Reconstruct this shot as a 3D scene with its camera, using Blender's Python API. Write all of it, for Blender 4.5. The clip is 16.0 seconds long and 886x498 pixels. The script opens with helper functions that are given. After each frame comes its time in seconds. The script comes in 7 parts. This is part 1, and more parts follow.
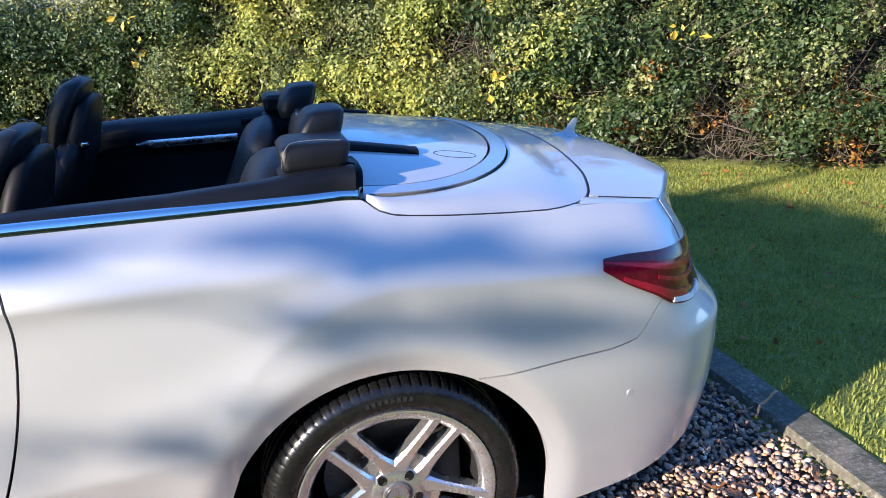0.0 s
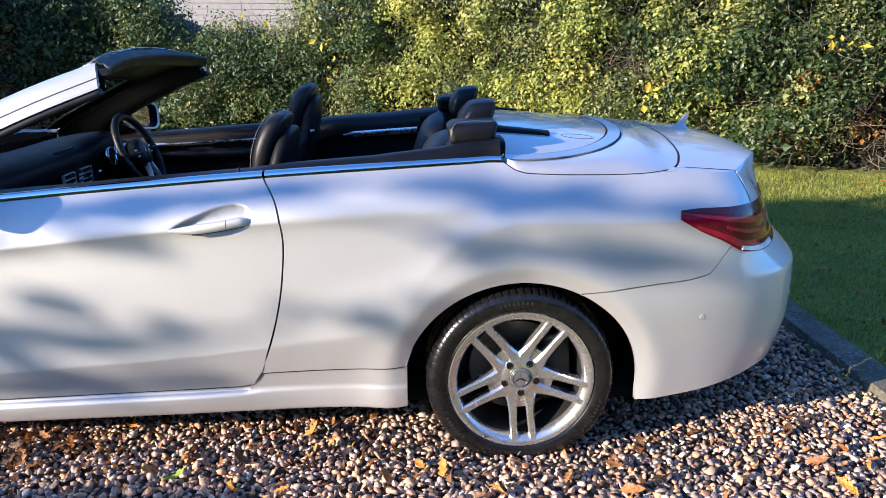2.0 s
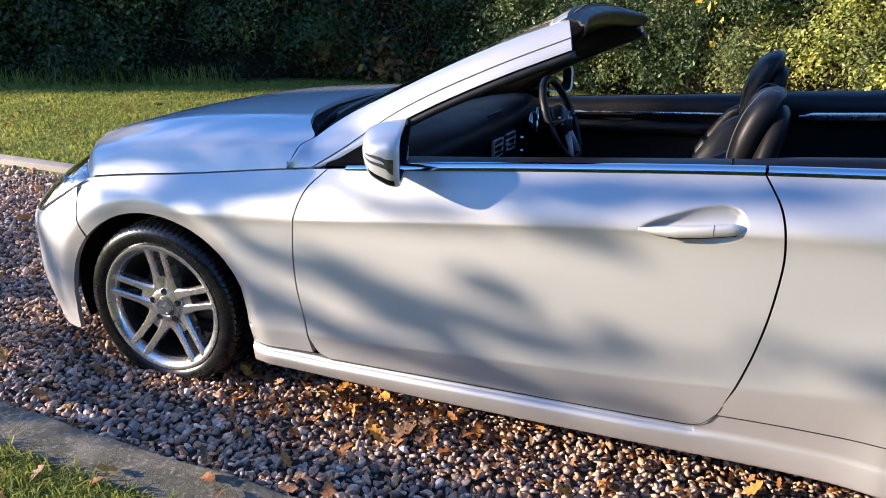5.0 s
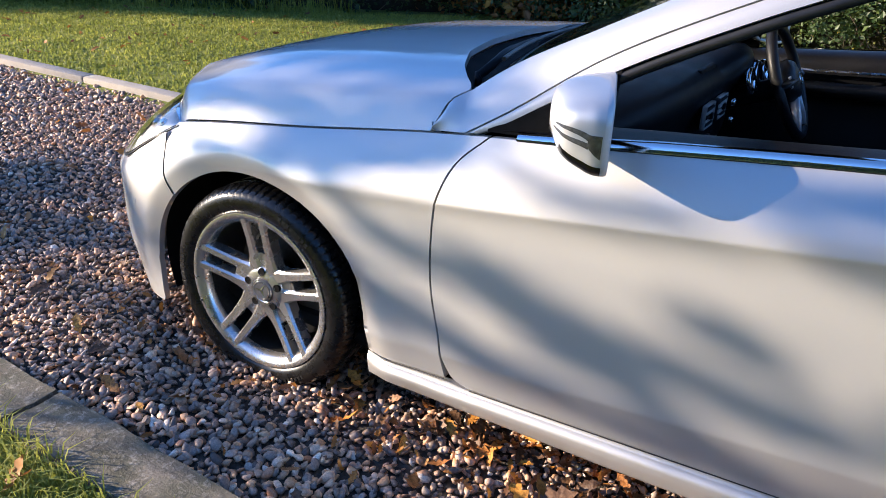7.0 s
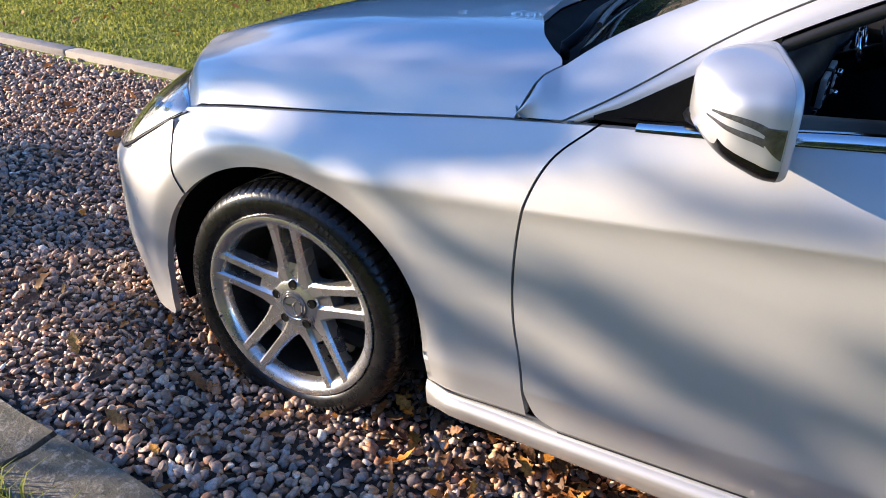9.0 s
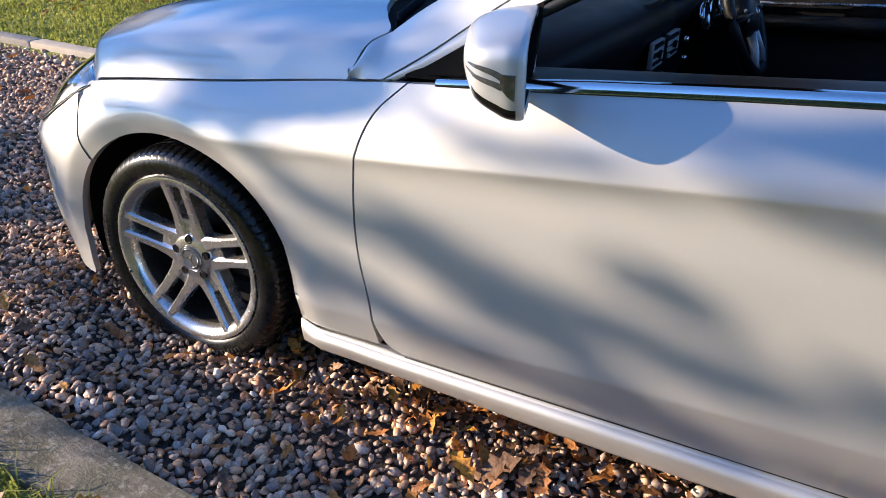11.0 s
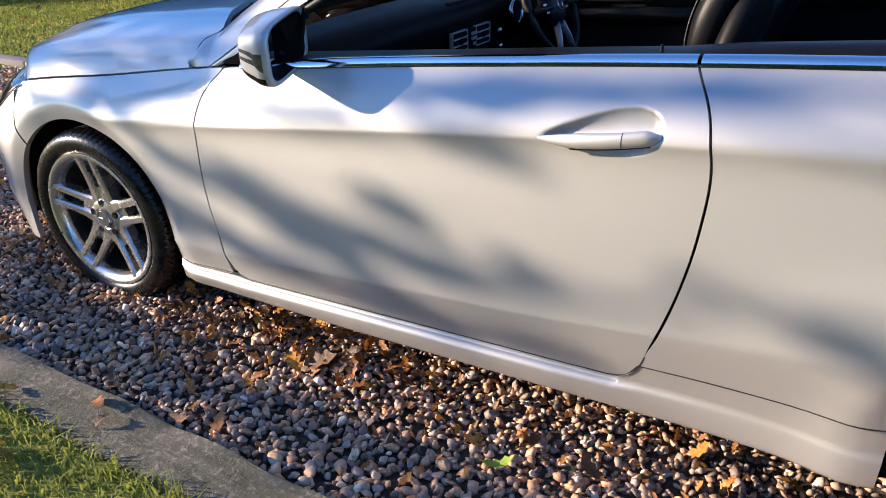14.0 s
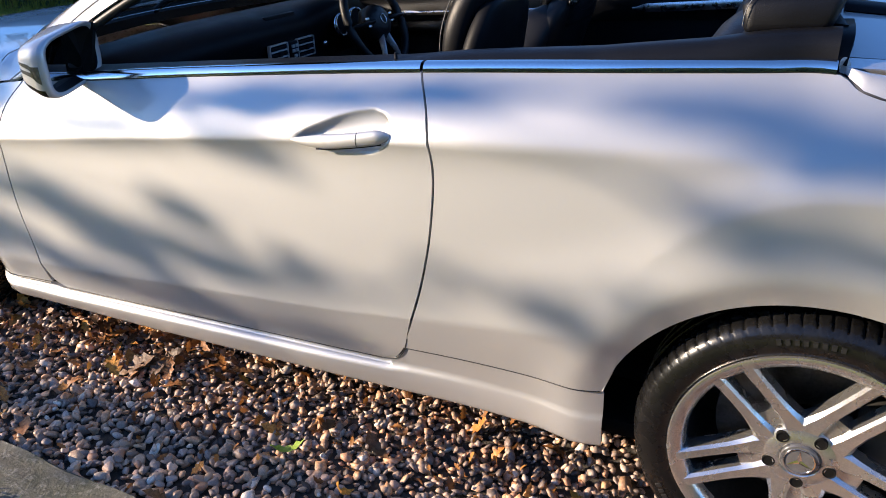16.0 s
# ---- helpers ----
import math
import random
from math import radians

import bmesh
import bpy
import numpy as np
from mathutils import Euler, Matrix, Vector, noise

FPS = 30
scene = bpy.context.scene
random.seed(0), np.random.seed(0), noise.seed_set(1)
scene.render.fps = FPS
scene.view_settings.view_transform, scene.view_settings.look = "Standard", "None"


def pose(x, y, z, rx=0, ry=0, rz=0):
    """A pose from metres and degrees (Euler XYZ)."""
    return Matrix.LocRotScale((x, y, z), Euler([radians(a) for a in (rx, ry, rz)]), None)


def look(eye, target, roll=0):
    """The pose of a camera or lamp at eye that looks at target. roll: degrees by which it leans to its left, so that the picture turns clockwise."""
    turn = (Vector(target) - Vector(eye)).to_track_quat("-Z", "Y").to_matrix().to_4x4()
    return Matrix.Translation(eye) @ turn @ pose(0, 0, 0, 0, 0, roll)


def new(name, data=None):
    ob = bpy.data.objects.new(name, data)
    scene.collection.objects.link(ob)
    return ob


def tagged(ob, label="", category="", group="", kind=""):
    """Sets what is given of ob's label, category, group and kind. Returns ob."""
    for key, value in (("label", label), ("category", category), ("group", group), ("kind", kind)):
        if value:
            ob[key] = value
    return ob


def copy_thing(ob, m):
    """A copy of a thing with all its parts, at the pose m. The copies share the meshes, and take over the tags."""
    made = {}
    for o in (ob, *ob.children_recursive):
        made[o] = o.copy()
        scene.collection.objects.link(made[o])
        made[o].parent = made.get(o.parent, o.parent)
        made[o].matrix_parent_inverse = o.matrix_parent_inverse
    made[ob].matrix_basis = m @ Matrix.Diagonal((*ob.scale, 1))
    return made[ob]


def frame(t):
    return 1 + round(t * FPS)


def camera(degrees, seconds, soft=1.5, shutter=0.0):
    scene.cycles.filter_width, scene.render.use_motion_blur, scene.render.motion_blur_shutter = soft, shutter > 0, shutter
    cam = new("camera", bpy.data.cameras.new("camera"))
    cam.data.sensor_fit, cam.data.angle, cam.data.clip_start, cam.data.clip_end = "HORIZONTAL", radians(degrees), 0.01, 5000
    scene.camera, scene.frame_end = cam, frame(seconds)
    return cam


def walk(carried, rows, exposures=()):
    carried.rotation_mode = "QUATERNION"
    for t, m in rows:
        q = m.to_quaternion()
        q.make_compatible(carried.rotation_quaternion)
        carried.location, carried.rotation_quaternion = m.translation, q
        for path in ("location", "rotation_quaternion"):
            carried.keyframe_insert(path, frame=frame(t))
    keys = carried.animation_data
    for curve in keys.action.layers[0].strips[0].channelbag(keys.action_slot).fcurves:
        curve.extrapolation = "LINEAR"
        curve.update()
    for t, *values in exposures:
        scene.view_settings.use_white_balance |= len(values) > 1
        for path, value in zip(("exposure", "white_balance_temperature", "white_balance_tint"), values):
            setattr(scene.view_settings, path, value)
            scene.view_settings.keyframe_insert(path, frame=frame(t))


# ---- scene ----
cam = camera(62.9, 16.0, soft=0.6)
PATH = [
    (0, (1.068, -2.326, 1.380), (1.582, -0.489, 0.781), 1.5),
    (0.5, (1.052, -2.552, 1.370), (1.443, -0.681, 0.777), 1.5),
    (1, (1.004, -2.771, 1.388), (1.296, -0.884, 0.797), 1.15),
    (1.5, (1.023, -2.934, 1.384), (1.21, -1.027, 0.811), 0.6),
    (2, (1.027, -3.061, 1.38), (1.106, -1.144, 0.818), 0.2),
    (2.5, (0.943, -3.067, 1.381), (0.897, -1.146, 0.827), -0.0),
    (3, (0.826, -3.047, 1.384), (0.64, -1.135, 0.827), -0.2),
    (3.5, (0.724, -3.027, 1.382), (0.387, -1.14, 0.812), -0.2),
    (4, (0.654, -2.984, 1.377), (0.163, -1.138, 0.786), 0.0),
    (4.5, (0.57, -2.839, 1.379), (-0.059, -1.05, 0.743), 0.3),
    (5, (0.502, -2.686, 1.363), (-0.233, -0.95, 0.696), 0.7),
    (7.5, (-0.165, -2.095, 1.232), (-1.114, -0.552, 0.385), 2.4),
    (8, (-0.33, -2.034, 1.203), (-1.265, -0.494, 0.336), 2.3),
    (10.5, (-0.036, -1.985, 1.222), (-0.903, -0.435, 0.303), 1.1),
    (11, (0.107, -2.023, 1.221), (-0.783, -0.487, 0.299), 0.7),
    (11.5, (0.262, -2.055, 1.254), (-0.652, -0.538, 0.326), 0.2),
    (12, (0.386, -2.066, 1.258), (-0.555, -0.561, 0.337), -0.2),
    (12.5, (0.517, -2.046, 1.247), (-0.44, -0.549, 0.331), -0.8),
    (13, (0.635, -2.067, 1.249), (-0.328, -0.571, 0.337), -1.4),
    (13.5, (0.75, -2.134, 1.266), (-0.212, -0.632, 0.362), -1.9),
    (14, (0.862, -2.185, 1.268), (-0.095, -0.675, 0.372), -2.1),
    (14.5, (0.981, -2.177, 1.268), (0.028, -0.656, 0.387), -2.0),
    (15, (1.116, -2.155, 1.263), (0.176, -0.62, 0.391), -2.0),
    (15.5, (1.214, -2.148, 1.268), (0.315, -0.585, 0.402), -1.9),
    (16, (1.261, -2.118, 1.269), (0.45, -0.508, 0.403), -1.7),
]
walk(cam, [(t, look(eye, target, roll)) for t, eye, target, roll in PATH], [(0.0, 1.86, 5300, 17), (4.0, 1.72, 5650, 17), (7.5, 1.74, 5850, 17), (11.5, 1.58, 6000, 17), (16.0, 1.46, 5950, 17)])

# ---- daylight: low autumn sun, clear sky ----
SUN_FROM = Vector((-0.85, -0.41, 0.268)).normalized()
sun_el = math.asin(SUN_FROM.z)
sun_rot = math.atan2(SUN_FROM.x, SUN_FROM.y) % (2 * math.pi)
world = bpy.data.worlds.new("sky")
scene.world = world
world.use_nodes = True
wn = world.node_tree.nodes
sky = wn.new("ShaderNodeTexSky")
sky.sky_type = "NISHITA"
sky.sun_disc = False
sky.sun_elevation, sky.sun_rotation = sun_el, sun_rot
sky.air_density, sky.dust_density, sky.ozone_density = 1.0, 0.1, 5.5
wn["Background"].inputs["Strength"].default_value = 0.115
world.node_tree.links.new(sky.outputs[0], wn["Background"].inputs["Color"])
sun_data = bpy.data.lights.new("sun", "SUN")
sun_data.energy, sun_data.angle, sun_data.color = 4.3, radians(0.55), (1.0, 0.79, 0.51)
sun = new("sun", sun_data)
sun.matrix_world = look(SUN_FROM * 60, (0, 0, 0))

# ---- materials ----
def nodes_of(name):
    m = bpy.data.materials.new(name)
    m.use_nodes = True
    return m, m.node_tree.nodes, m.node_tree.links, m.node_tree.nodes["Principled BSDF"]


def set_in(bsdf, **kw):
    for k, v in kw.items():
        bsdf.inputs[k.replace("_", " ")].default_value = v


def coords(n, l, scale=(1, 1, 1), generated=False):
    tc, mp = n.new("ShaderNodeTexCoord"), n.new("ShaderNodeMapping")
    mp.inputs["Scale"].default_value = scale
    l.new(tc.outputs["Object"], mp.inputs["Vector"])
    return mp.outputs["Vector"]


def noise_fac(n, l, vec, scale, detail=4.0, rough=0.55):
    t = n.new("ShaderNodeTexNoise")
    t.inputs["Scale"].default_value, t.inputs["Detail"].default_value, t.inputs["Roughness"].default_value = scale, detail, rough
    if vec is not None:
        l.new(vec, t.inputs["Vector"])
    return t.outputs["Fac"]


def ramp(n, l, fac, stops):
    r = n.new("ShaderNodeValToRGB")
    el = r.color_ramp.elements
    while len(el) < len(stops):
        el.new(0.5)
    for e, (p, c) in zip(el, stops):
        e.position, e.color = p, (*c, 1.0) if len(c) == 3 else c
    l.new(fac, r.inputs["Fac"])
    return r.outputs["Color"]


def bump(n, l, bsdf, height, strength, distance=0.01):
    b = n.new("ShaderNodeBump")
    b.inputs["Strength"].default_value, b.inputs["Distance"].default_value = strength, distance
    l.new(height, b.inputs["Height"])
    l.new(b.outputs["Normal"], bsdf.inputs["Normal"])
    return b


def mix(n, l, a, b, fac, kind="MIX"):
    m = n.new("ShaderNodeMix")
    m.data_type, m.blend_type = "RGBA", kind
    for sock, v in ((m.inputs["Factor"], fac), (m.inputs["A"], a), (m.inputs["B"], b)):
        if hasattr(v, "is_output"):
            l.new(v, sock)
        elif isinstance(v, (int, float)):
            sock.default_value = v
        else:
            sock.default_value = (*v, 1.0)
    return m.outputs["Result"]


def surface(name, c1, c2, rough=0.6, metal=0.0, scale=20.0, fine=200.0, bump_s=0.2, bump_d=0.002, rough_var=0.15, **kw):
    """A plain material with colour that varies at two scales, and fine relief."""
    m, n, l, b = nodes_of(name)
    v = coords(n, l)
    big, small = noise_fac(n, l, v, scale), noise_fac(n, l, v, fine, 3)
    col = mix(n, l, ramp(n, l, big, [(0.3, c1), (0.7, c2)]), ramp(n, l, small, [(0.35, tuple(x * 0.8 for x in c1)), (0.65, c2)]), 0.35)
    l.new(col, b.inputs["Base Color"])
    set_in(b, Metallic=metal)
    mr = n.new("ShaderNodeMapRange")
    mr.inputs["To Min"].default_value, mr.inputs["To Max"].default_value = max(0.02, rough - rough_var), min(1, rough + rough_var)
    l.new(big, mr.inputs["Value"])
    l.new(mr.outputs[0], b.inputs["Roughness"])
    if bump_s:
        bump(n, l, b, small, bump_s, bump_d)
    set_in(b, **kw)
    return m


def car_paint():
    m, n, l, b = nodes_of("silver_paint")
    v = coords(n, l)
    flake = n.new("ShaderNodeTexVoronoi")
    flake.inputs["Scale"].default_value = 2600
    l.new(v, flake.inputs["Vector"])
    sep = ramp(n, l, flake.outputs["Color"], [(0.0, (0.475, 0.477, 0.482)), (1.0, (0.575, 0.577, 0.582))])
    film = noise_fac(n, l, v, 5.0, 6, 0.6)
    l.new(mix(n, l, sep, (0.49, 0.48, 0.455), ramp(n, l, film, [(0.62, (0, 0, 0)), (0.85, (0.35, 0.35, 0.35))])), b.inputs["Base Color"])
    set_in(b, Metallic=0.64, Coat_Weight=1.0, Coat_Roughness=0.015)
    r = n.new("ShaderNodeMapRange")
    r.inputs["To Min"].default_value, r.inputs["To Max"].default_value = 0.55, 0.61
    l.new(film, r.inputs["Value"])
    l.new(r.outputs[0], b.inputs["Roughness"])
    return m


PAINT = car_paint()
CHROME = surface("chrome", (0.80, 0.81, 0.82), (0.86, 0.87, 0.88), 0.12, 1.0, 8, 300, 0.02, 0.0005, 0.05)
ALLOY = surface("alloy_rim", (0.60, 0.59, 0.58), (0.72, 0.71, 0.70), 0.27, 0.9, 14, 260, 0.05, 0.0005, 0.07)
RUBBER = surface("tyre_rubber", (0.004, 0.004, 0.0045), (0.010, 0.010, 0.010), 0.27, 0.0, 30, 160, 0.10, 0.0008, 0.12, Specular_IOR_Level=0.45)
SEAL = surface("black_rubber", (0.010, 0.010, 0.011), (0.018, 0.018, 0.019), 0.45, 0.0, 20, 200, 0.1, 0.001)
LEATHER = surface("black_leather", (0.0035, 0.0038, 0.005), (0.007, 0.0075, 0.0095), 0.42, 0.0, 9, 420, 0.35, 0.0012, 0.06, Specular_IOR_Level=0.25)
PLASTIC = surface("black_plastic", (0.004, 0.0043, 0.0055), (0.008, 0.0085, 0.0105), 0.45, 0.0, 9, 500, 0.2, 0.0008, Specular_IOR_Level=0.1)
DARK = surface("liner_black", (0.004, 0.004, 0.004), (0.009, 0.009, 0.009), 0.85, 0.0, 12, 90, 0.2, 0.002, Specular_IOR_Level=0.1)
CARPET = surface("black_carpet", (0.008, 0.008, 0.009), (0.016, 0.016, 0.017), 0.95, 0.0, 12, 700, 0.6, 0.002)
STITCH = surface("grey_thread", (0.11, 0.11, 0.115), (0.16, 0.16, 0.165), 0.7)
TRIM = surface("brushed_aluminium", (0.60, 0.61, 0.63), (0.72, 0.73, 0.75), 0.28, 1.0, 30, 400, 0.02, 0.0003)
VENT_SILVER = surface("satin_silver", (0.48, 0.49, 0.50), (0.58, 0.59, 0.60), 0.32, 0.35, 30, 300, 0.02, 0.0003)
DISC = surface("brake_steel", (0.05, 0.045, 0.04), (0.12, 0.11, 0.10), 0.45, 0.9, 20, 150, 0.2, 0.001)
CALIPER = surface("caliper_grey", (0.03, 0.03, 0.03), (0.06, 0.055, 0.05), 0.55, 0.3, 20, 120, 0.3, 0.001)


def glass(name, tint, rough=0.0, ior=1.45):
    m, n, l, b = nodes_of(name)
    set_in(b, Base_Color=(*tint, 1.0), Roughness=rough, IOR=ior, Transmission_Weight=1.0)
    return m


GLASS = glass("window_glass", (0.86, 0.92, 0.90))
LENS = glass("clear_lens", (0.95, 0.96, 0.97))
RED_LENS = surface("red_lens", (0.075, 0.002, 0.010), (0.15, 0.003, 0.018), 0.10, 0.0, 30, 90, 0.05, 0.001, 0.05, Specular_IOR_Level=0.25)
MIRROR = surface("mirror_glass", (0.80, 0.81, 0.82), (0.82, 0.83, 0.84), 0.02, 1.0, 3, 50, 0.0, 0.0, 0.01)
RED_CORE = surface("red_reflector", (0.26, 0.006, 0.024), (0.38, 0.012, 0.04), 0.20, 0.2, 60, 300, 0.4, 0.002)
DARK_RED = surface("smoked_red", (0.030, 0.003, 0.008), (0.060, 0.005, 0.012), 0.16, 0.0, 40, 200, 0.1)


def gravel_stone(single=False):
    m, n, l, b = nodes_of("pebble")
    geo = n.new("ShaderNodeObjectInfo" if single else "ShaderNodeNewGeometry")
    v = coords(n, l)
    tone = ramp(n, l, geo.outputs["Random" if single else "Random Per Island"], [(0.0, (0.068, 0.052, 0.047)), (0.12, (0.210, 0.170, 0.153)), (0.24, (0.515, 0.354, 0.232)), (0.36, (0.247, 0.214, 0.207)), (0.46, (0.651, 0.389, 0.215)),
                (0.56, (0.114, 0.092, 0.084)), (0.66, (0.401, 0.347, 0.321)), (0.76, (0.420, 0.214, 0.116)), (0.86, (0.765, 0.586, 0.446)), (0.94, (0.173, 0.142, 0.133)), (1.0, (0.850, 0.794, 0.714))])
    speck = noise_fac(n, l, v, 150, 5, 0.7)
    l.new(mix(n, l, tone, ramp(n, l, speck, [(0.35, (0.72, 0.66, 0.60)), (0.7, (1.42, 1.30, 1.18))]), 1.0, "MULTIPLY"), b.inputs["Base Color"])
    set_in(b, Roughness=0.50)
    bump(n, l, b, noise_fac(n, l, v, 320, 4), 0.35, 0.002)
    return m


def sleeper_wood():
    m, n, l, b = nodes_of("weathered_timber")
    v = coords(n, l, (5, 24, 24))
    grain = noise_fac(n, l, v, 0.9, 8, 0.7)
    blotch = noise_fac(n, l, coords(n, l), 9, 6, 0.6)
    c = mix(n, l, ramp(n, l, grain, [(0.25, (0.055, 0.050, 0.042)), (0.5, (0.13, 0.118, 0.098)), (0.8, (0.22, 0.203, 0.17))]),
            ramp(n, l, blotch, [(0.35, (0.60, 0.66, 0.52)), (0.65, (1.25, 1.2, 1.1))]), 1.0, "MULTIPLY")
    v2 = coords(n, l)
    lichen = noise_fac(n, l, v2, 55, 6, 0.7)
    pale = noise_fac(n, l, v2, 4, 3, 0.5)
    c = mix(n, l, c, (0.34, 0.315, 0.27), ramp(n, l, lichen, [(0.52, (0, 0, 0)), (0.66, (0.75, 0.75, 0.75))]))
    c = mix(n, l, c, (0.045, 0.050, 0.028), ramp(n, l, pale, [(0.45, (0, 0, 0)), (0.7, (0.6, 0.6, 0.6))]))
    l.new(c, b.inputs["Base Color"])
    set_in(b, Roughness=0.9)
    rough = n.new("ShaderNodeMath")
    rough.operation = "ADD"
    l.new(grain, rough.inputs[0])
    l.new(lichen, rough.inputs[1])
    bump(n, l, b, rough.outputs[0], 0.7, 0.008)
    return m


def soil(name, a, b_, c):
    m, n, l, b = nodes_of(name)
    v = coords(n, l)
    f1, f2 = noise_fac(n, l, v, 1.3, 8, 0.65), noise_fac(n, l, v, 45, 5, 0.7)
    l.new(mix(n, l, ramp(n, l, f1, [(0.3, a), (0.7, b_)]), ramp(n, l, f2, [(0.3, a), (0.7, c)]), 0.5), b.inputs["Base Color"])
    set_in(b, Roughness=0.95)
    bump(n, l, b, f2, 0.8, 0.02)
    return m


PEBBLE, PEBBLE_ONE, TIMBER = gravel_stone(), gravel_stone(True), sleeper_wood()
TURF = soil("lawn_ground", (0.115, 0.145, 0.022), (0.20, 0.23, 0.032), (0.30, 0.295, 0.055))
GLOSS_BLACK = surface("gloss_black", (0.003, 0.003, 0.0035), (0.006, 0.006, 0.006), 0.10, 0.0, 9, 200, 0.02, 0.0003, 0.04)
SUBGRADE = soil("grit", (0.035, 0.030, 0.026), (0.07, 0.06, 0.05), (0.12, 0.10, 0.08))
CONCRETE = surface("kerb_concrete", (0.26, 0.24, 0.21), (0.38, 0.35, 0.31), 0.9, 0, 7, 130, 0.6, 0.006)


def leaf_mat(name, stops, trans=0.35, rough=0.45):
    m, n, l, b = nodes_of(name)
    geo = n.new("ShaderNodeNewGeometry")
    v = coords(n, l)
    patch = noise_fac(n, l, v, 1.7, 4, 0.6)
    fac = n.new("ShaderNodeMath")
    fac.operation = "MULTIPLY_ADD"
    l.new(geo.outputs["Random Per Island"], fac.inputs[0])
    fac.inputs[1].default_value = 0.55
    sub = n.new("ShaderNodeMapRange")
    sub.inputs["From Min"].default_value, sub.inputs["From Max"].default_value, sub.inputs["To Max"].default_value = 0.32, 0.68, 0.45
    l.new(patch, sub.inputs["Value"])
    l.new(sub.outputs[0], fac.inputs[2])
    col = ramp(n, l, fac.outputs[0], stops)
    l.new(col, b.inputs["Base Color"])
    set_in(b, Roughness=rough)
    tr = n.new("ShaderNodeBsdfTranslucent")
    l.new(col, tr.inputs["Color"])
    ms = n.new("ShaderNodeMixShader")
    ms.inputs[0].default_value = trans
    l.new(b.outputs[0], ms.inputs[1])
    l.new(tr.outputs[0], ms.inputs[2])
    l.new(ms.outputs[0], n["Material Output"].inputs["Surface"])
    return m


HEDGE_LEAF = leaf_mat("hedge_leaf", [(0.0, (0.035, 0.052, 0.015)), (0.25, (0.09, 0.12, 0.034)), (0.45, (0.15, 0.185, 0.058)), (0.65, (0.24, 0.265, 0.085)), (0.85, (0.36, 0.345, 0.115)), (1.0, (0.52, 0.43, 0.11))])
LIME_LEAF = leaf_mat("lime_leaf", [(0.0, (0.08, 0.11, 0.026)), (0.3, (0.20, 0.245, 0.050)), (0.6, (0.35, 0.38, 0.08)), (0.85, (0.50, 0.46, 0.085)), (1.0, (0.60, 0.46, 0.07))])
DARK_LEAF = leaf_mat("evergreen_leaf", [(0.0, (0.018, 0.036, 0.011)), (0.5, (0.042, 0.078, 0.021)), (0.8, (0.08, 0.12, 0.032)), (1.0, (0.17, 0.18, 0.045))])
RUST_LEAF = leaf_mat("russet_leaf", [(0.0, (0.10, 0.035, 0.010)), (0.5, (0.26, 0.11, 0.02)), (1.0, (0.42, 0.25, 0.035))])
GRASS = leaf_mat("grass_blade", [(0.0, (0.15, 0.18, 0.036)), (0.4, (0.25, 0.285, 0.052)), (0.75, (0.36, 0.375, 0.068)), (1.0, (0.44, 0.42, 0.10))], 0.45, 0.7)
OAK_LEAF = leaf_mat("fallen_leaf", [(0.0, (0.10, 0.045, 0.018)), (0.35, (0.20, 0.085, 0.028)), (0.6, (0.36, 0.15, 0.032)), (1.0, (0.52, 0.26, 0.045))], 0.25, 0.6)
BARK = surface("twig_bark", (0.07, 0.052, 0.04), (0.20, 0.16, 0.12), 0.9, 0, 8, 120, 0.6, 0.004)
surf_bowl = surface("lamp_bowl", (0.70, 0.71, 0.72), (0.88, 0.88, 0.88), 0.30, 0.05, 50, 300, 0.4, 0.003)
# near-black: the shade deep in the hedge, put into the colour
HEDGE_SHADE = surface("hedge_deep_shade", (0.008, 0.008, 0.005), (0.022, 0.018, 0.011), 0.95, 0, 4, 40, 0.8, 0.03)
YELLOW_LEAF = leaf_mat("yellow_leaf", [(0.0, (0.40, 0.30, 0.03)), (0.6, (0.62, 0.46, 0.04)), (1.0, (0.75, 0.55, 0.05))], 0.45)
WHITE_BOARD = surface("white_boards", (0.24, 0.22, 0.20), (0.34, 0.32, 0.29), 0.7, 0, 5, 60, 0.3, 0.003)


def single_leaf():
    m, n, l, b = nodes_of("fallen_oak_leaf")
    info = n.new("ShaderNodeObjectInfo")
    v = coords(n, l)
    base = ramp(n, l, info.outputs["Random"], [(0.0, (0.09, 0.045, 0.022)), (0.3, (0.19, 0.09, 0.035)), (0.55, (0.32, 0.125, 0.03)), (0.8, (0.50, 0.20, 0.03)), (1.0, (0.60, 0.29, 0.04))])
    spots = noise_fac(n, l, v, 9, 4, 0.7)
    l.new(mix(n, l, base, ramp(n, l, spots, [(0.35, (0.45, 0.38, 0.32)), (0.6, (1.1, 1.1, 1.05))]), 1.0, "MULTIPLY"), b.inputs["Base Color"])
    set_in(b, Roughness=0.6)
    bump(n, l, b, noise_fac(n, l, v, 7, 2), 0.15, 0.03)
    return m


LEAF_ONE = single_leaf()

# ---- building tools ----
def link(name, verts, faces, material, parent=None, label="", smooth=True, sharp=None):
    me = bpy.data.meshes.new(name)
    me.from_pydata([tuple(v) for v in verts], [], [tuple(int(i) for i in f) for f in faces])
    me.materials.append(material)
    me.polygons.foreach_set("use_smooth", [smooth] * len(me.polygons))
    me.update()
    if sharp is not None and smooth:
        me.set_sharp_from_angle(angle=radians(sharp))
    ob = new(name, me)
    if parent is not None:
        ob.parent = parent
    if label:
        tagged(ob, label=label)
    return ob


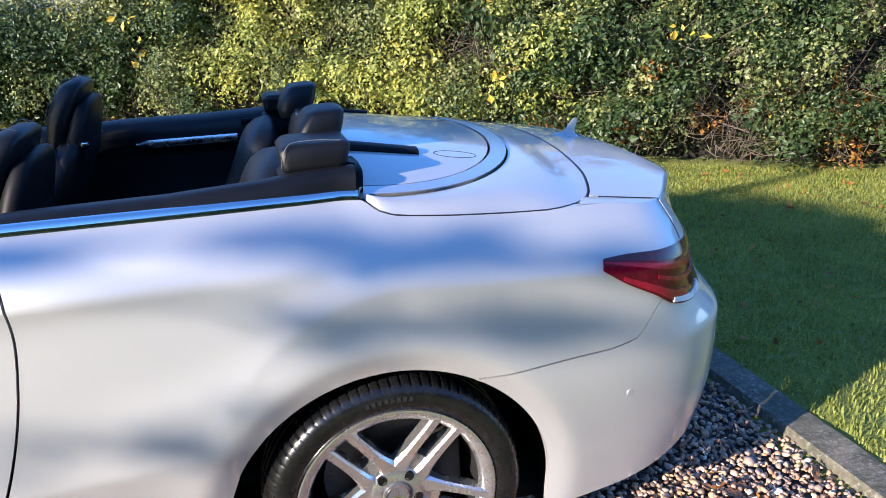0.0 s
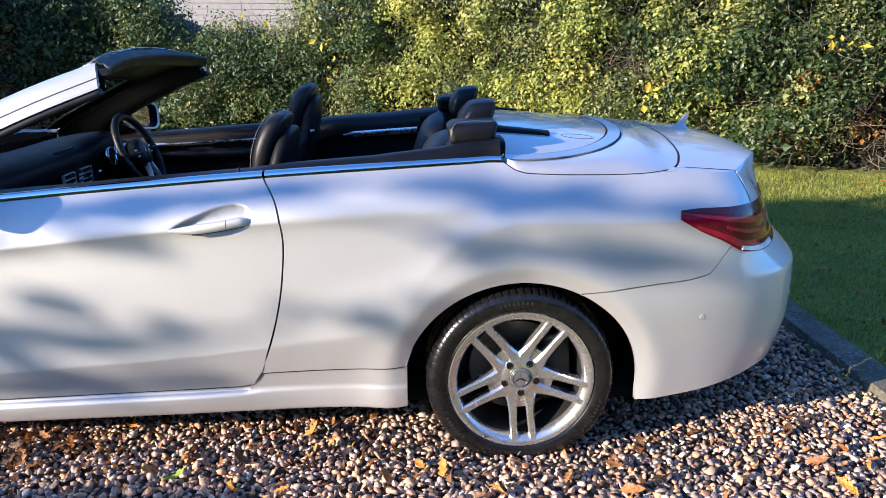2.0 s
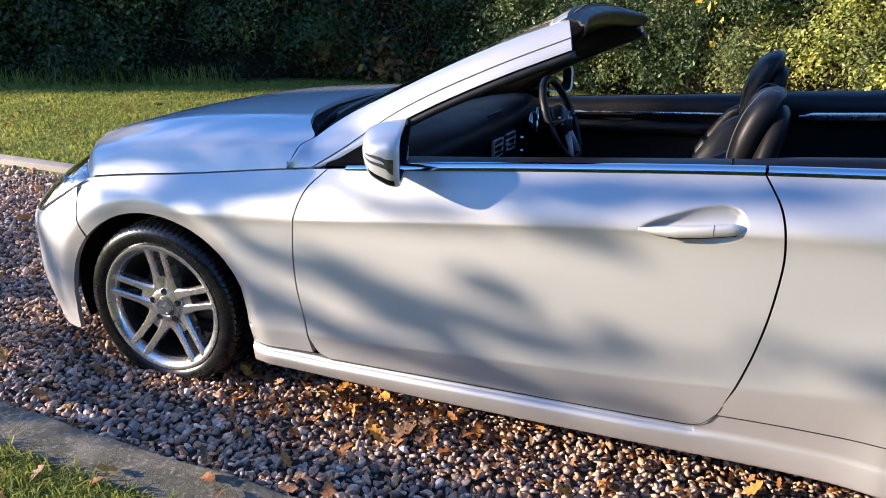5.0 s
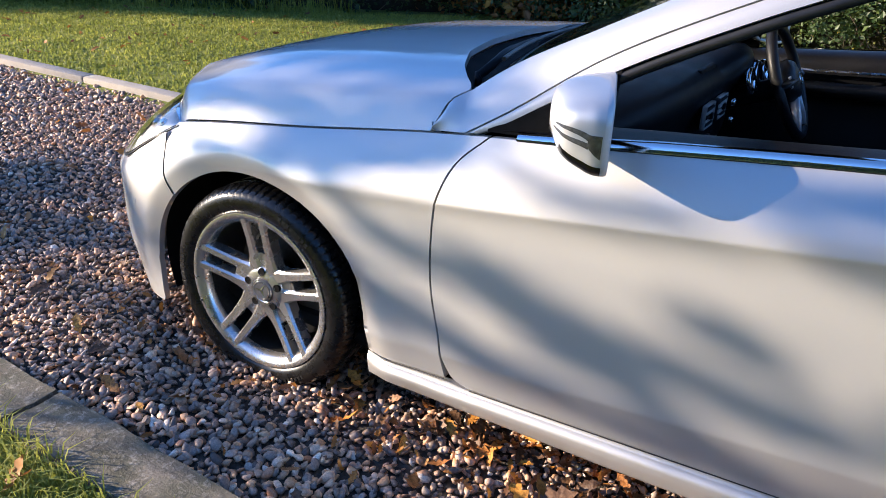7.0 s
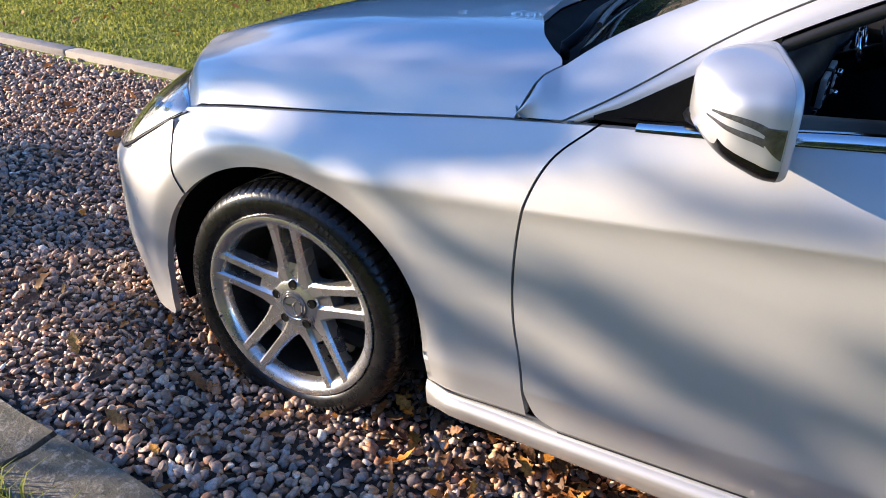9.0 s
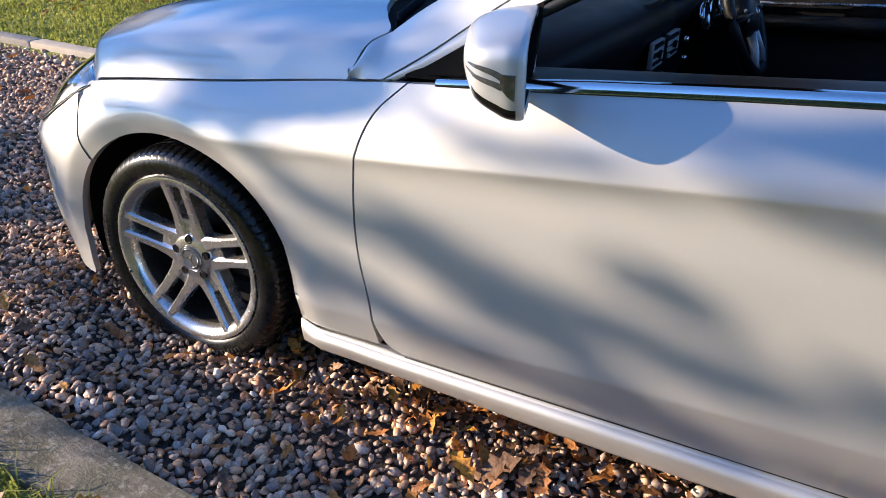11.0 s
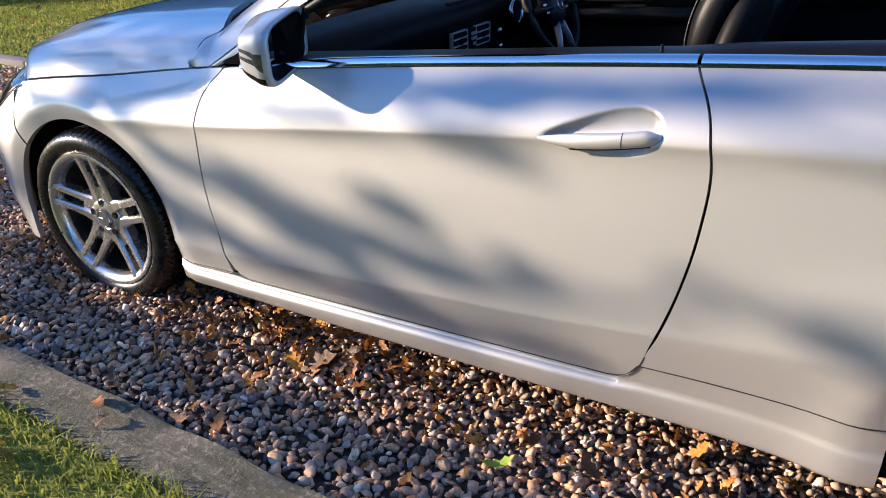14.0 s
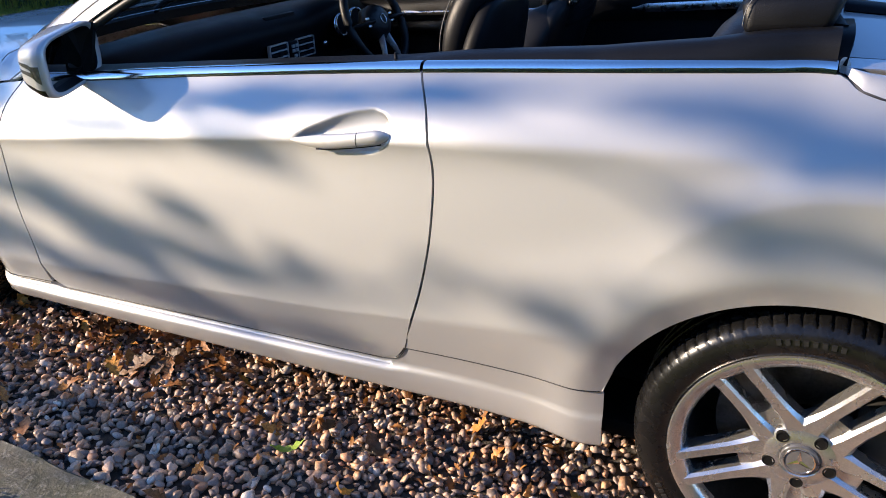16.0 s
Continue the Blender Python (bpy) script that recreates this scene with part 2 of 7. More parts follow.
def part(name, bm, material, parent=None, label="", smooth=True, sharp=35):
    bmesh.ops.recalc_face_normals(bm, faces=bm.faces)
    me = bpy.data.meshes.new(name)
    bm.to_mesh(me)
    bm.free()
    me.materials.append(material)
    me.polygons.foreach_set("use_smooth", [smooth] * len(me.polygons))
    if smooth:
        me.set_sharp_from_angle(angle=radians(sharp))
    ob = new(name, me)
    if parent is not None:
        ob.parent = parent
    if label:
        tagged(ob, label=label)
    return ob


def empty(name, at=(0, 0, 0), **tags):
    ob = new(name)
    ob.location = at
    return tagged(ob, **tags)


def curve(*pts):
    """A smooth function through the points (a, b)."""
    xs, ys = np.array([p[0] for p in pts], float), np.array([p[1] for p in pts], float)
    d = np.gradient(ys, xs) if len(xs) > 2 else np.full(len(xs), (ys[-1] - ys[0]) / (xs[-1] - xs[0]))
    fine = np.linspace(xs[0], xs[-1], 700)
    k = np.clip(np.searchsorted(xs, fine) - 1, 0, len(xs) - 2)
    h = xs[k + 1] - xs[k]
    t = (fine - xs[k]) / h
    v = (1 + 2 * t) * (1 - t) ** 2 * ys[k] + t * (1 - t) ** 2 * h * d[k] + t * t * (3 - 2 * t) * ys[k + 1] + t * t * (t - 1) * h * d[k + 1]
    return lambda x: np.interp(x, fine, v)


def spline(pts, n):
    """n points on a smooth line through pts."""
    p = np.array(pts, float)
    s = np.r_[0, np.cumsum(np.linalg.norm(np.diff(p, axis=0), axis=1))]
    u = np.linspace(0, s[-1], n)
    return np.stack([curve(*zip(s, p[:, c]))(u) for c in range(p.shape[1])], 1)


def ease(a, b, x):
    t = np.clip((np.asarray(x, float) - a) / (b - a), 0, 1)
    return t * t * (3 - 2 * t)


def skin(name, grid, material, parent, out, flange=0.014, mirror=False, label="", fold=None):
    """A panel from a grid of points, with its edges folded inwards. out: roughly where its outside faces."""
    g = np.array(grid, float)
    out = np.array(out, float)
    if mirror:
        g, out = g * (1, -1, 1), out * (1, -1, 1)
    du, dv = np.gradient(g, axis=0), np.gradient(g, axis=1)
    nrm = np.cross(du, dv)
    nrm /= np.linalg.norm(nrm, axis=2, keepdims=True) + 1e-12
    flip = (nrm.reshape(-1, 3) @ out).mean() < 0
    if flip:
        nrm = -nrm
    a, b = g.shape[:2]
    idx = np.arange(a * b).reshape(a, b)
    quads = np.stack([idx[:-1, :-1], idx[1:, :-1], idx[1:, 1:], idx[:-1, 1:]], -1).reshape(-1, 4)
    if flip:
        quads = quads[:, ::-1]
    verts = g.reshape(-1, 3)
    if flange:
        ring = np.r_[idx[:, 0], idx[-1, 1:], idx[-2::-1, -1], idx[0, -2:0:-1]]
        k, m = len(verts), len(ring)
        rim = verts[ring]
        way = nrm if fold is None else np.array(fold) * ((1, -1, 1) if mirror else (1, 1, 1))
        low = rim - way.reshape(-1, 3)[ring] * flange
        verts = np.concatenate([verts, rim, low])
        i = np.arange(m)
        j = (i + 1) % m
        fl = np.stack([k + i, k + m + i, k + m + j, k + j], -1)
        quads = np.concatenate([quads, fl if flip else fl[:, ::-1]])
    return link(name, verts, quads, material, parent, label)


def pane(name, grid, material, parent, thick=0.004, label=""):
    """A glass sheet with two faces and closed edges."""
    g = np.array(grid, float)
    n = np.cross(np.gradient(g, axis=0), np.gradient(g, axis=1))
    n /= np.linalg.norm(n, axis=2, keepdims=True) + 1e-12
    a, b = g.shape[:2]
    idx = np.arange(a * b).reshape(a, b)
    q = np.stack([idx[:-1, :-1], idx[1:, :-1], idx[1:, 1:], idx[:-1, 1:]], -1).reshape(-1, 4)
    ring = np.r_[idx[:, 0], idx[-1, 1:], idx[-2::-1, -1], idx[0, -2:0:-1]]
    nxt = np.roll(ring, -1)
    k = a * b
    edge = np.stack([ring, ring + k, nxt + k, nxt], -1)
    ob = link(name, np.concatenate([g.reshape(-1, 3), (g - n * thick).reshape(-1, 3)]), np.concatenate([q, q[:, ::-1] + k, edge[:, ::-1]]), material, parent, label, True, 40)
    bm = bmesh.new()
    bm.from_mesh(ob.data)
    bmesh.ops.recalc_face_normals(bm, faces=bm.faces)
    bm.to_mesh(ob.data)
    bm.free()
    return ob


def tube(path, radius, sides=8, close=False, caps=True, squash=None):
    """Vertices and faces of a round bar along a path; radius may vary."""
    p = np.array(path, float)
    r = np.broadcast_to(radius, (len(p),))
    t = np.gradient(p, axis=0)
    if close:
        t = np.roll(p, -1, 0) - np.roll(p, 1, 0)
    t /= np.linalg.norm(t, axis=1, keepdims=True) + 1e-12
    up = np.array([0, 0, 1.0]) if abs(t[:, 2]).mean() < 0.8 else np.array([1.0, 0, 0])
    e1 = np.cross(t, up)
    weak = np.linalg.norm(e1, axis=1) < 0.05
    e1[weak] = np.cross(t[weak], (0.3, 1.0, 0.1))
    e1 /= np.linalg.norm(e1, axis=1, keepdims=True)
    e2 = np.cross(e1, t)
    a = np.linspace(0, 2 * np.pi, sides, endpoint=False)
    sx, sy = squash or (1, 1)
    v = p[:, None] + r[:, None, None] * (sx * np.cos(a)[None, :, None] * e1[:, None] + sy * np.sin(a)[None, :, None] * e2[:, None])
    n = len(p)
    idx = np.arange(n * sides).reshape(n, sides)
    nxt = np.roll(idx, -1, 0) if close else idx[1:]
    cur = idx if close else idx[:-1]
    f = [tuple(q) for q in np.stack([cur, np.roll(cur, -1, 1), np.roll(nxt, -1, 1), nxt], -1).reshape(-1, 4)]
    if caps and not close:
        f += [tuple(idx[0][::-1]), tuple(idx[-1])]
    return v.reshape(-1, 3), f


def bar(name, path, radius, material, parent=None, label="", **kw):
    v, f = tube(path, radius, **kw)
    return link(name, v, f, material, parent, label, sharp=50)


def box_bm(size, at=(0, 0, 0), bevel=0.0, seg=2, turn=None):
    bm = bmesh.new()
    m = Matrix.Translation(at) @ (turn if turn is not None else Matrix()) @ Matrix.Diagonal((*size, 1))
    bmesh.ops.create_cube(bm, size=1, matrix=m)
    if bevel:
        bmesh.ops.bevel(bm, geom=bm.edges[:], offset=bevel, segments=seg, profile=0.5, affect="EDGES")
    return bm


def spin(profile, n=64, axis_y=True, close=False):
    """A lathed form round the y axis from (radius, y) points: vertices and faces."""
    p = np.array(profile, float)
    a = np.linspace(0, 2 * np.pi, n, endpoint=False)
    v = np.stack([p[None, :, 0] * np.cos(a)[:, None], np.broadcast_to(p[None, :, 1], (n, len(p))), p[None, :, 0] * np.sin(a)[:, None]], -1)
    m = len(p)
    idx = np.arange(n * m).reshape(n, m)
    nx = np.roll(idx, -1, 0)
    last = m if close else m - 1
    f = []
    for k in range(last):
        q = (k + 1) % m
        f += [tuple(x) for x in np.stack([idx[:, k], nx[:, k], nx[:, q], idx[:, q]], -1)]
    return v.reshape(-1, 3), f


def prism(outline, depth, bevel=0.0):
    """A bmesh plate from an outline of (x, z) points in the plane y = 0, thick by depth towards +y."""
    bm = bmesh.new()
    face = bm.faces.new([bm.verts.new((x, 0, z)) for x, z in outline])
    ext = bmesh.ops.extrude_face_region(bm, geom=[face])
    bmesh.ops.translate(bm, vec=(0, depth, 0), verts=[v for v in ext["geom"] if isinstance(v, bmesh.types.BMVert)])
    if bevel:
        bmesh.ops.bevel(bm, geom=bm.edges[:], offset=bevel, segments=2, profile=0.5, affect="EDGES")
    return bm

# ---- ground: lawn to the horizon, gravel bay, timber edging ----
BAY = (-9.0, 2.87, -1.31, 1.20)


def ground_sheet():
    xs = np.r_[-900, -300, -100, -40, np.linspace(-16, 12, 113), 40, 100, 300, 900]
    ys = np.r_[-900, -300, -100, -40, np.linspace(-12, 12, 97), 40, 100, 300, 900]
    gx, gy = np.meshgrid(xs, ys, indexing="ij")
    inside = ease(-0.14, -0.04, -np.maximum.reduce([BAY[0] - gx, gx - BAY[1] - 0.08, BAY[2] - 0.08 - gy, gy - BAY[3] - 0.08]) - 0.14)
    z = 0.035 + 0.012 * np.sin(gx * 1.1 + 0.5) * np.cos(gy * 0.9) + 0.03 * ease(3, 9, gy)
    z = z * (1 - inside) - 0.03 * inside
    g = np.stack([gx, gy, z], -1)
    ob = skin("ground", g, TURF, None, (0, 0, 1), 0)
    tagged(ob, "mown lawn with fallen autumn leaves under low sun", "lawn", kind="structure")
    bed = np.stack(np.meshgrid(np.linspace(BAY[0], BAY[1], 60), np.linspace(BAY[2], BAY[3], 20), indexing="ij"), -1)
    bz = -0.012 + 0.006 * np.sin(bed[..., :1] * 5) * np.cos(bed[..., 1:] * 6)
    ob = skin("gravel_bed", np.concatenate([bed, bz], -1), SUBGRADE, None, (0, 0, 1), 0)
    tagged(ob, "dark grit under the loose pebbles of the drive", "drive", kind="structure")


def sleeper(x0, y0, x1, y1, wide, top, name="timber_edging"):
    along = Vector((x1 - x0, y1 - y0, 0))
    n = max(6, int(along.length / 0.06))
    side = Vector((-along.y, along.x, 0)).normalized()
    prof = [(-0.5, -0.08), (-0.5, top - 0.012), (-0.46, top), (-0.2, top + 0.003), (0.1, top - 0.002), (0.46, top), (0.5, top - 0.012), (0.5, -0.08)]
    rows = []
    for i in range(n + 1):
        c = Vector((x0, y0, 0)) + along * (i / n)
        row = []
        for k, (o, z) in enumerate(prof):
            p = c + side * o * wide
            jit = noise.noise(Vector((p.x * 6, p.y * 6, k * 3.1)))
            row.append((p.x + side.x * jit * 0.006, p.y + side.y * jit * 0.006, z + (jit * 0.007 if 0 < k < 7 else 0)))
        rows.append(row)
    a, b = n + 1, len(prof)
    idx = np.arange(a * b).reshape(a, b)
    f = [tuple(q) for q in np.stack([idx[:-1, :-1], idx[:-1, 1:], idx[1:, 1:], idx[1:, :-1]], -1).reshape(-1, 4)]
    f += [tuple(idx[0]), tuple(idx[-1][::-1])]
    ob = link(name, np.array(rows).reshape(-1, 3), f, TIMBER, None, "", True, 40)
    return tagged(ob, "weathered grey-brown timber sleeper edging the gravel", "edging", "timber edging", "structure")


ground_sheet()
for a, b in ((-9.0, -6.55), (-6.54, -4.13), (-4.12, -1.72), (-1.70, 0.66), (0.675, 2.86)):
    sleeper(a, -1.395, b, -1.395, 0.175, 0.045)
for a, b in ((-1.49, 0.62), (0.635, 3.2)):
    sleeper(2.95, a, 2.95, b, 0.16, 0.04)
for a, b in ((-9.0, -7.2), (-7.19, -5.4), (-5.39, -3.6), (-3.59, -1.8), (-1.79, 0.0), (0.01, 1.4), (1.41, 2.86)):
    ob = part("kerb_stone", box_bm((b - a, 0.13, 0.15), ((a + b) / 2, 1.265, -0.012), 0.018), CONCRETE)
    tagged(ob, "pale weathered concrete kerb along the lawn", "kerb", "kerb stones", "structure")

# ---- the car: forms ----
HUB_R, HUB_F, HUB_Z, HALF = 1.38, -1.38, 0.28, 0.887
crease = curve((-2.3, 0.60), (-1.9, 0.615), (-1.26, 0.65), (-0.77, 0.69), (-0.28, 0.745), (0.24, 0.80), (0.62, 0.83), (1.1, 0.853), (1.6, 0.86), (2.6, 0.86))
belt = curve((-3.0, 0.62), (-2.2, 0.63), (-1.95, 0.665), (-1.66, 0.72), (-1.17, 0.78), (-0.84, 0.828), (-0.66, 0.853), (-0.42, 0.875), (0.05, 0.915), (0.55, 0.952), (1.0, 0.978), (1.2, 0.987),
             (1.31, 0.990), (1.5, 0.966), (1.7, 0.958), (1.9, 0.964), (2.14, 0.950), (2.5, 0.93), (3.2, 0.93))
lid_top = curve((1.30, 0.990), (1.325, 0.986), (1.345, 0.972), (1.375, 0.962), (1.45, 0.957), (1.6, 0.955), (1.75, 0.957), (1.86, 0.962), (1.92, 0.964))


def wing_top(x):
    return np.where((x > 1.30) & (x < 1.92), lid_top(x), belt(x))


belt_in = curve((-3.0, -0.05), (-1.66, -0.062), (-0.84, -0.070), (-0.66, -0.052), (0.0, -0.078), (0.55, -0.104), (1.0, -0.124), (1.2, -0.148), (1.31, -0.172), (1.5, -0.142), (1.7, -0.130), (1.9, -0.160), (2.14, -0.14), (2.3, -0.085), (2.5, -0.045), (3.2, -0.04))


def bezier(p, t):
    p, t = np.array(p, float), np.asarray(t)[..., None]
    return (1 - t) ** 3 * p[0] + 3 * t * (1 - t) ** 2 * p[1] + 3 * t * t * (1 - t) * p[2] + t ** 3 * p[3]


def plan_table():
    """Plan line of the body from the middle of the nose to the middle of the tail: s, x, y."""
    t = np.linspace(0, 1, 500)
    nose = bezier([(-1.2, -HALF), (-2.05, -0.91), (-2.30, -0.90), (-2.26, 0)], t)
    tail = bezier([(1.4, -HALF), (2.1, -0.90), (2.50, -0.90), (2.50, 0)], t)

    def s_of(p, turn):
        s = p[:, 0].copy()
        k = np.argmax(np.abs(s) > turn)
        run = np.r_[0, np.cumsum(np.linalg.norm(np.diff(p[k:], axis=0), axis=1))]
        s[k:] = s[k] + np.sign(s[k]) * run
        return s
    sn, st = s_of(nose, 1.9), s_of(tail, 2.05)
    s = np.r_[sn[::-1], st]
    p = np.concatenate([nose[::-1], tail])
    return s, p[:, 0], p[:, 1]


PLAN = plan_table()
S_NOSE, S_TAIL = PLAN[0][0], PLAN[0][-1]


low_line = curve((-2.4, 0.24), (-1.1, 0.280), (-0.68, 0.308), (-0.06, 0.358), (0.3, 0.387), (0.55, 0.416), (0.9, 0.462), (1.3, 0.50), (2.6, 0.5))
hollow_top = curve((0.270, 0.807), (0.30, 0.823), (0.346, 0.844), (0.40, 0.866), (0.45, 0.879), (0.485, 0.881), (0.510, 0.871), (0.530, 0.845))
hollow_low = curve((0.270, 0.805), (0.33, 0.797), (0.43, 0.795), (0.50, 0.811), (0.530, 0.843))


def swell(s, z, hollow=True):
    """How far the side stands out from the plan line."""
    zc, zb, bi = crease(s), belt(s), belt_in(s)
    a = ease(-1.4, -1.05, s) * (1 - ease(0.80, 1.45, s))
    t = z - zc
    tb = np.maximum(zb - zc, 0.03)
    q = np.maximum(-bi - 0.2 * tb, 0) / tb ** 2
    up = -(0.2 * np.maximum(t, 0) + q * np.maximum(t, 0) ** 2)
    zl = low_line(s)
    u = np.maximum(-t, 0)
    f = np.clip(u / np.maximum(zc - zl, 0.05), 0, 1)
    low = -0.010 * a * (1 - np.exp(-u / 0.030)) * (1 - f) ** 0.8 + 0.005 * f * a
    under = np.maximum(zl - z, 0)
    low = low - (0.20 * under + 0.30 * under ** 2) * np.where(np.abs(s) < 1.05, 1, 0.35)
    door = up + low
    b = ease(0.55, 1.75, s) + (1 - ease(-1.75, -1.0, s))
    b = np.clip(b, 0, 1)
    k = np.clip((z - 0.48) / np.maximum(zb - 0.48, 0.05), 0, 1.3)
    full = bi * k ** np.where(s > 0, 3.4, 1.7) - np.where(np.abs(s) < 1.05, 0.2, 0.08) * under
    form = door * (1 - b) + full * b
    # rear haunch over the wheel, bounded by an arc that runs out to the tail lamp
    e = np.sqrt((np.maximum(1.42 - s, 0) / 0.45) ** 2 + (np.maximum(z - 0.40, 0) / 0.42) ** 2)
    d = np.maximum(e - 1, 0) * 0.42
    wz = (np.maximum(z - 0.40, 0) / 0.42) ** 2 / np.maximum(e, 0.2) ** 2
    haunch = -0.001 - 0.015 * np.maximum(z - 0.45, 0) - (0.07 + 0.23 * wz) * d - 3.2 * wz * d ** 2 - 0.10 * np.maximum(0.45 - z, 0) ** 2
    haunch = haunch - 0.16 * under * (1 - ease(0.80, 1.02, s))
    haunch = np.where(s > 0.6, haunch, -1)
    kk = 0.008 + 0.014 * (1 - ease(0.52, 0.75, z))
    blend = ease(0.60, 0.90, s)
    form = form * (1 - blend) + blend * kk * np.logaddexp(form / kk, haunch / kk)
    for hub in (HUB_R, HUB_F):
        r = np.hypot((s - hub) * (0.345 / (0.388 if hub > 0 else 0.41)), z - HUB_Z)
        form = form + 0.004 * np.exp(-((r - 0.405) / 0.05) ** 2) * ease(0.10, 0.3, z)
        lip = 0.006 * np.logaddexp(0, (0.394 - r) / 0.006)
        form = form - 0.34 * np.minimum(lip, 0.08) * ease(0.10, 0.24, z)
    # hand hollow behind the door handle
    if hollow:
        zu, zd = hollow_top(s), hollow_low(s)
        w = np.clip((z - zd) / np.maximum(zu - zd, 0.004), 0, 1)
        form = form - 0.021 * (4 * w * (1 - w)) ** 0.75 * ease(0.270, 0.335, s) * (1 - ease(0.505, 0.529, s))
    # nose and tail lean
    lean = ease(2.0, 2.5, s)
    form = form - lean * (0.85 * np.clip(z - 0.62, 0, 0.1) + 0.35 * np.clip(z - 0.72, 0, 0.1) + 0.10 * np.maximum(z - 0.82, 0) + 0.5 * np.maximum(0.42 - z, 0) ** 1.5)
    nose = 1 - ease(-2.3, -1.85, s)
    form = form - nose * (0.9 * np.maximum(0.30 - z, 0) ** 1.5 + 0.6 * np.maximum(z - 0.51, 0))
    return form


def side(s, z, hollow=True):
    """Points of the car's left side at s along the plan line and height z."""
    s, z = np.broadcast_arrays(np.asarray(s, float), np.asarray(z, float))
    x, y = np.interp(s, PLAN[0], PLAN[1]), np.interp(s, PLAN[0], PLAN[2])
    e = 0.004
    tx, ty = np.interp(s + e, PLAN[0], PLAN[1]) - np.interp(s - e, PLAN[0], PLAN[1]), np.interp(s + e, PLAN[0], PLAN[2]) - np.interp(s - e, PLAN[0], PLAN[2])
    ln = np.hypot(tx, ty)
    d = swell(s, z, hollow)
    return np.stack([x + ty / ln * d, y - tx / ln * d, z], -1)


def plan_out(s):
    """The level direction out of the plan line at s."""
    e = 0.004
    tx, ty = np.interp(s + e, PLAN[0], PLAN[1]) - np.interp(s - e, PLAN[0], PLAN[1]), np.interp(s + e, PLAN[0], PLAN[2]) - np.interp(s - e, PLAN[0], PLAN[2])
    ln = np.hypot(tx, ty)
    return np.stack([ty / ln, -tx / ln, 0 * s], -1)


def arch(hub, rx, a0, a1, n=40, rz=0.345):
    a = np.radians(np.linspace(a0, a1, n))
    return np.stack([hub + rx * np.cos(a), HUB_Z + rz * np.sin(a)], 1)


def spread(low, a, b):
    """Heads for the columns of a panel: from a to b, partly by x and partly by the run of the low line."""
    run = np.r_[0, np.cumsum(np.linalg.norm(np.diff(low, axis=0), axis=1))]
    u = 0.55 * (low[:, 0] - low[0, 0]) / (low[-1, 0] - low[0, 0]) + 0.45 * run / run[-1]
    return a + (b - a) * u


def panel(name, low, top, left, right, rows=46, parent=None, label="", gap=0.002, both=True, material=None):
    """A body panel in (s, z) between a low and a top line (same count) and two side lines, laid on the body's side."""
    low, top = np.array(low, float), np.array(top, float)
    v = np.linspace(0, 1, rows)[None, :, None]
    n = len(low)
    base = low[:, None] * (1 - v) + top[:, None] * v
    u = np.linspace(0, 1, n)
    for edge, w in ((left, 1 - u), (right, u)):
        if edge is not None:
            e = spline(edge, 120)
            k = np.linspace(0, 1, rows)
            f = np.linspace(0, 1, 120)
            line = np.stack([np.interp(k, f, e[:, 0]), np.interp(k, f, e[:, 1])], 1)
            own = base[0] if edge is left else base[-1]
            base = base + (line - own)[None] * w[:, None, None]
    # a hair's breadth of gap all round
    c = base.reshape(-1, 2).mean(0)
    g = side(base[..., 0], base[..., 1])
    made = []
    for m in (False, True) if both else (False,):
        made.append(skin(name, g, material or PAINT, parent, (0, -1, 0.1), 0.018, m, label, fold=plan_out(base[..., 0])))
    return made


car = empty("car", (0, 0, 0), label="silver two-door convertible with its roof folded, parked on gravel", category="car")
body = None

# door
DOOR_F = [(-0.668, 0.226), (-0.705, 0.242), (-0.724, 0.275), (-0.745, 0.36), (-0.770, 0.46), (-0.780, 0.57), (-0.772, 0.68), (-0.735, 0.785), (-0.668, 0.852)]
DOOR_R = [(0.455, 0.266), (0.492, 0.277), (0.515, 0.305), (0.552, 0.40), (0.592, 0.54), (0.613, 0.67), (0.617, 0.80), (0.596, 0.89), (0.552, 0.952)]
GAP = 0.0028


def shifted(line, d):
    return [(x + d, z) for x, z in line]


xs = np.linspace(0, 1, 250)
low = np.stack([-0.668 + xs * 1.123, 0.226 + xs * 0.040], 1)
tx = -0.668 + xs * 1.22
top = np.stack([tx, belt(tx)], 1)
doors = panel("door", low, top, shifted(DOOR_F, GAP), shifted(DOOR_R, -GAP), 150, car, "silver door with a sharp crease line")

# front wing
lowA = arch(HUB_F, 0.41, 140, 8, 60)
lowB = np.stack([np.linspace(-0.9705, -0.722, 14), np.linspace(0.222, 0.236, 14)], 1)
low = np.concatenate([lowA, np.stack([np.linspace(-0.9735, -0.971, 8), np.linspace(0.318, 0.232, 8)], 1), lowB])
low[:, 0] -= 0
tx = spread(low, -1.70, -0.672)
top = np.stack([tx, belt(tx)], 1)
wings = panel("front_wing", low, top, [tuple(low[0]), (-1.722, 0.57), (-1.735, 0.64), (-1.70, 0.712)], [(-0.727, 0.236)] + shifted(DOOR_F[3:], -GAP), 56, car)

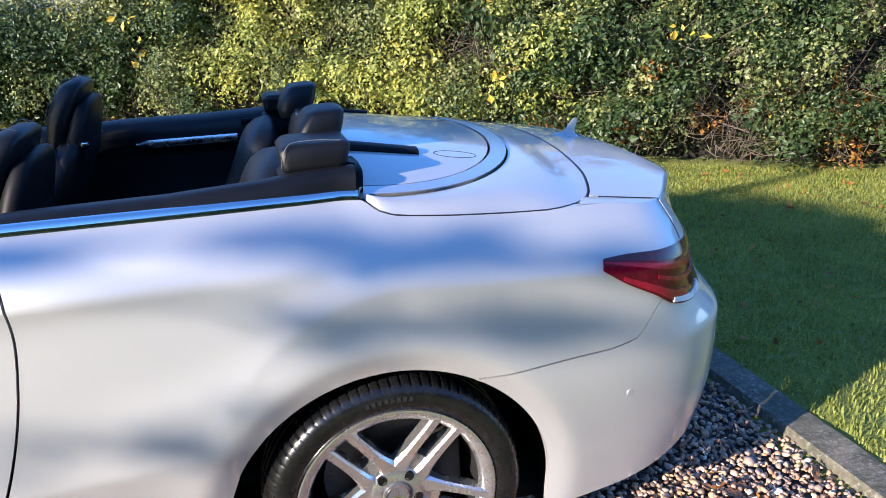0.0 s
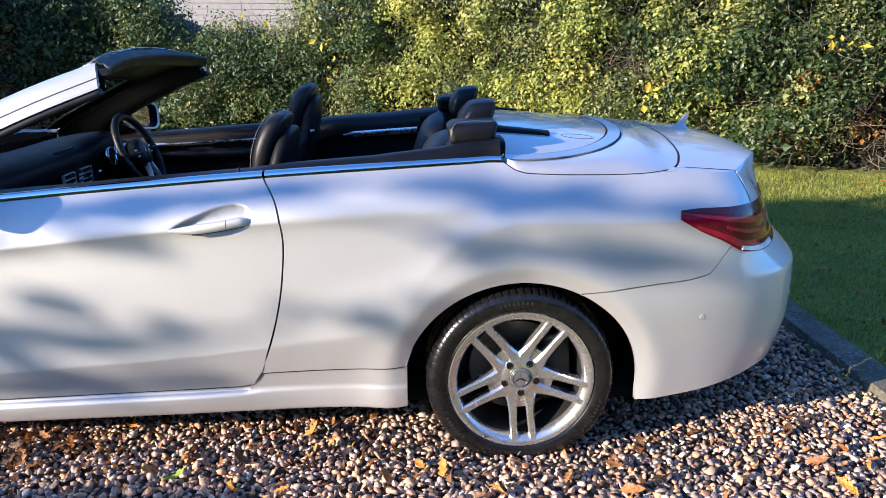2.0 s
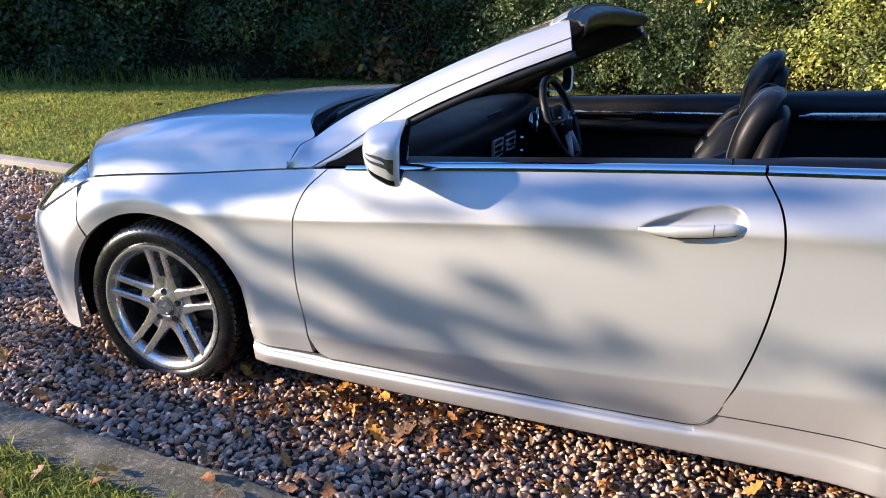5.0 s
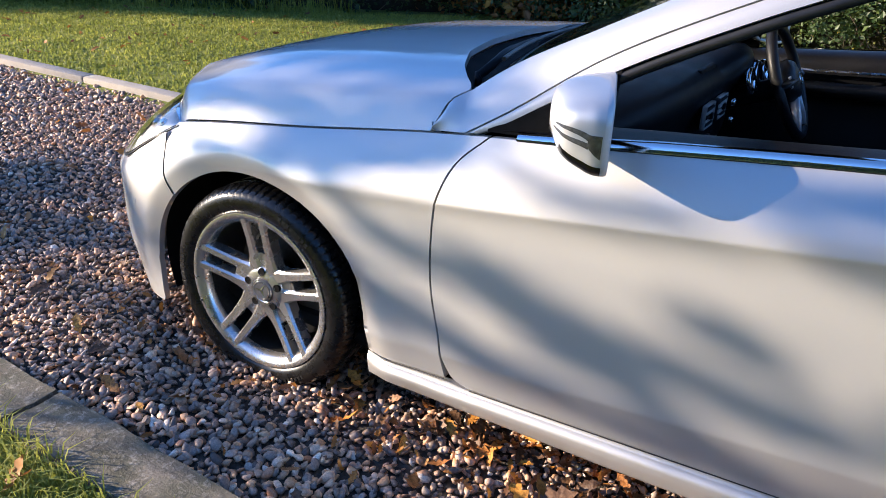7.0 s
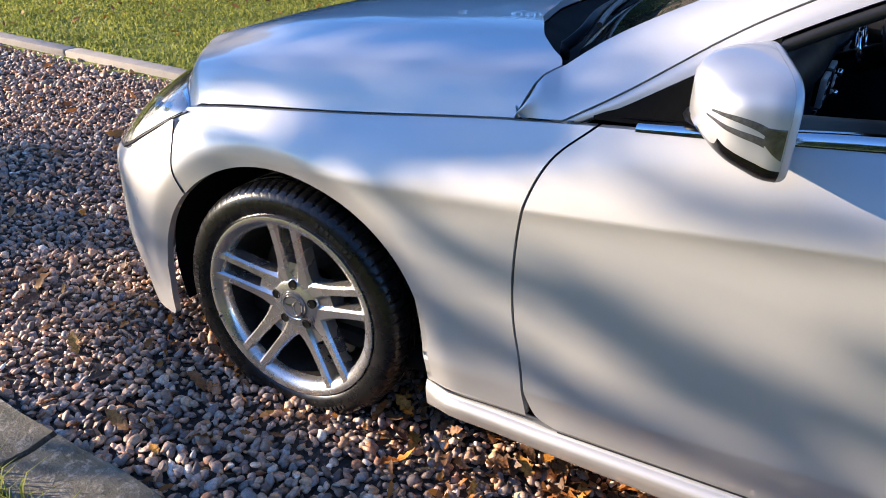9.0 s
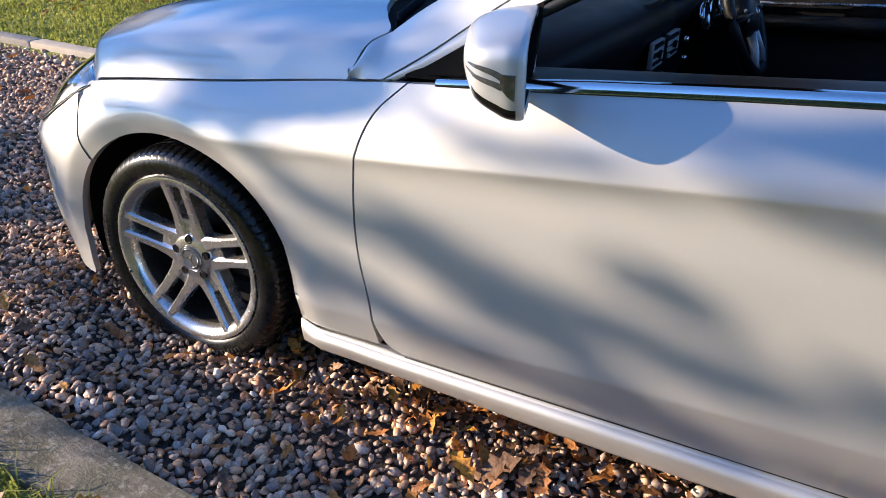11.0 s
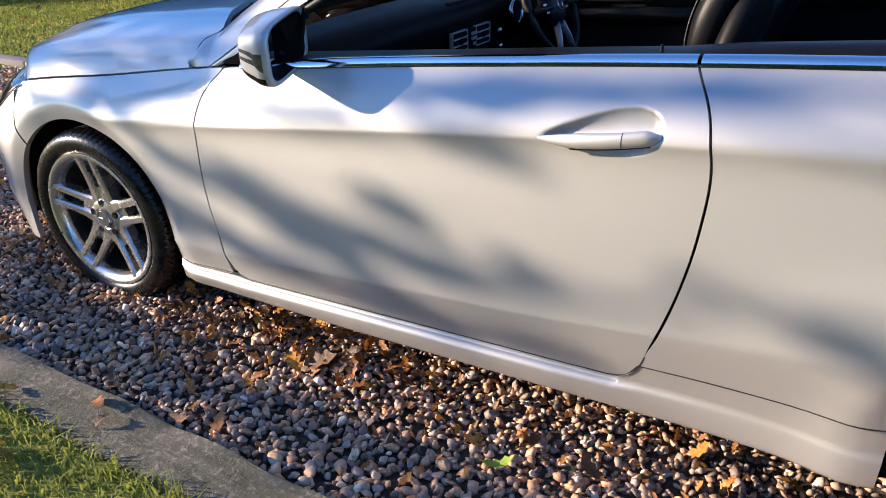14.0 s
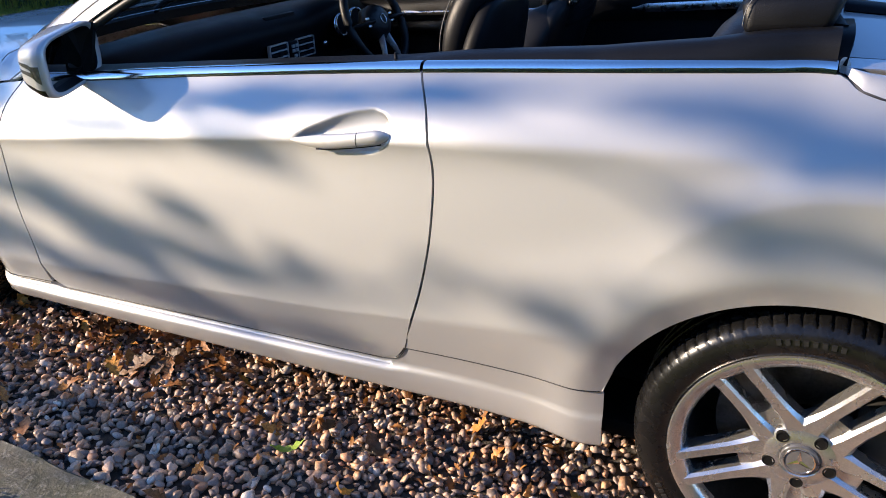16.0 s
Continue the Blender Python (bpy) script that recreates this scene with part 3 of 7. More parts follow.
# rear quarter
lowA = np.stack([np.linspace(0.518, 0.9945, 30), np.linspace(0.318, 0.338, 30)], 1)
lowB = arch(HUB_R, 0.388, 171, 62, 56)
gapline = curve((1.50, 0.576), (1.56, 0.585), (1.66, 0.601), (1.80, 0.619), (1.95, 0.638), (1.985, 0.649), (2.02, 0.690), (2.055, 0.728), (2.2, 0.742), (2.32, 0.745))
gx = np.linspace(1.565, 2.30, 46)
low = np.concatenate([lowA, lowB, np.stack([gx, gapline(gx) + 0.003], 1)])
tx = spread(low, 0.556, 2.30)
top = np.stack([tx, wing_top(tx)], 1)
panel("rear_wing", low, top, [(0.518, 0.318)] + shifted(DOOR_R[3:], GAP), None, 60, car)

# sills
def sill_points():
    s = np.unique(np.r_[np.linspace(-0.975, 1.0, 60), np.linspace(0.43, 0.54, 34)])
    zt = np.where(s < -0.70, 0.219 + (s + 0.975) * 0.03, np.interp(s, [-0.70, -0.66, 0.455, 0.492, 0.512, 0.524, 0.530, 1.0], [0.226, 0.2225, 0.2628, 0.2765, 0.296, 0.310, 0.317, 0.335]))
    zb = np.interp(s, [-1, -0.3, 0.3, 1.0], [0.148, 0.148, 0.160, 0.182])
    zl = np.minimum(zt - 0.006, np.interp(s, [-1.0, -0.7, 0.46, 0.52, 1.0], [0.214, 0.214, 0.248, 0.256, 0.268]))
    bul = np.interp(s, [-0.975, -0.95, -0.90, 0.30, 0.70, 1.0], [0.3, 0.7, 1, 1, 0.45, 0.35])
    rows = []
    for z, o in ((zt, 0.0), (zl + 0.010 * (zt - zl > 0.02), 0.001), (zl, 0.003), (zl - 0.007, 0.011), (zl - 0.012, 0.0145), (zl - 0.018, 0.0155), (zl * 0.5 + zb * 0.5, 0.0085), (zb + 0.016, -0.001), (zb + 0.006, -0.006), (zb, -0.013), (zb - 0.004, -0.04)):
        p = side(s, np.maximum(z, 0.25))
        p[:, 2] = z
        p[:, 1] -= o * bul - 0.002
        rows.append(p)
    return np.stack(rows, 1)


for m in (False, True):
    sill = skin("sill", sill_points(), PAINT, car, (0, -1, 0), 0.02, m, "silver side skirt")

# shut lines along the sill
for m in (False, True):
    for line in ([(-0.655, 0.2250), (-0.40, 0.2345), (-0.10, 0.2445), (0.20, 0.2552), (0.40, 0.2622), (0.462, 0.2655), (0.492, 0.2745), (0.511, 0.293), (0.524, 0.318), (0.535, 0.350)],
                 [(0.522, 0.3165), (0.70, 0.3235), (0.85, 0.330), (0.992, 0.3362)], [(-0.970, 0.2225), (-0.85, 0.2275), (-0.728, 0.233)]):
        e = spline(line, 70)
        bar("shut_line", (side(e[:, 0], np.maximum(e[:, 1], 0.25)) * (1, 1, 0) + np.stack([0 * e[:, 0], 0 * e[:, 0] + 0.0005, e[:, 1]], 1)) * (1, -1 if m else 1, 1), 0.0015, SEAL, car, sides=6)

# rear bumper
gx = np.linspace(2.0, S_TAIL, 60)
lowA = arch(HUB_R, 0.388, 60, 0, 44)
low = np.concatenate([lowA, np.stack([np.full(5, 1.7682), np.linspace(0.268, 0.216, 5)], 1), np.stack([np.linspace(1.768, S_TAIL, 66), np.interp(np.linspace(1.768, S_TAIL, 66), [1.768, 1.98, 2.22, 2.5, S_TAIL], [0.205, 0.232, 0.275, 0.285, 0.29])], 1)])
tx = spread(low, 1.562, S_TAIL)
top = np.stack([tx, gapline(np.minimum(tx, 2.3)) - 0.002], 1)
rear_bumper = panel("rear_bumper", low, top, None, None, 40, car)
# tail panel between the lamps
tail_z = np.linspace(0.745, 0.953, 14)
tail_s = np.linspace(2.15, S_TAIL, 50)
tg = side(tail_s[:, None], tail_z[None]) - plan_out(tail_s)[:, None] * 0.006
for m in (False, True):
    skin("tail_panel", tg, PAINT, car, (1, -0.2, 0), 0.01, m)
# front bumper
lowB = np.concatenate([np.stack([np.full(8, -1.812), np.linspace(0.115, 0.262, 8)], 1), arch(HUB_F, np.linspace(0.428, 0.412, 30), 180, 141, 30)])
sn = np.linspace(S_NOSE, -1.822, 70)
low = np.concatenate([np.stack([sn, np.interp(sn, [S_NOSE, -2.2, -1.9, -1.822], [0.14, 0.13, 0.10, 0.10])], 1), lowB])
tx = spread(low, S_NOSE, -1.712)
top = np.stack([tx, np.interp(tx, [S_NOSE, -2.2, -1.97, -1.90, -1.75, -1.739, -1.72], [0.54, 0.54, 0.552, 0.585, 0.678, 0.655, 0.566])], 1)
front_bumper = panel("front_bumper", low, top, None, None, 40, car)

# shut line between bumper and front wing
for m in (False, True):
    e = spline([(-1.701, 0.503), (-1.725, 0.570), (-1.737, 0.640), (-1.745, 0.672)], 24)
    bar("shut_line", side(e[:, 0], e[:, 1]) * (1, -1 if m else 1, 1), 0.0022, SEAL, car, sides=6)

# ---- bonnet ----
bonnet_g = curve((0, 1.0), (0.2, 0.995), (0.4, 0.97), (0.55, 0.93), (0.66, 0.885), (0.70, 0.85), (0.74, 0.79), (0.80, 0.72), (0.87, 0.63), (0.92, 0.55), (0.945, 0.48), (0.97, 0.28), (1.0, 0.0))


def bonnet_z(x, y):
    ys = HALF + belt_in(x) - 0.003
    ys = ys - 0.10 * ease(-1.6, -2.1, x)
    zs = belt(x) + 0.003
    rise = curve((-2.2, 0.08), (-2.08, 0.122), (-1.6, 0.178), (-1.15, 0.172), (-0.9, 0.148), (-0.76, 0.132), (-0.5, 0.12))(x)
    v = np.abs(y) / ys
    return zs + rise * bonnet_g(v)


def bonnet():
    n, m = 70, 91
    v = np.linspace(-1, 1, m)
    u = np.linspace(0, 1, n)[:, None]
    xr = np.interp(np.abs(v), [0, 0.3, 0.55, 0.72, 0.80, 0.85, 0.885, 1.0], [-1.005, -0.99, -0.95, -0.885, -0.835, -0.798, -0.783, -0.833])
    xf = -2.09 + 0.38 * np.abs(v) ** 3.0
    x = xf[None] * (1 - u) + xr[None] * u
    ys = HALF + belt_in(x) - 0.004 - 0.10 * ease(-1.6, -2.1, x)
    y = v[None] * ys
    z = bonnet_z(x, y)
    z = z - 0.05 * np.clip(1 - u / 0.06, 0, 1) ** 2
    return np.stack([x, y, z], -1)


skin("bonnet", bonnet(), PAINT, car, (0, 0, 1), 0.016, label="silver bonnet with two raised ridges")
# nose between bumper and bonnet: grille in the middle, lamps at the corners
EDGE = bonnet()[0]
hv = np.linspace(0.66, 0.0, 40)
top_e = np.stack([np.interp(-hv, np.linspace(-1, 1, 91), EDGE[:, c]) for c in range(3)], 1) - (0, 0, 0.006)
low_e = side(np.linspace(-2.30, S_NOSE, 40), np.full(40, 0.541))
k = np.linspace(0, 1, 8)[None, :, None]
for m in (False, True):
    skin("grille", low_e[:, None] * (1 - k) + top_e[:, None] * k, PLASTIC, car, (-1, -0.2, 0), 0.01, m, "black front grille")
# ---- windscreen and its frame ----
PILLAR_LOW = spline([(-0.705, -0.826, 0.852), (-0.66, -0.818, 0.873), (-0.56, -0.797, 0.934), (-0.45, -0.770, 1.003), (-0.20, -0.708, 1.128), (0.015, -0.640, 1.218)], 40)
PILLAR_MID = np.concatenate([np.linspace((-0.825, -0.813, 0.836), (-0.735, -0.826, 0.849), 9)[:-1], spline([(-0.735, -0.826, 0.849), (-0.66, -0.806, 0.896), (-0.46, -0.752, 1.036), (-0.20, -0.682, 1.166), (0.005, -0.616, 1.251)], 40)])
base_x, base_y = np.linspace(-0.826, -0.777, 9), np.linspace(-0.811, -0.720, 9)
PILLAR_UP = np.concatenate([np.stack([base_x, base_y, bonnet_z(base_x - 0.005, base_y) - 0.001], 1)[:-1], spline([(-0.777, -0.720, bonnet_z(-0.782, -0.72)), (-0.74, -0.705, 0.952), (-0.50, -0.660, 1.085), (-0.22, -0.590, 1.220), (-0.025, -0.530, 1.296)], 40)])


def strip(lines, n=5):
    """A lofted sheet over a few lines."""
    L = np.stack([np.asarray(k) for k in lines], 1)
    return np.stack([spline(r, n) for r in L])


for m in (False, True):
    skin("windscreen_pillar", strip([PILLAR_MID, (PILLAR_MID + PILLAR_UP) / 2 + (0, -0.008, 0.010), PILLAR_UP], 9), PAINT, car, (0, -1, 0.6), 0.02, m, "silver windscreen pillar")
    skin("door_frame_strip", strip([PILLAR_LOW, (PILLAR_LOW + PILLAR_MID[8:]) / 2 + (0, -0.003, 0.002), PILLAR_MID[8:] - (0, 0, 0.004)], 5), PAINT, car, (0, -1, 0.3), 0.02, m)
    inner = PILLAR_LOW + (0.0, 0.055, -0.012)
    skin("pillar_trim", strip([PILLAR_LOW + (0, 0.004, -0.004), inner, PILLAR_UP[8:] + (0.004, 0.012, -0.012), PILLAR_UP[8:] + (0.006, 0.040, -0.010)], 9), DARK, car, (0, 1, -0.4), 0, m)
    seal = PILLAR_LOW[5:] + (0.010, 0.010, -0.012)
    v_, f_ = tube(seal * (1, -1 if m else 1, 1), 0.012, 8)
    link("window_seal", v_, f_, SEAL, car)
# glass
edge = PILLAR_UP[9:]
v = np.linspace(-1, 1, 31)
rows = []
for k, p in enumerate(edge):
    bow = 0.10 * (1 - k / len(edge)) + 0.035
    rows.append(np.stack([p[0] - bow * (1 - v ** 2) * 0.8, v * -p[1] * 1.0, p[2] + 0.030 * (1 - v ** 2) * (k / len(edge)) + 0.012 * (1 - v ** 2)], 1))
screen = pane("windscreen", np.array(rows), GLASS, car, label="clear curved windscreen glass")
screen.visible_shadow = False
SCREEN = np.array(rows)
# black border printed along the sides of the glass
for cols in (SCREEN[:, :3], SCREEN[:, -3:]):
    skin("glass_border", cols + (0.004, 0, -0.007), DARK, car, (1, 0, -1), 0)
# scuttle between the bonnet and the screen
rear = bonnet()[-1]
foot = np.stack([np.interp(np.linspace(-1, 1, 91), v, SCREEN[0, :, c]) for c in range(3)], 1)
k = np.linspace(0, 1, 7)[None, :, None]
g = (rear + (0.0, 0, -0.022))[:, None] * (1 - k) + (foot + (0.02, 0, -0.010))[:, None] * k
g[..., 2] -= 0.018 * np.sin(np.pi * k[..., 0])
skin("scuttle_tray", g[8:-8], DARK, car, (0, 0, 1), 0.03, label="black plastic scuttle below the windscreen")
# header rail: silver lip, then black rubber and trim
v = np.linspace(-1, 1, 61)
arc = (1 - np.abs(v) ** 2.4)


def rail(points):
    g = []
    for dx, dz, w in points:
        g.append(np.stack([-0.030 + dx - 0.055 * arc, v * (0.530 + w), 1.296 + dz + 0.030 * arc], 1))
    return np.array(g)


skin("header_rail", rail([(-0.05, -0.022, 0.004), (-0.02, -0.004, 0.003), (0.0, 0.004, 0.004)]), PAINT, car, (0, 0, 1), 0.01, label="silver header rail above the screen")
skin("header_seal", rail([(-0.004, 0.002, 0.006), (0.010, 0.003, 0.010), (0.022, -0.002, 0.016), (0.026, -0.004, 0.018), (0.036, -0.001, 0.024), (0.046, -0.007, 0.030), (0.050, -0.013, 0.032), (0.060, -0.011, 0.040), (0.068, -0.020, 0.048), (0.068, -0.040, 0.054), (0.055, -0.056, 0.060), (0.02, -0.062, 0.05), (-0.05, -0.060, 0.045), (-0.12, -0.078, 0.05), (-0.20, -0.110, 0.065), (-0.25, -0.130, 0.075), (-0.255, -0.122, 0.075)]), PLASTIC, car, (0.3, 0, 1), 0.006, label="black rubber header seal and roof latch trim")


SATIN = surface("satin_strip", (0.66, 0.67, 0.68), (0.74, 0.75, 0.76), 0.30, 0.85, 8, 300, 0.02, 0.0005, 0.05)

# ---- rear deck ----
deck_mid = curve((1.10, 1.085), (1.25, 1.078), (1.5, 1.062), (1.85, 1.034), (2.0, 1.024), (2.16, 1.012), (2.24, 1.002), (2.30, 0.988), (2.36, 0.955))
deck_side = curve((1.10, 0.995), (1.33, 0.994), (1.6, 0.985), (1.9, 0.966), (2.14, 0.950), (2.24, 0.942), (2.36, 0.91))


def deck_z(x, y):
    a, b = deck_mid(x), deck_side(x)
    t = np.abs(y) / 0.69
    return a - (a - b) * t ** 2.3


def u_line(tip, width, start, n=81, power=2.6):
    """A U-shaped line on the deck, open to the front: (x, y)."""
    a = np.linspace(-np.pi / 2, np.pi / 2, n)
    c, s = np.cos(a), np.sin(a)
    return np.stack([start + (tip - start) * np.abs(c) ** (2 / power), width * np.sign(s) * np.abs(s) ** (2 / power)], 1)


def deck_ring(name, inner, outer, lift, material, label="", n=6, flange=0.012):
    u = np.linspace(0, 1, n)[:, None, None]
    p = inner[None] * (1 - u) + outer[None] * u
    z = deck_z(p[..., 0], p[..., 1]) + lift
    return skin(name, np.concatenate([p, z[..., None]], -1), material, car, (0, 0, 1), flange, label=label)


U0 = u_line(1.795, 0.660, 1.325, power=2.35)
U1 = u_line(1.803, 0.668, 1.320, power=2.35)
U2 = u_line(1.850, 0.705, 1.315, power=2.35)
U3 = u_line(1.855, 0.712, 1.315, power=2.35)
lx = np.array([1.348, 1.42, 1.50, 1.60, 1.70, 1.78])
half = [(1.322, HALF + belt_in(1.322) - 0.012)] + [(a, -side(a, wing_top(a))[1] - 0.003) for a in lx] + [(1.845, 0.742), (1.90, 0.690), (1.945, 0.590), (1.985, 0.35), (2.000, 0.15), (2.005, 0.0)]
half = spline(half, 41)
LID = np.concatenate([half * (1, -1), half[-2::-1]])
mid = np.stack([np.full(81, 1.235), np.linspace(-0.60, 0.60, 81)], 1)
mid[:, 0] += 0.09 * np.abs(np.linspace(-1, 1, 81)) ** 3
deck_ring("roof_cover", mid, U0, 0.004, PAINT, "silver rear deck panel behind the seats", 30)
deck_ring("chrome_strip", U1, U2, 0.006, SATIN, "satin bright strip curving round the rear deck", 5)


w_ = ease(1.82, 1.93, LID[:, 0])
lid_edge = (wing_top(LID[:, 0]) + 0.001) * (1 - w_) + deck_z(LID[:, 0], LID[:, 1]) * w_
u = np.linspace(0, 1, 16)[:, None, None]
p = U3[None] * (1 - u) + LID[None] * u
base_z = deck_z(U3[:, 0], U3[:, 1])[None, :, None] * (1 - u) + lid_edge[None, :, None] * u
flat = ease(1.82, 1.93, p[..., :1])
base_z = (base_z + 0.012 * np.sin(np.pi * u)) * (1 - flat) + deck_z(p[..., 0], p[..., 1])[..., None] * flat
bar("shut_line", np.concatenate([LID, lid_edge[:, None] - 0.0005], -1), 0.0024, SEAL, car, sides=6)
skin("roof_lid", np.concatenate([p, base_z], -1), PAINT, car, (0, 0, 1), 0.014, label="silver folding-roof cover")
# boot lid
v = np.linspace(-1, 1, 81)
o_ = np.argsort(LID[:, 1])
fx = np.interp(v * 0.685, LID[o_, 1], LID[o_, 0]) + 0.006
u = np.linspace(0, 1, 26)[:, None]
tail_s = np.linspace(2.10, S_TAIL, 300)
tail_l = side(tail_s, belt(tail_s))
lid_s = np.interp(np.abs(v) * 0.6865, -tail_l[::-1, 1], tail_s[::-1])
rear_x = np.interp(lid_s, tail_s, tail_l[:, 0]) + 0.001
x = fx[None] * (1 - u) + rear_x[None] * u
y = v[None] * (0.6865 + 0 * u)
z = deck_z(x, y)
top = np.stack(np.broadcast_arrays(x, y, z), -1)
w = np.linspace(0.03, 1, 20)[:, None]
bz = np.minimum(top[-1, :, 2], belt(lid_s))[None] * (1 - w) + 0.757 * w
back = side(np.broadcast_to(lid_s, bz.shape), bz) + plan_out(lid_s)[None] * 0.003
back[..., 1] *= -np.sign(v)[None]
skin("boot_lid", np.concatenate([top, back]), PAINT, car, (0.5, 0, 1), 0.014, label="silver boot lid with a rolled rear edge")
# shut lines beside the boot lid
lx = np.linspace(1.935, rear_x[0] - 0.004, 20)
ly = 0.6885 + 0 * lx
lz = np.linspace(0.945, 0.862, 16)
for m in (-1, 1):
    bar("shut_line", np.stack([lx, m * ly, deck_z(lx, ly) - 0.0005], 1), 0.0016, SEAL, car, sides=6)
    bar("shut_line", (side(np.full(16, lid_s[0] - 0.004), lz)) * (1, -m, 1), 0.0014, SEAL, car, sides=6)
# shoulders between the boot lid and the wings
xx = np.linspace(1.862, 2.31, 40)[:, None]
k = np.linspace(0, 1, 12)[None]
pw = side(xx[:, 0], belt(xx[:, 0]))[:, None]
yi = np.interp(xx, [1.862, 1.88, 1.90, 1.93], [0.738, 0.714, 0.693, 0.690])
yi = np.minimum(yi, np.abs(pw[..., 1]) - 0.004)
inn = np.stack(np.broadcast_arrays(np.minimum(xx, pw[..., 0] + 0.002), -yi, deck_z(xx, yi)), -1)
g = inn * (1 - k[..., None]) + pw * k[..., None]
g[..., 2] += 0.004 * np.sin(np.pi * k)
for m in (False, True):
    skin("rear_shoulder", g, PAINT, car, (0, 0, 1), 0, m)

# floor pan and inner shell that close the body
part("floor_pan", box_bm((3.4, 1.60, 0.05), (0.1, 0, 0.19), 0.02), DARK, car)
for hub in (HUB_R, HUB_F):
    for m in (-1, 1):
        a = np.radians(np.linspace(-20, 200, 40))
        L = np.stack([np.stack([hub + 0.425 * np.cos(a), np.full(40, m * yy), HUB_Z + 0.375 * np.sin(a)], 1) for yy in (0.838, 0.80, 0.55)], 1)
        skin("arch_liner", L, DARK, car, (0, 0, -1), 0)
        aa = np.radians(np.linspace(-20, 200, 40))
        disc = np.stack([np.stack([hub + r * 0.425 * np.cos(aa), np.full(40, m * 0.55), HUB_Z + r * 0.375 * np.sin(aa)], 1) for r in (0.02, 1.0)], 1)
        skin("arch_wall", disc, DARK, car, (0, m, 0), 0)

# belt chrome along door and wing
for m in (False, True):
    for a, b in ((-0.60, 0.549), (0.556, 1.312)):
        s = np.linspace(a, b, 60)
        p = side(s, belt(s))
        tt = np.interp(s, [-0.6, -0.3], [0.6, 1.0])
        rise = [p + np.stack([0 * s, dy + 0 * s, dz * tt], 1) for dy, dz in ((-0.0046, 0.000), (-0.0042, 0.004), (-0.0028, 0.009), (0.0005, 0.0145), (0.007, 0.0185), (0.015, 0.020))]
        skin("chrome_strip", np.stack([spline(r_, 11) for r_ in np.stack(rise, 1)]), CHROME, car, (0, -1, 1), 0.004, m, "chrome waist strip")
        bar("strip_seal", (p + (0, -0.0016, -0.0008)) * (1, -1 if m else 1, 1), 0.0021, SEAL, car, sides=6)
# ---- wheels ----
def ring_part(name, prof, material, parent, n=72, close=False, label="", sharp=35):
    v, f = spin(prof, n, close=close)
    bm = bmesh.new()
    vs = [bm.verts.new(p) for p in v]
    for q in f:
        bm.faces.new([vs[i] for i in q])
    return part(name, bm, material, parent, label, True, sharp)


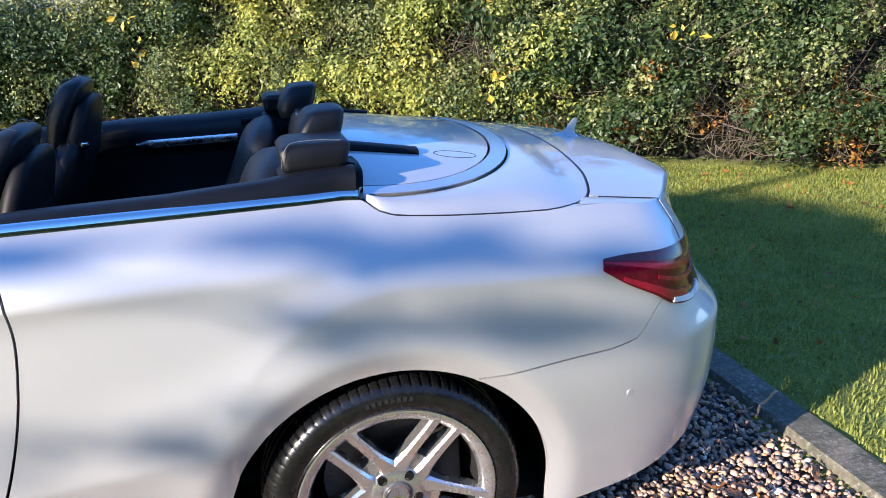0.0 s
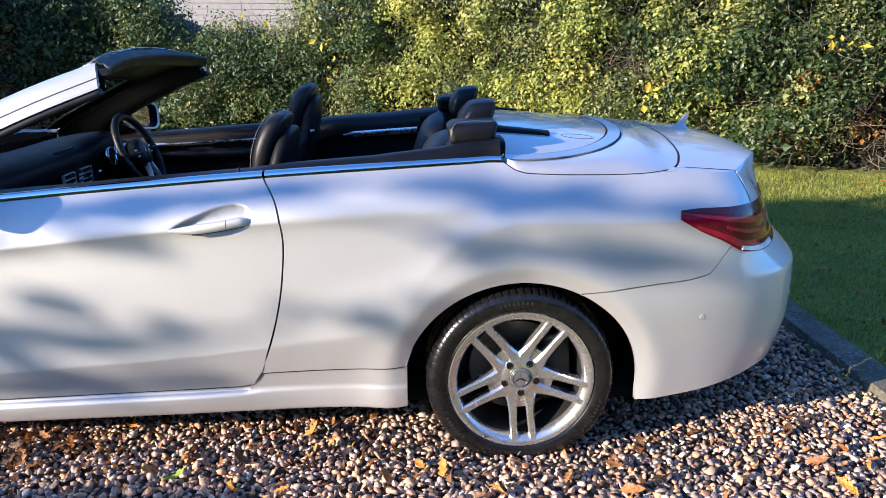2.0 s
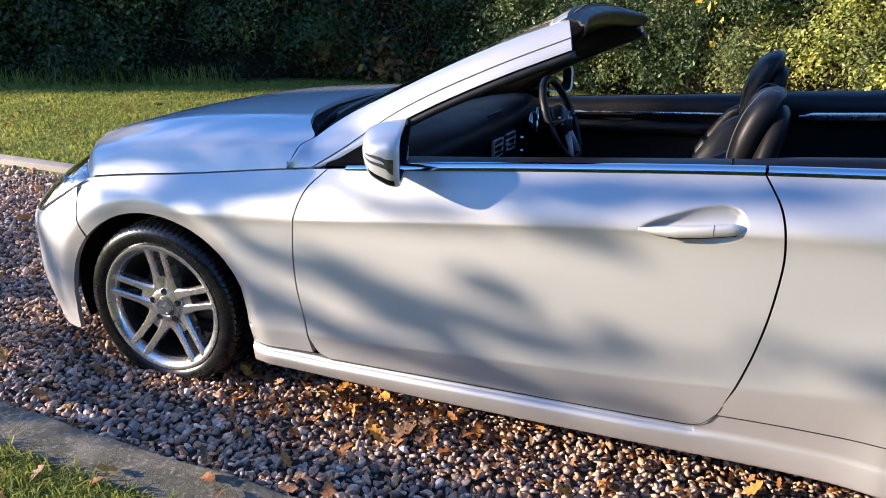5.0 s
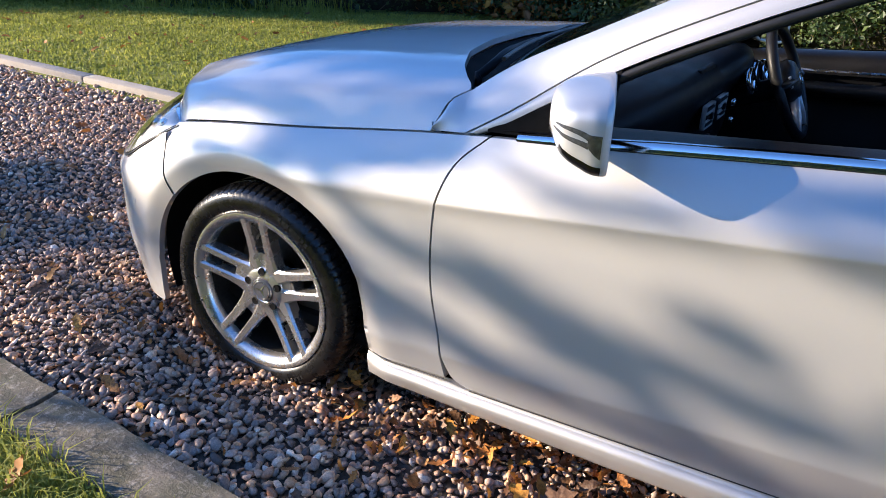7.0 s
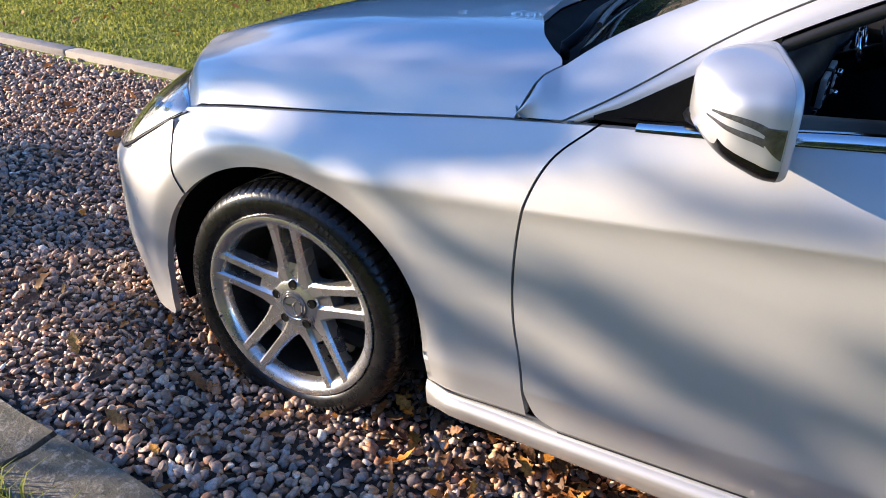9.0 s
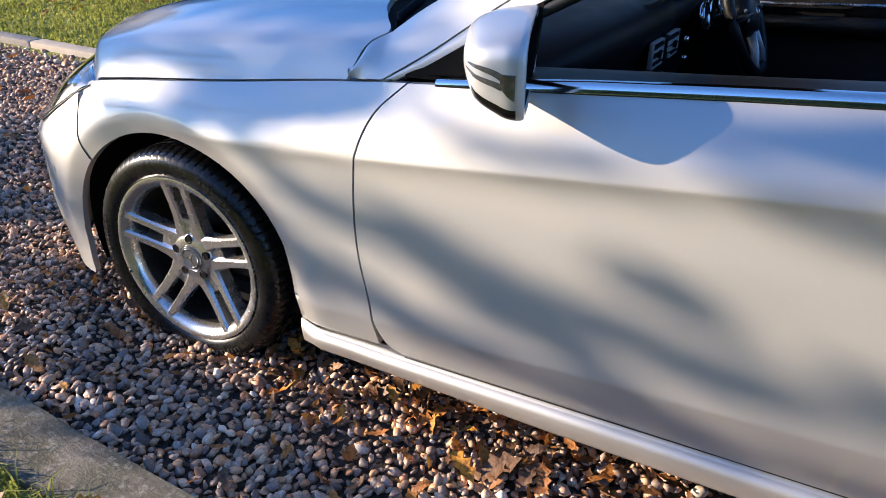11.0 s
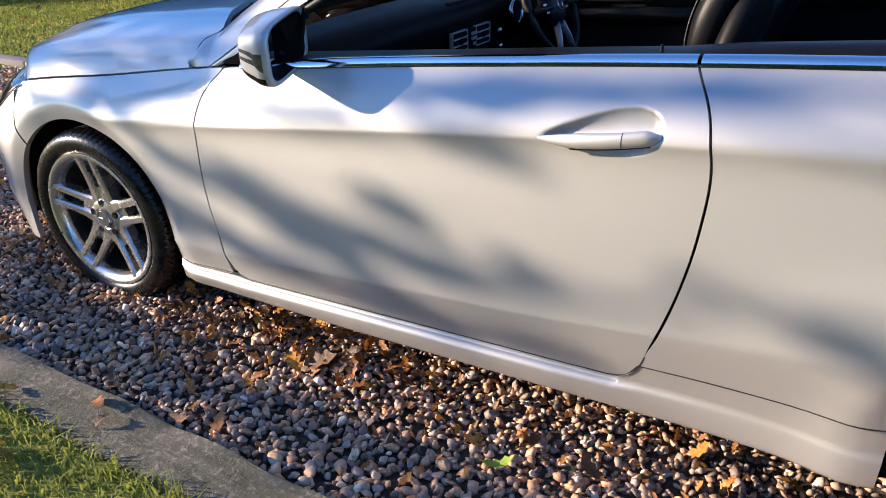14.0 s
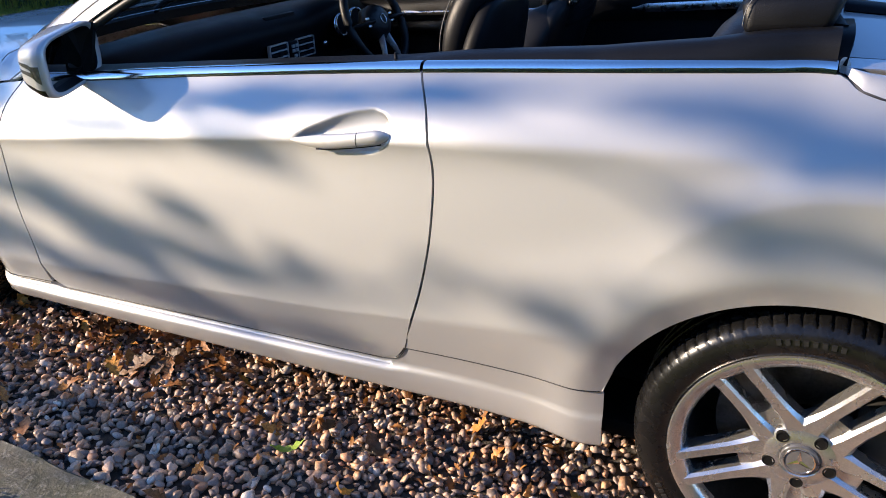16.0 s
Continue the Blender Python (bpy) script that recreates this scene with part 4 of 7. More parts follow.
def build_wheel():
    """A wheel round the y axis, its outside towards -y."""
    w = empty("wheel", label="silver twin-spoke alloy wheel with a low-profile black tyre")
    RO = 0.318
    tyre = [(0.236, -0.098), (0.243, -0.112), (0.256, -0.121), (0.274, -0.126), (0.292, -0.123), (0.304, -0.114), (0.3125, -0.100), (0.3165, -0.085)]
    for k in range(5):
        y = -0.075 + k * 0.0375
        tyre += [(RO, y - 0.006), (RO - 0.0005, y + 0.022), (RO - 0.008, y + 0.0235), (RO - 0.008, y + 0.0300)] if k < 4 else [(RO, y), (0.3165, 0.085)]
    tyre += [(0.304, 0.114), (0.274, 0.124), (0.236, 0.100), (0.225, 0.09), (0.225, -0.09)]
    tv, tf = spin(tyre, 480, close=True)
    tv = tv.reshape(480, -1, 3)
    cut = np.where(np.arange(480) % 6 < 1, 0.0042, 0.0)[:, None]
    tv[:, 6:9, (0, 2)] *= 1 - (cut / 0.31)[..., None]
    tv = tv.reshape(-1, 3)
    bm = bmesh.new()
    vs = [bm.verts.new(p) for p in tv]
    for q in tf:
        bm.faces.new([vs[i] for i in q])
    part("tyre", bm, RUBBER, w, "black low-profile tyre with bar lettering", True, 30)
    # raised lettering, unreadable: plain bars
    bm = bmesh.new()
    bmesh.ops.create_cube(bm, size=1, matrix=Matrix.Diagonal((0.008, 0.003, 0.011, 1)))
    first = part("raised_bar", bm, SEAL, w, smooth=False)
    for a0, n in ((78, 8), (200, 9), (318, 7)):
        for k in range(n):
            ob = first if (a0, k) == (78, 0) else new("raised_bar", first.data)
            ob.parent = w
            ob.matrix_basis = Matrix.Rotation(radians(a0 + 3.0 * k - 90), 4, "Y") @ Matrix.Translation((0, -0.1255, 0.279))
    rim = [(0.244, -0.108), (0.2448, -0.114), (0.243, -0.1175), (0.238, -0.1185), (0.230, -0.115), (0.220, -0.109), (0.215, -0.103), (0.211, -0.094), (0.210, -0.080), (0.225, -0.085), (0.238, -0.104)]
    ring_part("rim", rim, ALLOY, w, 96, True, "bright machined alloy rim")
    # hub face
    hubp = [(0.0, -0.088), (0.036, -0.088), (0.040, -0.091), (0.058, -0.090), (0.068, -0.084), (0.074, -0.070), (0.076, -0.03), (0.0, -0.03)]
    ring_part("hub", hubp, ALLOY, w, 60)
    ring_part("centre_cap", [(0.0, -0.0965), (0.027, -0.0965), (0.0335, -0.0955), (0.0355, -0.092), (0.0355, -0.085)], surf_cap, w, 40, label="dark centre cap with a plain silver badge")
    ring_part("badge_ring", [(0.026, -0.0966), (0.0265, -0.0982), (0.0285, -0.0982), (0.029, -0.0966)], CHROME, w, 40)
    bm = bmesh.new()
    for k in range(3):
        a = radians(120 * k)
        bmesh.ops.create_cone(bm, cap_ends=True, segments=4, radius1=0.005, radius2=0.0008, depth=0.024, matrix=Matrix.Rotation(a, 4, "Y") @ Matrix.Translation((0, -0.0970, 0.012)) @ Matrix.Diagonal((1, 0.35, 1, 1)))
    part("badge", bm, CHROME, w, smooth=False)
    for k in range(5):
        a = radians(72 * k + 36)
        v, f = spin([(0.0, -0.0905), (0.0090, -0.0905), (0.0105, -0.0918), (0.0118, -0.0915), (0.0125, -0.080)], 18)
        mm = Matrix.Rotation(a, 4, "Y") @ Matrix.Translation((0, 0, 0.056))
        b = link("bolt_hole", [mm @ Vector(p) for p in v], f, DARK, w, sharp=30)
    for k in range(5):
        a = radians(72 * k)
        # two arms from the hub to the rim, a window between them
        bm = bmesh.new()
        for sgn in (-1, 1):
            prof = []
            for r, off, half_w, yf, dep in ((0.044, 0.028, 0.0270, -0.086, 0.04), (0.070, 0.0300, 0.0235, -0.0865, 0.045), (0.092, 0.0300, 0.0175, -0.088, 0.045), (0.120, 0.0298, 0.0142, -0.092, 0.045), (0.155, 0.0302, 0.0130, -0.0985, 0.045), (0.195, 0.0312, 0.0128, -0.107, 0.045), (0.226, 0.0325, 0.0140, -0.1135, 0.035), (0.2385, 0.0330, 0.0155, -0.1160, 0.02)):
                c = sgn * off
                ring = [(c - half_w, yf + 0.007), (c - half_w * 0.62, yf), (c + half_w * 0.62, yf), (c + half_w, yf + 0.007), (c + half_w * 0.8, yf + dep), (c - half_w * 0.8, yf + dep)]
                prof.append([bm.verts.new((x, y, r)) for x, y in ring])
            for p, q in zip(prof, prof[1:]):
                for i in range(6):
                    bm.faces.new((p[i], p[(i + 1) % 6], q[(i + 1) % 6], q[i]))
            bm.faces.new(prof[0]), bm.faces.new(prof[-1])
        # web joining the pair near the hub
        bmesh.ops.create_cube(bm, size=1, matrix=Matrix.Translation((0, -0.058, 0.088)) @ Matrix.Diagonal((0.040, 0.044, 0.05, 1)))
        bmesh.ops.transform(bm, matrix=Matrix.Rotation(a + math.pi, 4, "Y"), verts=bm.verts[:])
        part("spoke", bm, ALLOY, w, sharp=25)
    ring_part("brake_disc", [(0.06, 0.01), (0.165, 0.01), (0.165, 0.035), (0.06, 0.035)], DISC, w, 60, True, "worn steel brake disc")
    bm = box_bm((0.10, 0.09, 0.17), (0.135, 0.02, 0.02), 0.02)
    part("caliper", bm, CALIPER, w)
    # barrel coloured darker than the rim's alloy, as shade behind the spokes
    ring_part("barrel", [(0.2105, -0.081), (0.206, -0.02), (0.200, 0.09), (0.06, 0.095), (0.06, 0.10), (0.235, 0.10), (0.22, 0.0), (0.2255, -0.084)], BARREL, w, 60, label="inner rim barrel, darkened for the shade behind the spokes")
    v, f = tube([(-0.13, -0.108, -0.196), (-0.135, -0.122, -0.196)], 0.0035, 6)
    link("valve", v, f, SEAL, w)
    return w


# dark colour that stands for the shade inside the wheel
BARREL = surface("barrel_shade", (0.02, 0.02, 0.021), (0.05, 0.05, 0.05), 0.4, 0.6, 12, 120, 0.2, 0.001)
surf_cap = surface("cap_grey", (0.16, 0.16, 0.17), (0.26, 0.26, 0.27), 0.3, 0.6, 40, 300, 0.1)
wheel = build_wheel()
wheel.parent = car
wheel.matrix_basis = pose(HUB_R, -0.765, HUB_Z, 0, -4, 0)
for x, y, rz, ry in ((HUB_F, -0.760, 4, 35), (HUB_R, 0.765, 180, 40), (HUB_F, 0.760, 184, 11)):
    copy_thing(wheel, pose(x, y, HUB_Z - (0.009 if x < 0 else 0), 0, ry, rz))

# ---- cabin ----
def blob(sections, n=28, power=2.6):
    """A cushion lofted over sections (x, y, z, half in y, half in x, lean): vertices and faces with rounded ends."""
    sec = np.array(sections, float)
    dense = np.stack([spline(sec[:, [2, k]], 26)[:, 1] if k != 2 else spline(sec[:, [2, 2]], 26)[:, 0] for k in range(6)], 1)
    a = np.linspace(0, 2 * np.pi, n, endpoint=False)
    c, s = np.sign(np.cos(a)) * np.abs(np.cos(a)) ** (2 / power), np.sign(np.sin(a)) * np.abs(np.sin(a)) ** (2 / power)
    rings = []
    m = len(dense)
    for i, (x, y, z, hy, hx, lean) in enumerate(dense):
        t = i / (m - 1)
        cap = min(1.0, math.sqrt(max(0.0, 1 - max(0, (abs(t - 0.5) - 0.38) / 0.12) ** 2)) + 0.02)
        cap = max(cap, 0.18)
        rings.append(np.stack([x + hx * cap * c, y + hy * cap * s, z + lean * hx * cap * c], 1))
    v = np.array(rings).reshape(-1, 3)
    idx = np.arange(m * n).reshape(m, n)
    f = [tuple(q) for q in np.stack([idx[:-1], np.roll(idx[:-1], -1, 1), np.roll(idx[1:], -1, 1), idx[1:]], -1).reshape(-1, 4)]
    f += [tuple(idx[0][::-1]), tuple(idx[-1])]
    return v, f


def cushion(name, sections, material=None, parent=None, label="", power=2.6):
    v, f = blob(sections, power=power)
    return link(name, v, f, material or LEATHER, parent, label, True, 60)


# inner sides with a padded waist
for m in (False, True):
    s = np.linspace(-0.70, 1.31, 90)
    p = side(s, belt(s))
    lift = np.interp(s, [-0.7, 0.5, 0.62, 0.9, 1.1, 1.2, 1.31], [0.008, 0.010, 0.016, 0.018, 0.030, 0.044, 0.050])
    yb = np.interp(s, [-0.7, 0.0, 0.6, 1.31], [-0.74, -0.735, -0.70, -0.64])
    wave = [p + (0, 0.016, 0.014), p + np.stack([0 * s, 0.024 + 0 * s, lift + 0.006], 1), np.stack([s, yb + 0.015, belt(s) + lift + 0.010], 1), np.stack([s, yb + 0.045, belt(s) + lift - 0.004], 1), np.stack([s, yb + 0.06, belt(s) - 0.05], 1), np.stack([s, yb + 0.05, belt(s) - 0.10], 1)]
    skin("waist_trim", np.stack([spline(r, 14) for r in np.stack(wave, 1)]), LEATHER, car, (0, -0.2, 1), 0, m, "black leather-look waist trim")
    low = [np.stack([s, yb + 0.045, belt(s) - 0.10], 1), np.stack([s, yb + 0.06, 0.72 + 0 * s], 1), np.stack([s, yb + 0.10, 0.60 + 0 * s], 1), np.stack([s, yb + 0.08, 0.24 + 0 * s], 1)]
    skin("side_trim", np.stack([spline(r, 14) for r in np.stack(low, 1)]), PLASTIC, car, (0, 1, 0), 0, m, "black inner door and side trim")
    # aluminium inlays
    for a, b, z0, z1, hh in ((0.675, 1.045, 0.905, 0.936, 0.015), (-0.30, 0.45, 0.850, 0.895, 0.004)):
        t = np.linspace(0, 1, 24)
        xx = a + (b - a) * t
        zz = z0 + (z1 - z0) * t
        yy = np.interp(xx, s, yb) + 0.090
        w = hh * np.clip(np.minimum(t / 0.12, 1.0), 0.25, 1)
        g = np.stack([np.stack([xx, yy, zz - w], 1), np.stack([xx, yy + 0.006, zz], 1), np.stack([xx, yy, zz + w], 1)], 1)
        skin("inlay", g, TRIM, car, (0, 1, 0), 0.01, m, "brushed aluminium inlay strip")
    # armrest with pull
    v_, f_ = tube([(-0.35, (-0.665), 0.79), (-0.05, -0.655, 0.80), (0.3, -0.655, 0.815), (0.42, -0.67, 0.82)], [0.02, 0.03, 0.03, 0.015], 12)
    link("armrest", v_ * (1, -1 if m else 1, 1), f_, LEATHER, car)
    # lock pin
    v_, f_ = tube([(0.47, -0.745, 0.95), (0.47, -0.745, 0.979)], 0.0035, 8)
    link("lock_pin", v_ * (1, -1 if m else 1, 1), f_, PLASTIC, car)
    # rear quarter trim behind the seats
    xq = np.linspace(1.135, 1.325, 16)
    drop = np.interp(xq, [1.135, 1.16, 1.325], [-0.030, -0.006, 0.0])
    L = [np.stack([xq + 0.10 * (z0 - 0.99), np.full(16, y0), np.full(16, z0) + drop], 1) for y0, z0 in ((-0.708, 0.985), (-0.706, 1.004), (-0.694, 1.030), (-0.676, 1.046), (-0.60, 1.052), (-0.50, 1.048), (-0.44, 0.98))]
    skin("quarter_trim", np.stack(L, 1), PLASTIC, car, (0, -0.3, 1), 0.02, m, "black trim panel beside the rear seats")
    bm = box_bm((0.150, 0.19, 0.066), (1.225, -0.570 if not m else 0.570, 1.074), 0.018, 3)
    for vv in bm.verts:
        vv.co.x += (vv.co.z - 1.05) * 0.30 - 0.004 - 0.02 * max(0.0, (1.20 - vv.co.x) / 0.06) * (vv.co.z > 1.08)
        vv.co.z += (vv.co.x - 1.235) * 0.06
        vv.co.y *= 1 - 0.35 * max(0.0, vv.co.z - 1.06)
    part("rear_bolster", bm, LEATHER, car, "black leather roll-over bar cover", sharp=60)
    bar("seam", spline([(1.148, -0.663, 1.050), (1.150, -0.664, 1.075), (1.165, -0.655, 1.104), (1.20, -0.648, 1.111), (1.285, -0.645, 1.112)], 20) * (1, -1 if m else 1, 1), 0.001, STITCH, car, sides=5)
    bm = box_bm((0.05, 0.06, 0.035), (1.085, -0.63 if not m else 0.63, 0.985), 0.008)
    part("belt_guide", bm, PLASTIC, car)

# rear wall, rear bench
y = np.linspace(-0.62, 0.62, 41)
L = np.stack([np.stack([np.full(41, x0) + 0.05 * (np.abs(y) / 0.62) ** 3, y, np.full(41, z0) - 0.03 * (np.abs(y) / 0.62) ** 3], 1) for x0, z0 in ((1.10, 0.30), (1.18, 0.75), (1.215, 1.00), (1.225, 1.055), (1.245, 1.085), (1.27, 1.083))], 1)
skin("rear_bulkhead", L, LEATHER, car, (-1, 0, 0.5), 0.02, label="black padded bulkhead behind the rear seats")
for sy in (-1, 1):
    bench = empty("rear_seat")
    bench.parent = car
    cushion("backrest", [(0.98, sy * 0.33, 0.48, 0.24, 0.10, 0.1), (1.04, sy * 0.33, 0.70, 0.255, 0.085, 0.1), (1.10, sy * 0.33, 0.88, 0.25, 0.075, 0.1), (1.135, sy * 0.34, 1.00, 0.215, 0.06, 0.0), (1.15, sy * 0.345, 1.045, 0.17, 0.045, 0.0)], None, bench, "black leather rear backrest")
    cushion("seat_cushion", [(0.74, sy * 0.33, 0.38, 0.24, 0.24, 0), (0.76, sy * 0.33, 0.46, 0.25, 0.25, 0), (0.77, sy * 0.33, 0.54, 0.23, 0.23, 0)], None, bench)
    cushion("headrest", [(1.245, sy * 0.36, 1.03, 0.094, 0.045, 0), (1.250, sy * 0.36, 1.07, 0.100, 0.058, 0.05), (1.265, sy * 0.36, 1.125, 0.098, 0.058, 0.1), (1.28, sy * 0.36, 1.163, 0.084, 0.046, 0.1)], None, bench, "black leather rear headrest", 4.6)


def front_seat(yc, dx, dz):
    seat = empty("front_seat", label="black leather front seat with grey stitching")
    seat.parent = car
    cushion("backrest", [(0.27, yc, 0.42, 0.22, 0.09, 0.2), (0.33, yc, 0.58, 0.245, 0.085, 0.2), (0.40, yc, 0.76, 0.245, 0.075, 0.2), (0.455, yc, 0.90, 0.215, 0.065, 0.2), (0.490, yc, 0.985, 0.165, 0.05, 0.2)], None, seat)
    for sg in (-1, 1):
        cushion("side_bolster", [(0.22, yc + sg * 0.215, 0.45, 0.045, 0.10, 0), (0.28, yc + sg * 0.235, 0.62, 0.05, 0.10, 0), (0.36, yc + sg * 0.22, 0.80, 0.048, 0.085, 0), (0.43, yc + sg * 0.165, 0.93, 0.035, 0.06, 0)], None, seat)
    cushion("seat_cushion", [(0.02, yc, 0.34, 0.25, 0.26, 0), (0.03, yc, 0.43, 0.26, 0.27, 0), (0.04, yc, 0.51, 0.24, 0.25, 0)], None, seat)
    # headrest: front pad and the shell behind it
    hp = [(0.425, yc, 0.905, 0.135, 0.036, 0.2), (0.436, yc, 0.97, 0.148, 0.046, 0.2), (0.450, yc, 1.04, 0.148, 0.050, 0.2), (0.474, yc, 1.10, 0.136, 0.048, 0.15), (0.495, yc, 1.145, 0.110, 0.036, 0.1)]
    cushion("headrest", hp, None, seat, "black leather headrest with a grey seam", 3.0)
    cushion("seat_shell", [(0.470, yc, 0.84, 0.180, 0.035, 0.2), (0.490, yc, 0.96, 0.174, 0.040, 0.2), (0.508, yc, 1.04, 0.150, 0.036, 0.2), (0.520, yc, 1.092, 0.112, 0.026, 0.2)], PLASTIC, seat, "black seat-back shell", 3.0)
    for sg in (-1, 1):
        pts = spline([(0.392, yc + sg * 0.110, 0.93), (0.396, yc + sg * 0.124, 0.98), (0.408, yc + sg * 0.122, 1.04), (0.436, yc + sg * 0.108, 1.105), (0.476, yc + sg * 0.088, 1.1445), (0.505, yc + sg * 0.078, 1.140)], 40)
        bar("seam", pts, 0.0012, STITCH, seat, sides=5)
    part("release_lever", box_bm((0.020, 0.045, 0.020), (0.520, yc - 0.165, 0.945), 0.005), CHROME, seat, "bright seat release")
    seat.location = (dx, 0, dz)
    return seat


front_seat(-0.37, 0.055, -0.025)
front_seat(0.37, 0.058, 0.03)

# ---- dashboard ----
y = np.linspace(-0.72, 0.72, 61)
prof = [(-0.66, 0.915), (-0.58, 0.935), (-0.50, 0.938), (-0.43, 0.925), (-0.395, 0.895), (-0.385, 0.86), (-0.40, 0.82), (-0.42, 0.76), (-0.40, 0.70), (-0.42, 0.62), (-0.50, 0.50), (-0.55, 0.30)]
rows = []
for k, (x0, z0) in enumerate(spline(prof, 40)):
    hood = np.exp(-((y - 0.37) / 0.19) ** 4) * math.exp(-((k - 11) / 5.0) ** 2)
    rows.append(np.stack([x0 - 0.10 * (np.abs(y) / 0.72) ** 2.5 + 0.05 * hood + 0 * y, y, z0 + 0.035 * hood - 0.05 * (np.abs(y) / 0.72) ** 3 * (z0 > 0.85)], 1))
skin("dashboard", np.array(rows), PLASTIC, car, (1, 0, 0.5), 0, label="black dashboard with hooded dials")


def dial(yc, r, z):
    v, f = spin([(r * 0.86, 0.0), (r * 0.90, -0.012), (r, -0.012), (r * 1.02, 0.0)], 36)
    m = pose(-0.352, yc, z, 0, 0, 78)
    m = Matrix.Translation((-0.345, yc, z)) @ Matrix.Rotation(radians(90 - 0), 4, "Z") @ Matrix.Rotation(radians(-12), 4, "X")
    ob = link("dial_ring", [m @ Vector(p) for p in v], f, CHROME, car, "chrome dial ring")
    v, f = spin([(0.0, -0.003), (r * 0.88, -0.003)], 36)
    link("dial_face", [m @ Vector(p) for p in v], f, PLASTIC, car)


for yc, r in ((0.265, 0.042), (0.37, 0.052), (0.475, 0.042)):
    dial(yc, r, 0.855)


def vent(yc, z, w=0.098, h=0.064):
    part("vent_mouth", box_bm((0.02, w, h), (-0.388, yc, z), 0.004), DARK, car, "silver-rimmed air vent")
    for dy, dz, wy, wz in ((0, h / 2, w, 0.0045), (0, -h / 2, w, 0.0045), (w / 2, 0, 0.0045, h), (-w / 2, 0, 0.0045, h)):
        part("vent_frame", box_bm((0.014, wy, wz), (-0.381, yc + dy, z + dz), 0.0015), VENT_SILVER, car)
    for k in range(5):
        part("vent_slat", box_bm((0.012, w - 0.010, 0.0036), (-0.378, yc, z - 0.022 + 0.011 * k), 0.001, 1, Matrix.Rotation(radians(18), 4, "Y")), VENT_SILVER if k % 2 else PLASTIC, car)
    part("vent_knob", box_bm((0.012, 0.016, 0.020), (-0.372, yc, z), 0.004), PLASTIC, car)


for yc in (-0.078, 0.078):
    vent(yc, 0.806)
vent(-0.60, 0.80, 0.09)
vent(0.66, 0.80, 0.09)
part("vent_clock", box_bm((0.03, 0.046, 0.066), (-0.384, 0.0, 0.806), 0.006), PLASTIC, car, "panel with bright switches between the vents")
for dy, dz in ((-0.010, 0.016), (0.010, 0.016), (-0.010, 0.0), (0.010, 0.0), (0.0, -0.018)):
    part("button", box_bm((0.006, 0.015, 0.011), (-0.367, dy, 0.806 + dz), 0.002), VENT_SILVER, car)
part("screen", box_bm((0.02, 0.17, 0.085), (-0.425, 0.0, 0.885), 0.008), PLASTIC, car, "dark display screen")
for k in range(12):
    part("button", box_bm((0.008, 0.013, 0.010), (-0.392, -0.066 + 0.012 * k, 0.725), 0.002), TRIM if k % 4 == 0 else PLASTIC, car)
for yy, zz in ((0.185, 0.80), (0.19, 0.745)):
    v, f = spin([(0.0, -0.012), (0.009, -0.012), (0.012, -0.006), (0.012, 0.0)], 20)
    m = Matrix.Translation((-0.37, yy, zz)) @ Matrix.Rotation(radians(90), 4, "Z")
    link("switch", [m @ Vector(p) for p in v], f, CHROME, car, "bright round switch")
# glove box outline and centre console
part("glove_box", box_bm((0.02, 0.42, 0.13), (-0.405, -0.38, 0.70), 0.01), PLASTIC, car)
part("centre_console", box_bm((0.85, 0.24, 0.20), (0.02, 0.0, 0.50), 0.04, 3), PLASTIC, car)
part("console_armrest", box_bm((0.30, 0.20, 0.08), (0.25, 0.0, 0.64), 0.03, 3), LEATHER, car)
part("firewall", box_bm((0.03, 1.58, 0.64), (-0.745, 0, 0.565), 0.008), DARK, car)
part("cabin_carpet", box_bm((1.85, 1.30, 0.03), (0.30, 0, 0.235), 0.01), CARPET, car)

# ---- steering wheel (right-hand drive) ----
steering = empty("steering_wheel")
steering.parent = car
M = Matrix.Translation((-0.255, 0.36, 0.852)) @ Matrix.Rotation(radians(90), 4, "Z") @ Matrix.Rotation(radians(-24), 4, "X")
a = np.linspace(0, 2 * np.pi, 64, endpoint=False)
ringp = np.stack([0.182 * np.cos(a), -0.01 + 0 * a, 0.182 * np.sin(a) * np.where(np.sin(a) < 0, 0.96, 1)], 1)
v, f = tube(ringp, 0.0165, 12, close=True)
link("rim", [M @ Vector(p) for p in v], f, LEATHER, steering, "black leather steering wheel rim")
v, f = spin([(0.0, -0.045), (0.03, -0.044), (0.055, -0.036), (0.068, -0.018), (0.066, 0.02), (0.0, 0.03)], 40)
link("boss", [M @ Vector((p[0] * 1.15, p[1], p[2])) for p in v], f, LEATHER, steering)
for ang, wd in ((0, 0.030), (180, 0.030), (250, 0.016), (290, 0.016)):
    c, s = math.cos(radians(ang)), math.sin(radians(ang))
    v, f = tube([(0.055 * c, -0.018, 0.055 * s), (0.12 * c, -0.020, 0.12 * s), (0.178 * c, -0.012, 0.178 * s)], [wd, wd * 0.8, wd * 0.7], 10, squash=(1, 0.4))
    link("spoke", [M @ Vector(p) for p in v], f, VENT_SILVER if ang > 200 else PLASTIC, steering, "aluminium lower spoke" if ang > 200 else "")
v, f = spin([(0.016, -0.0465), (0.0165, -0.049), (0.0185, -0.049), (0.019, -0.0455)], 30)
link("badge", [M @ Vector(p) for p in v], f, CHROME, steering)
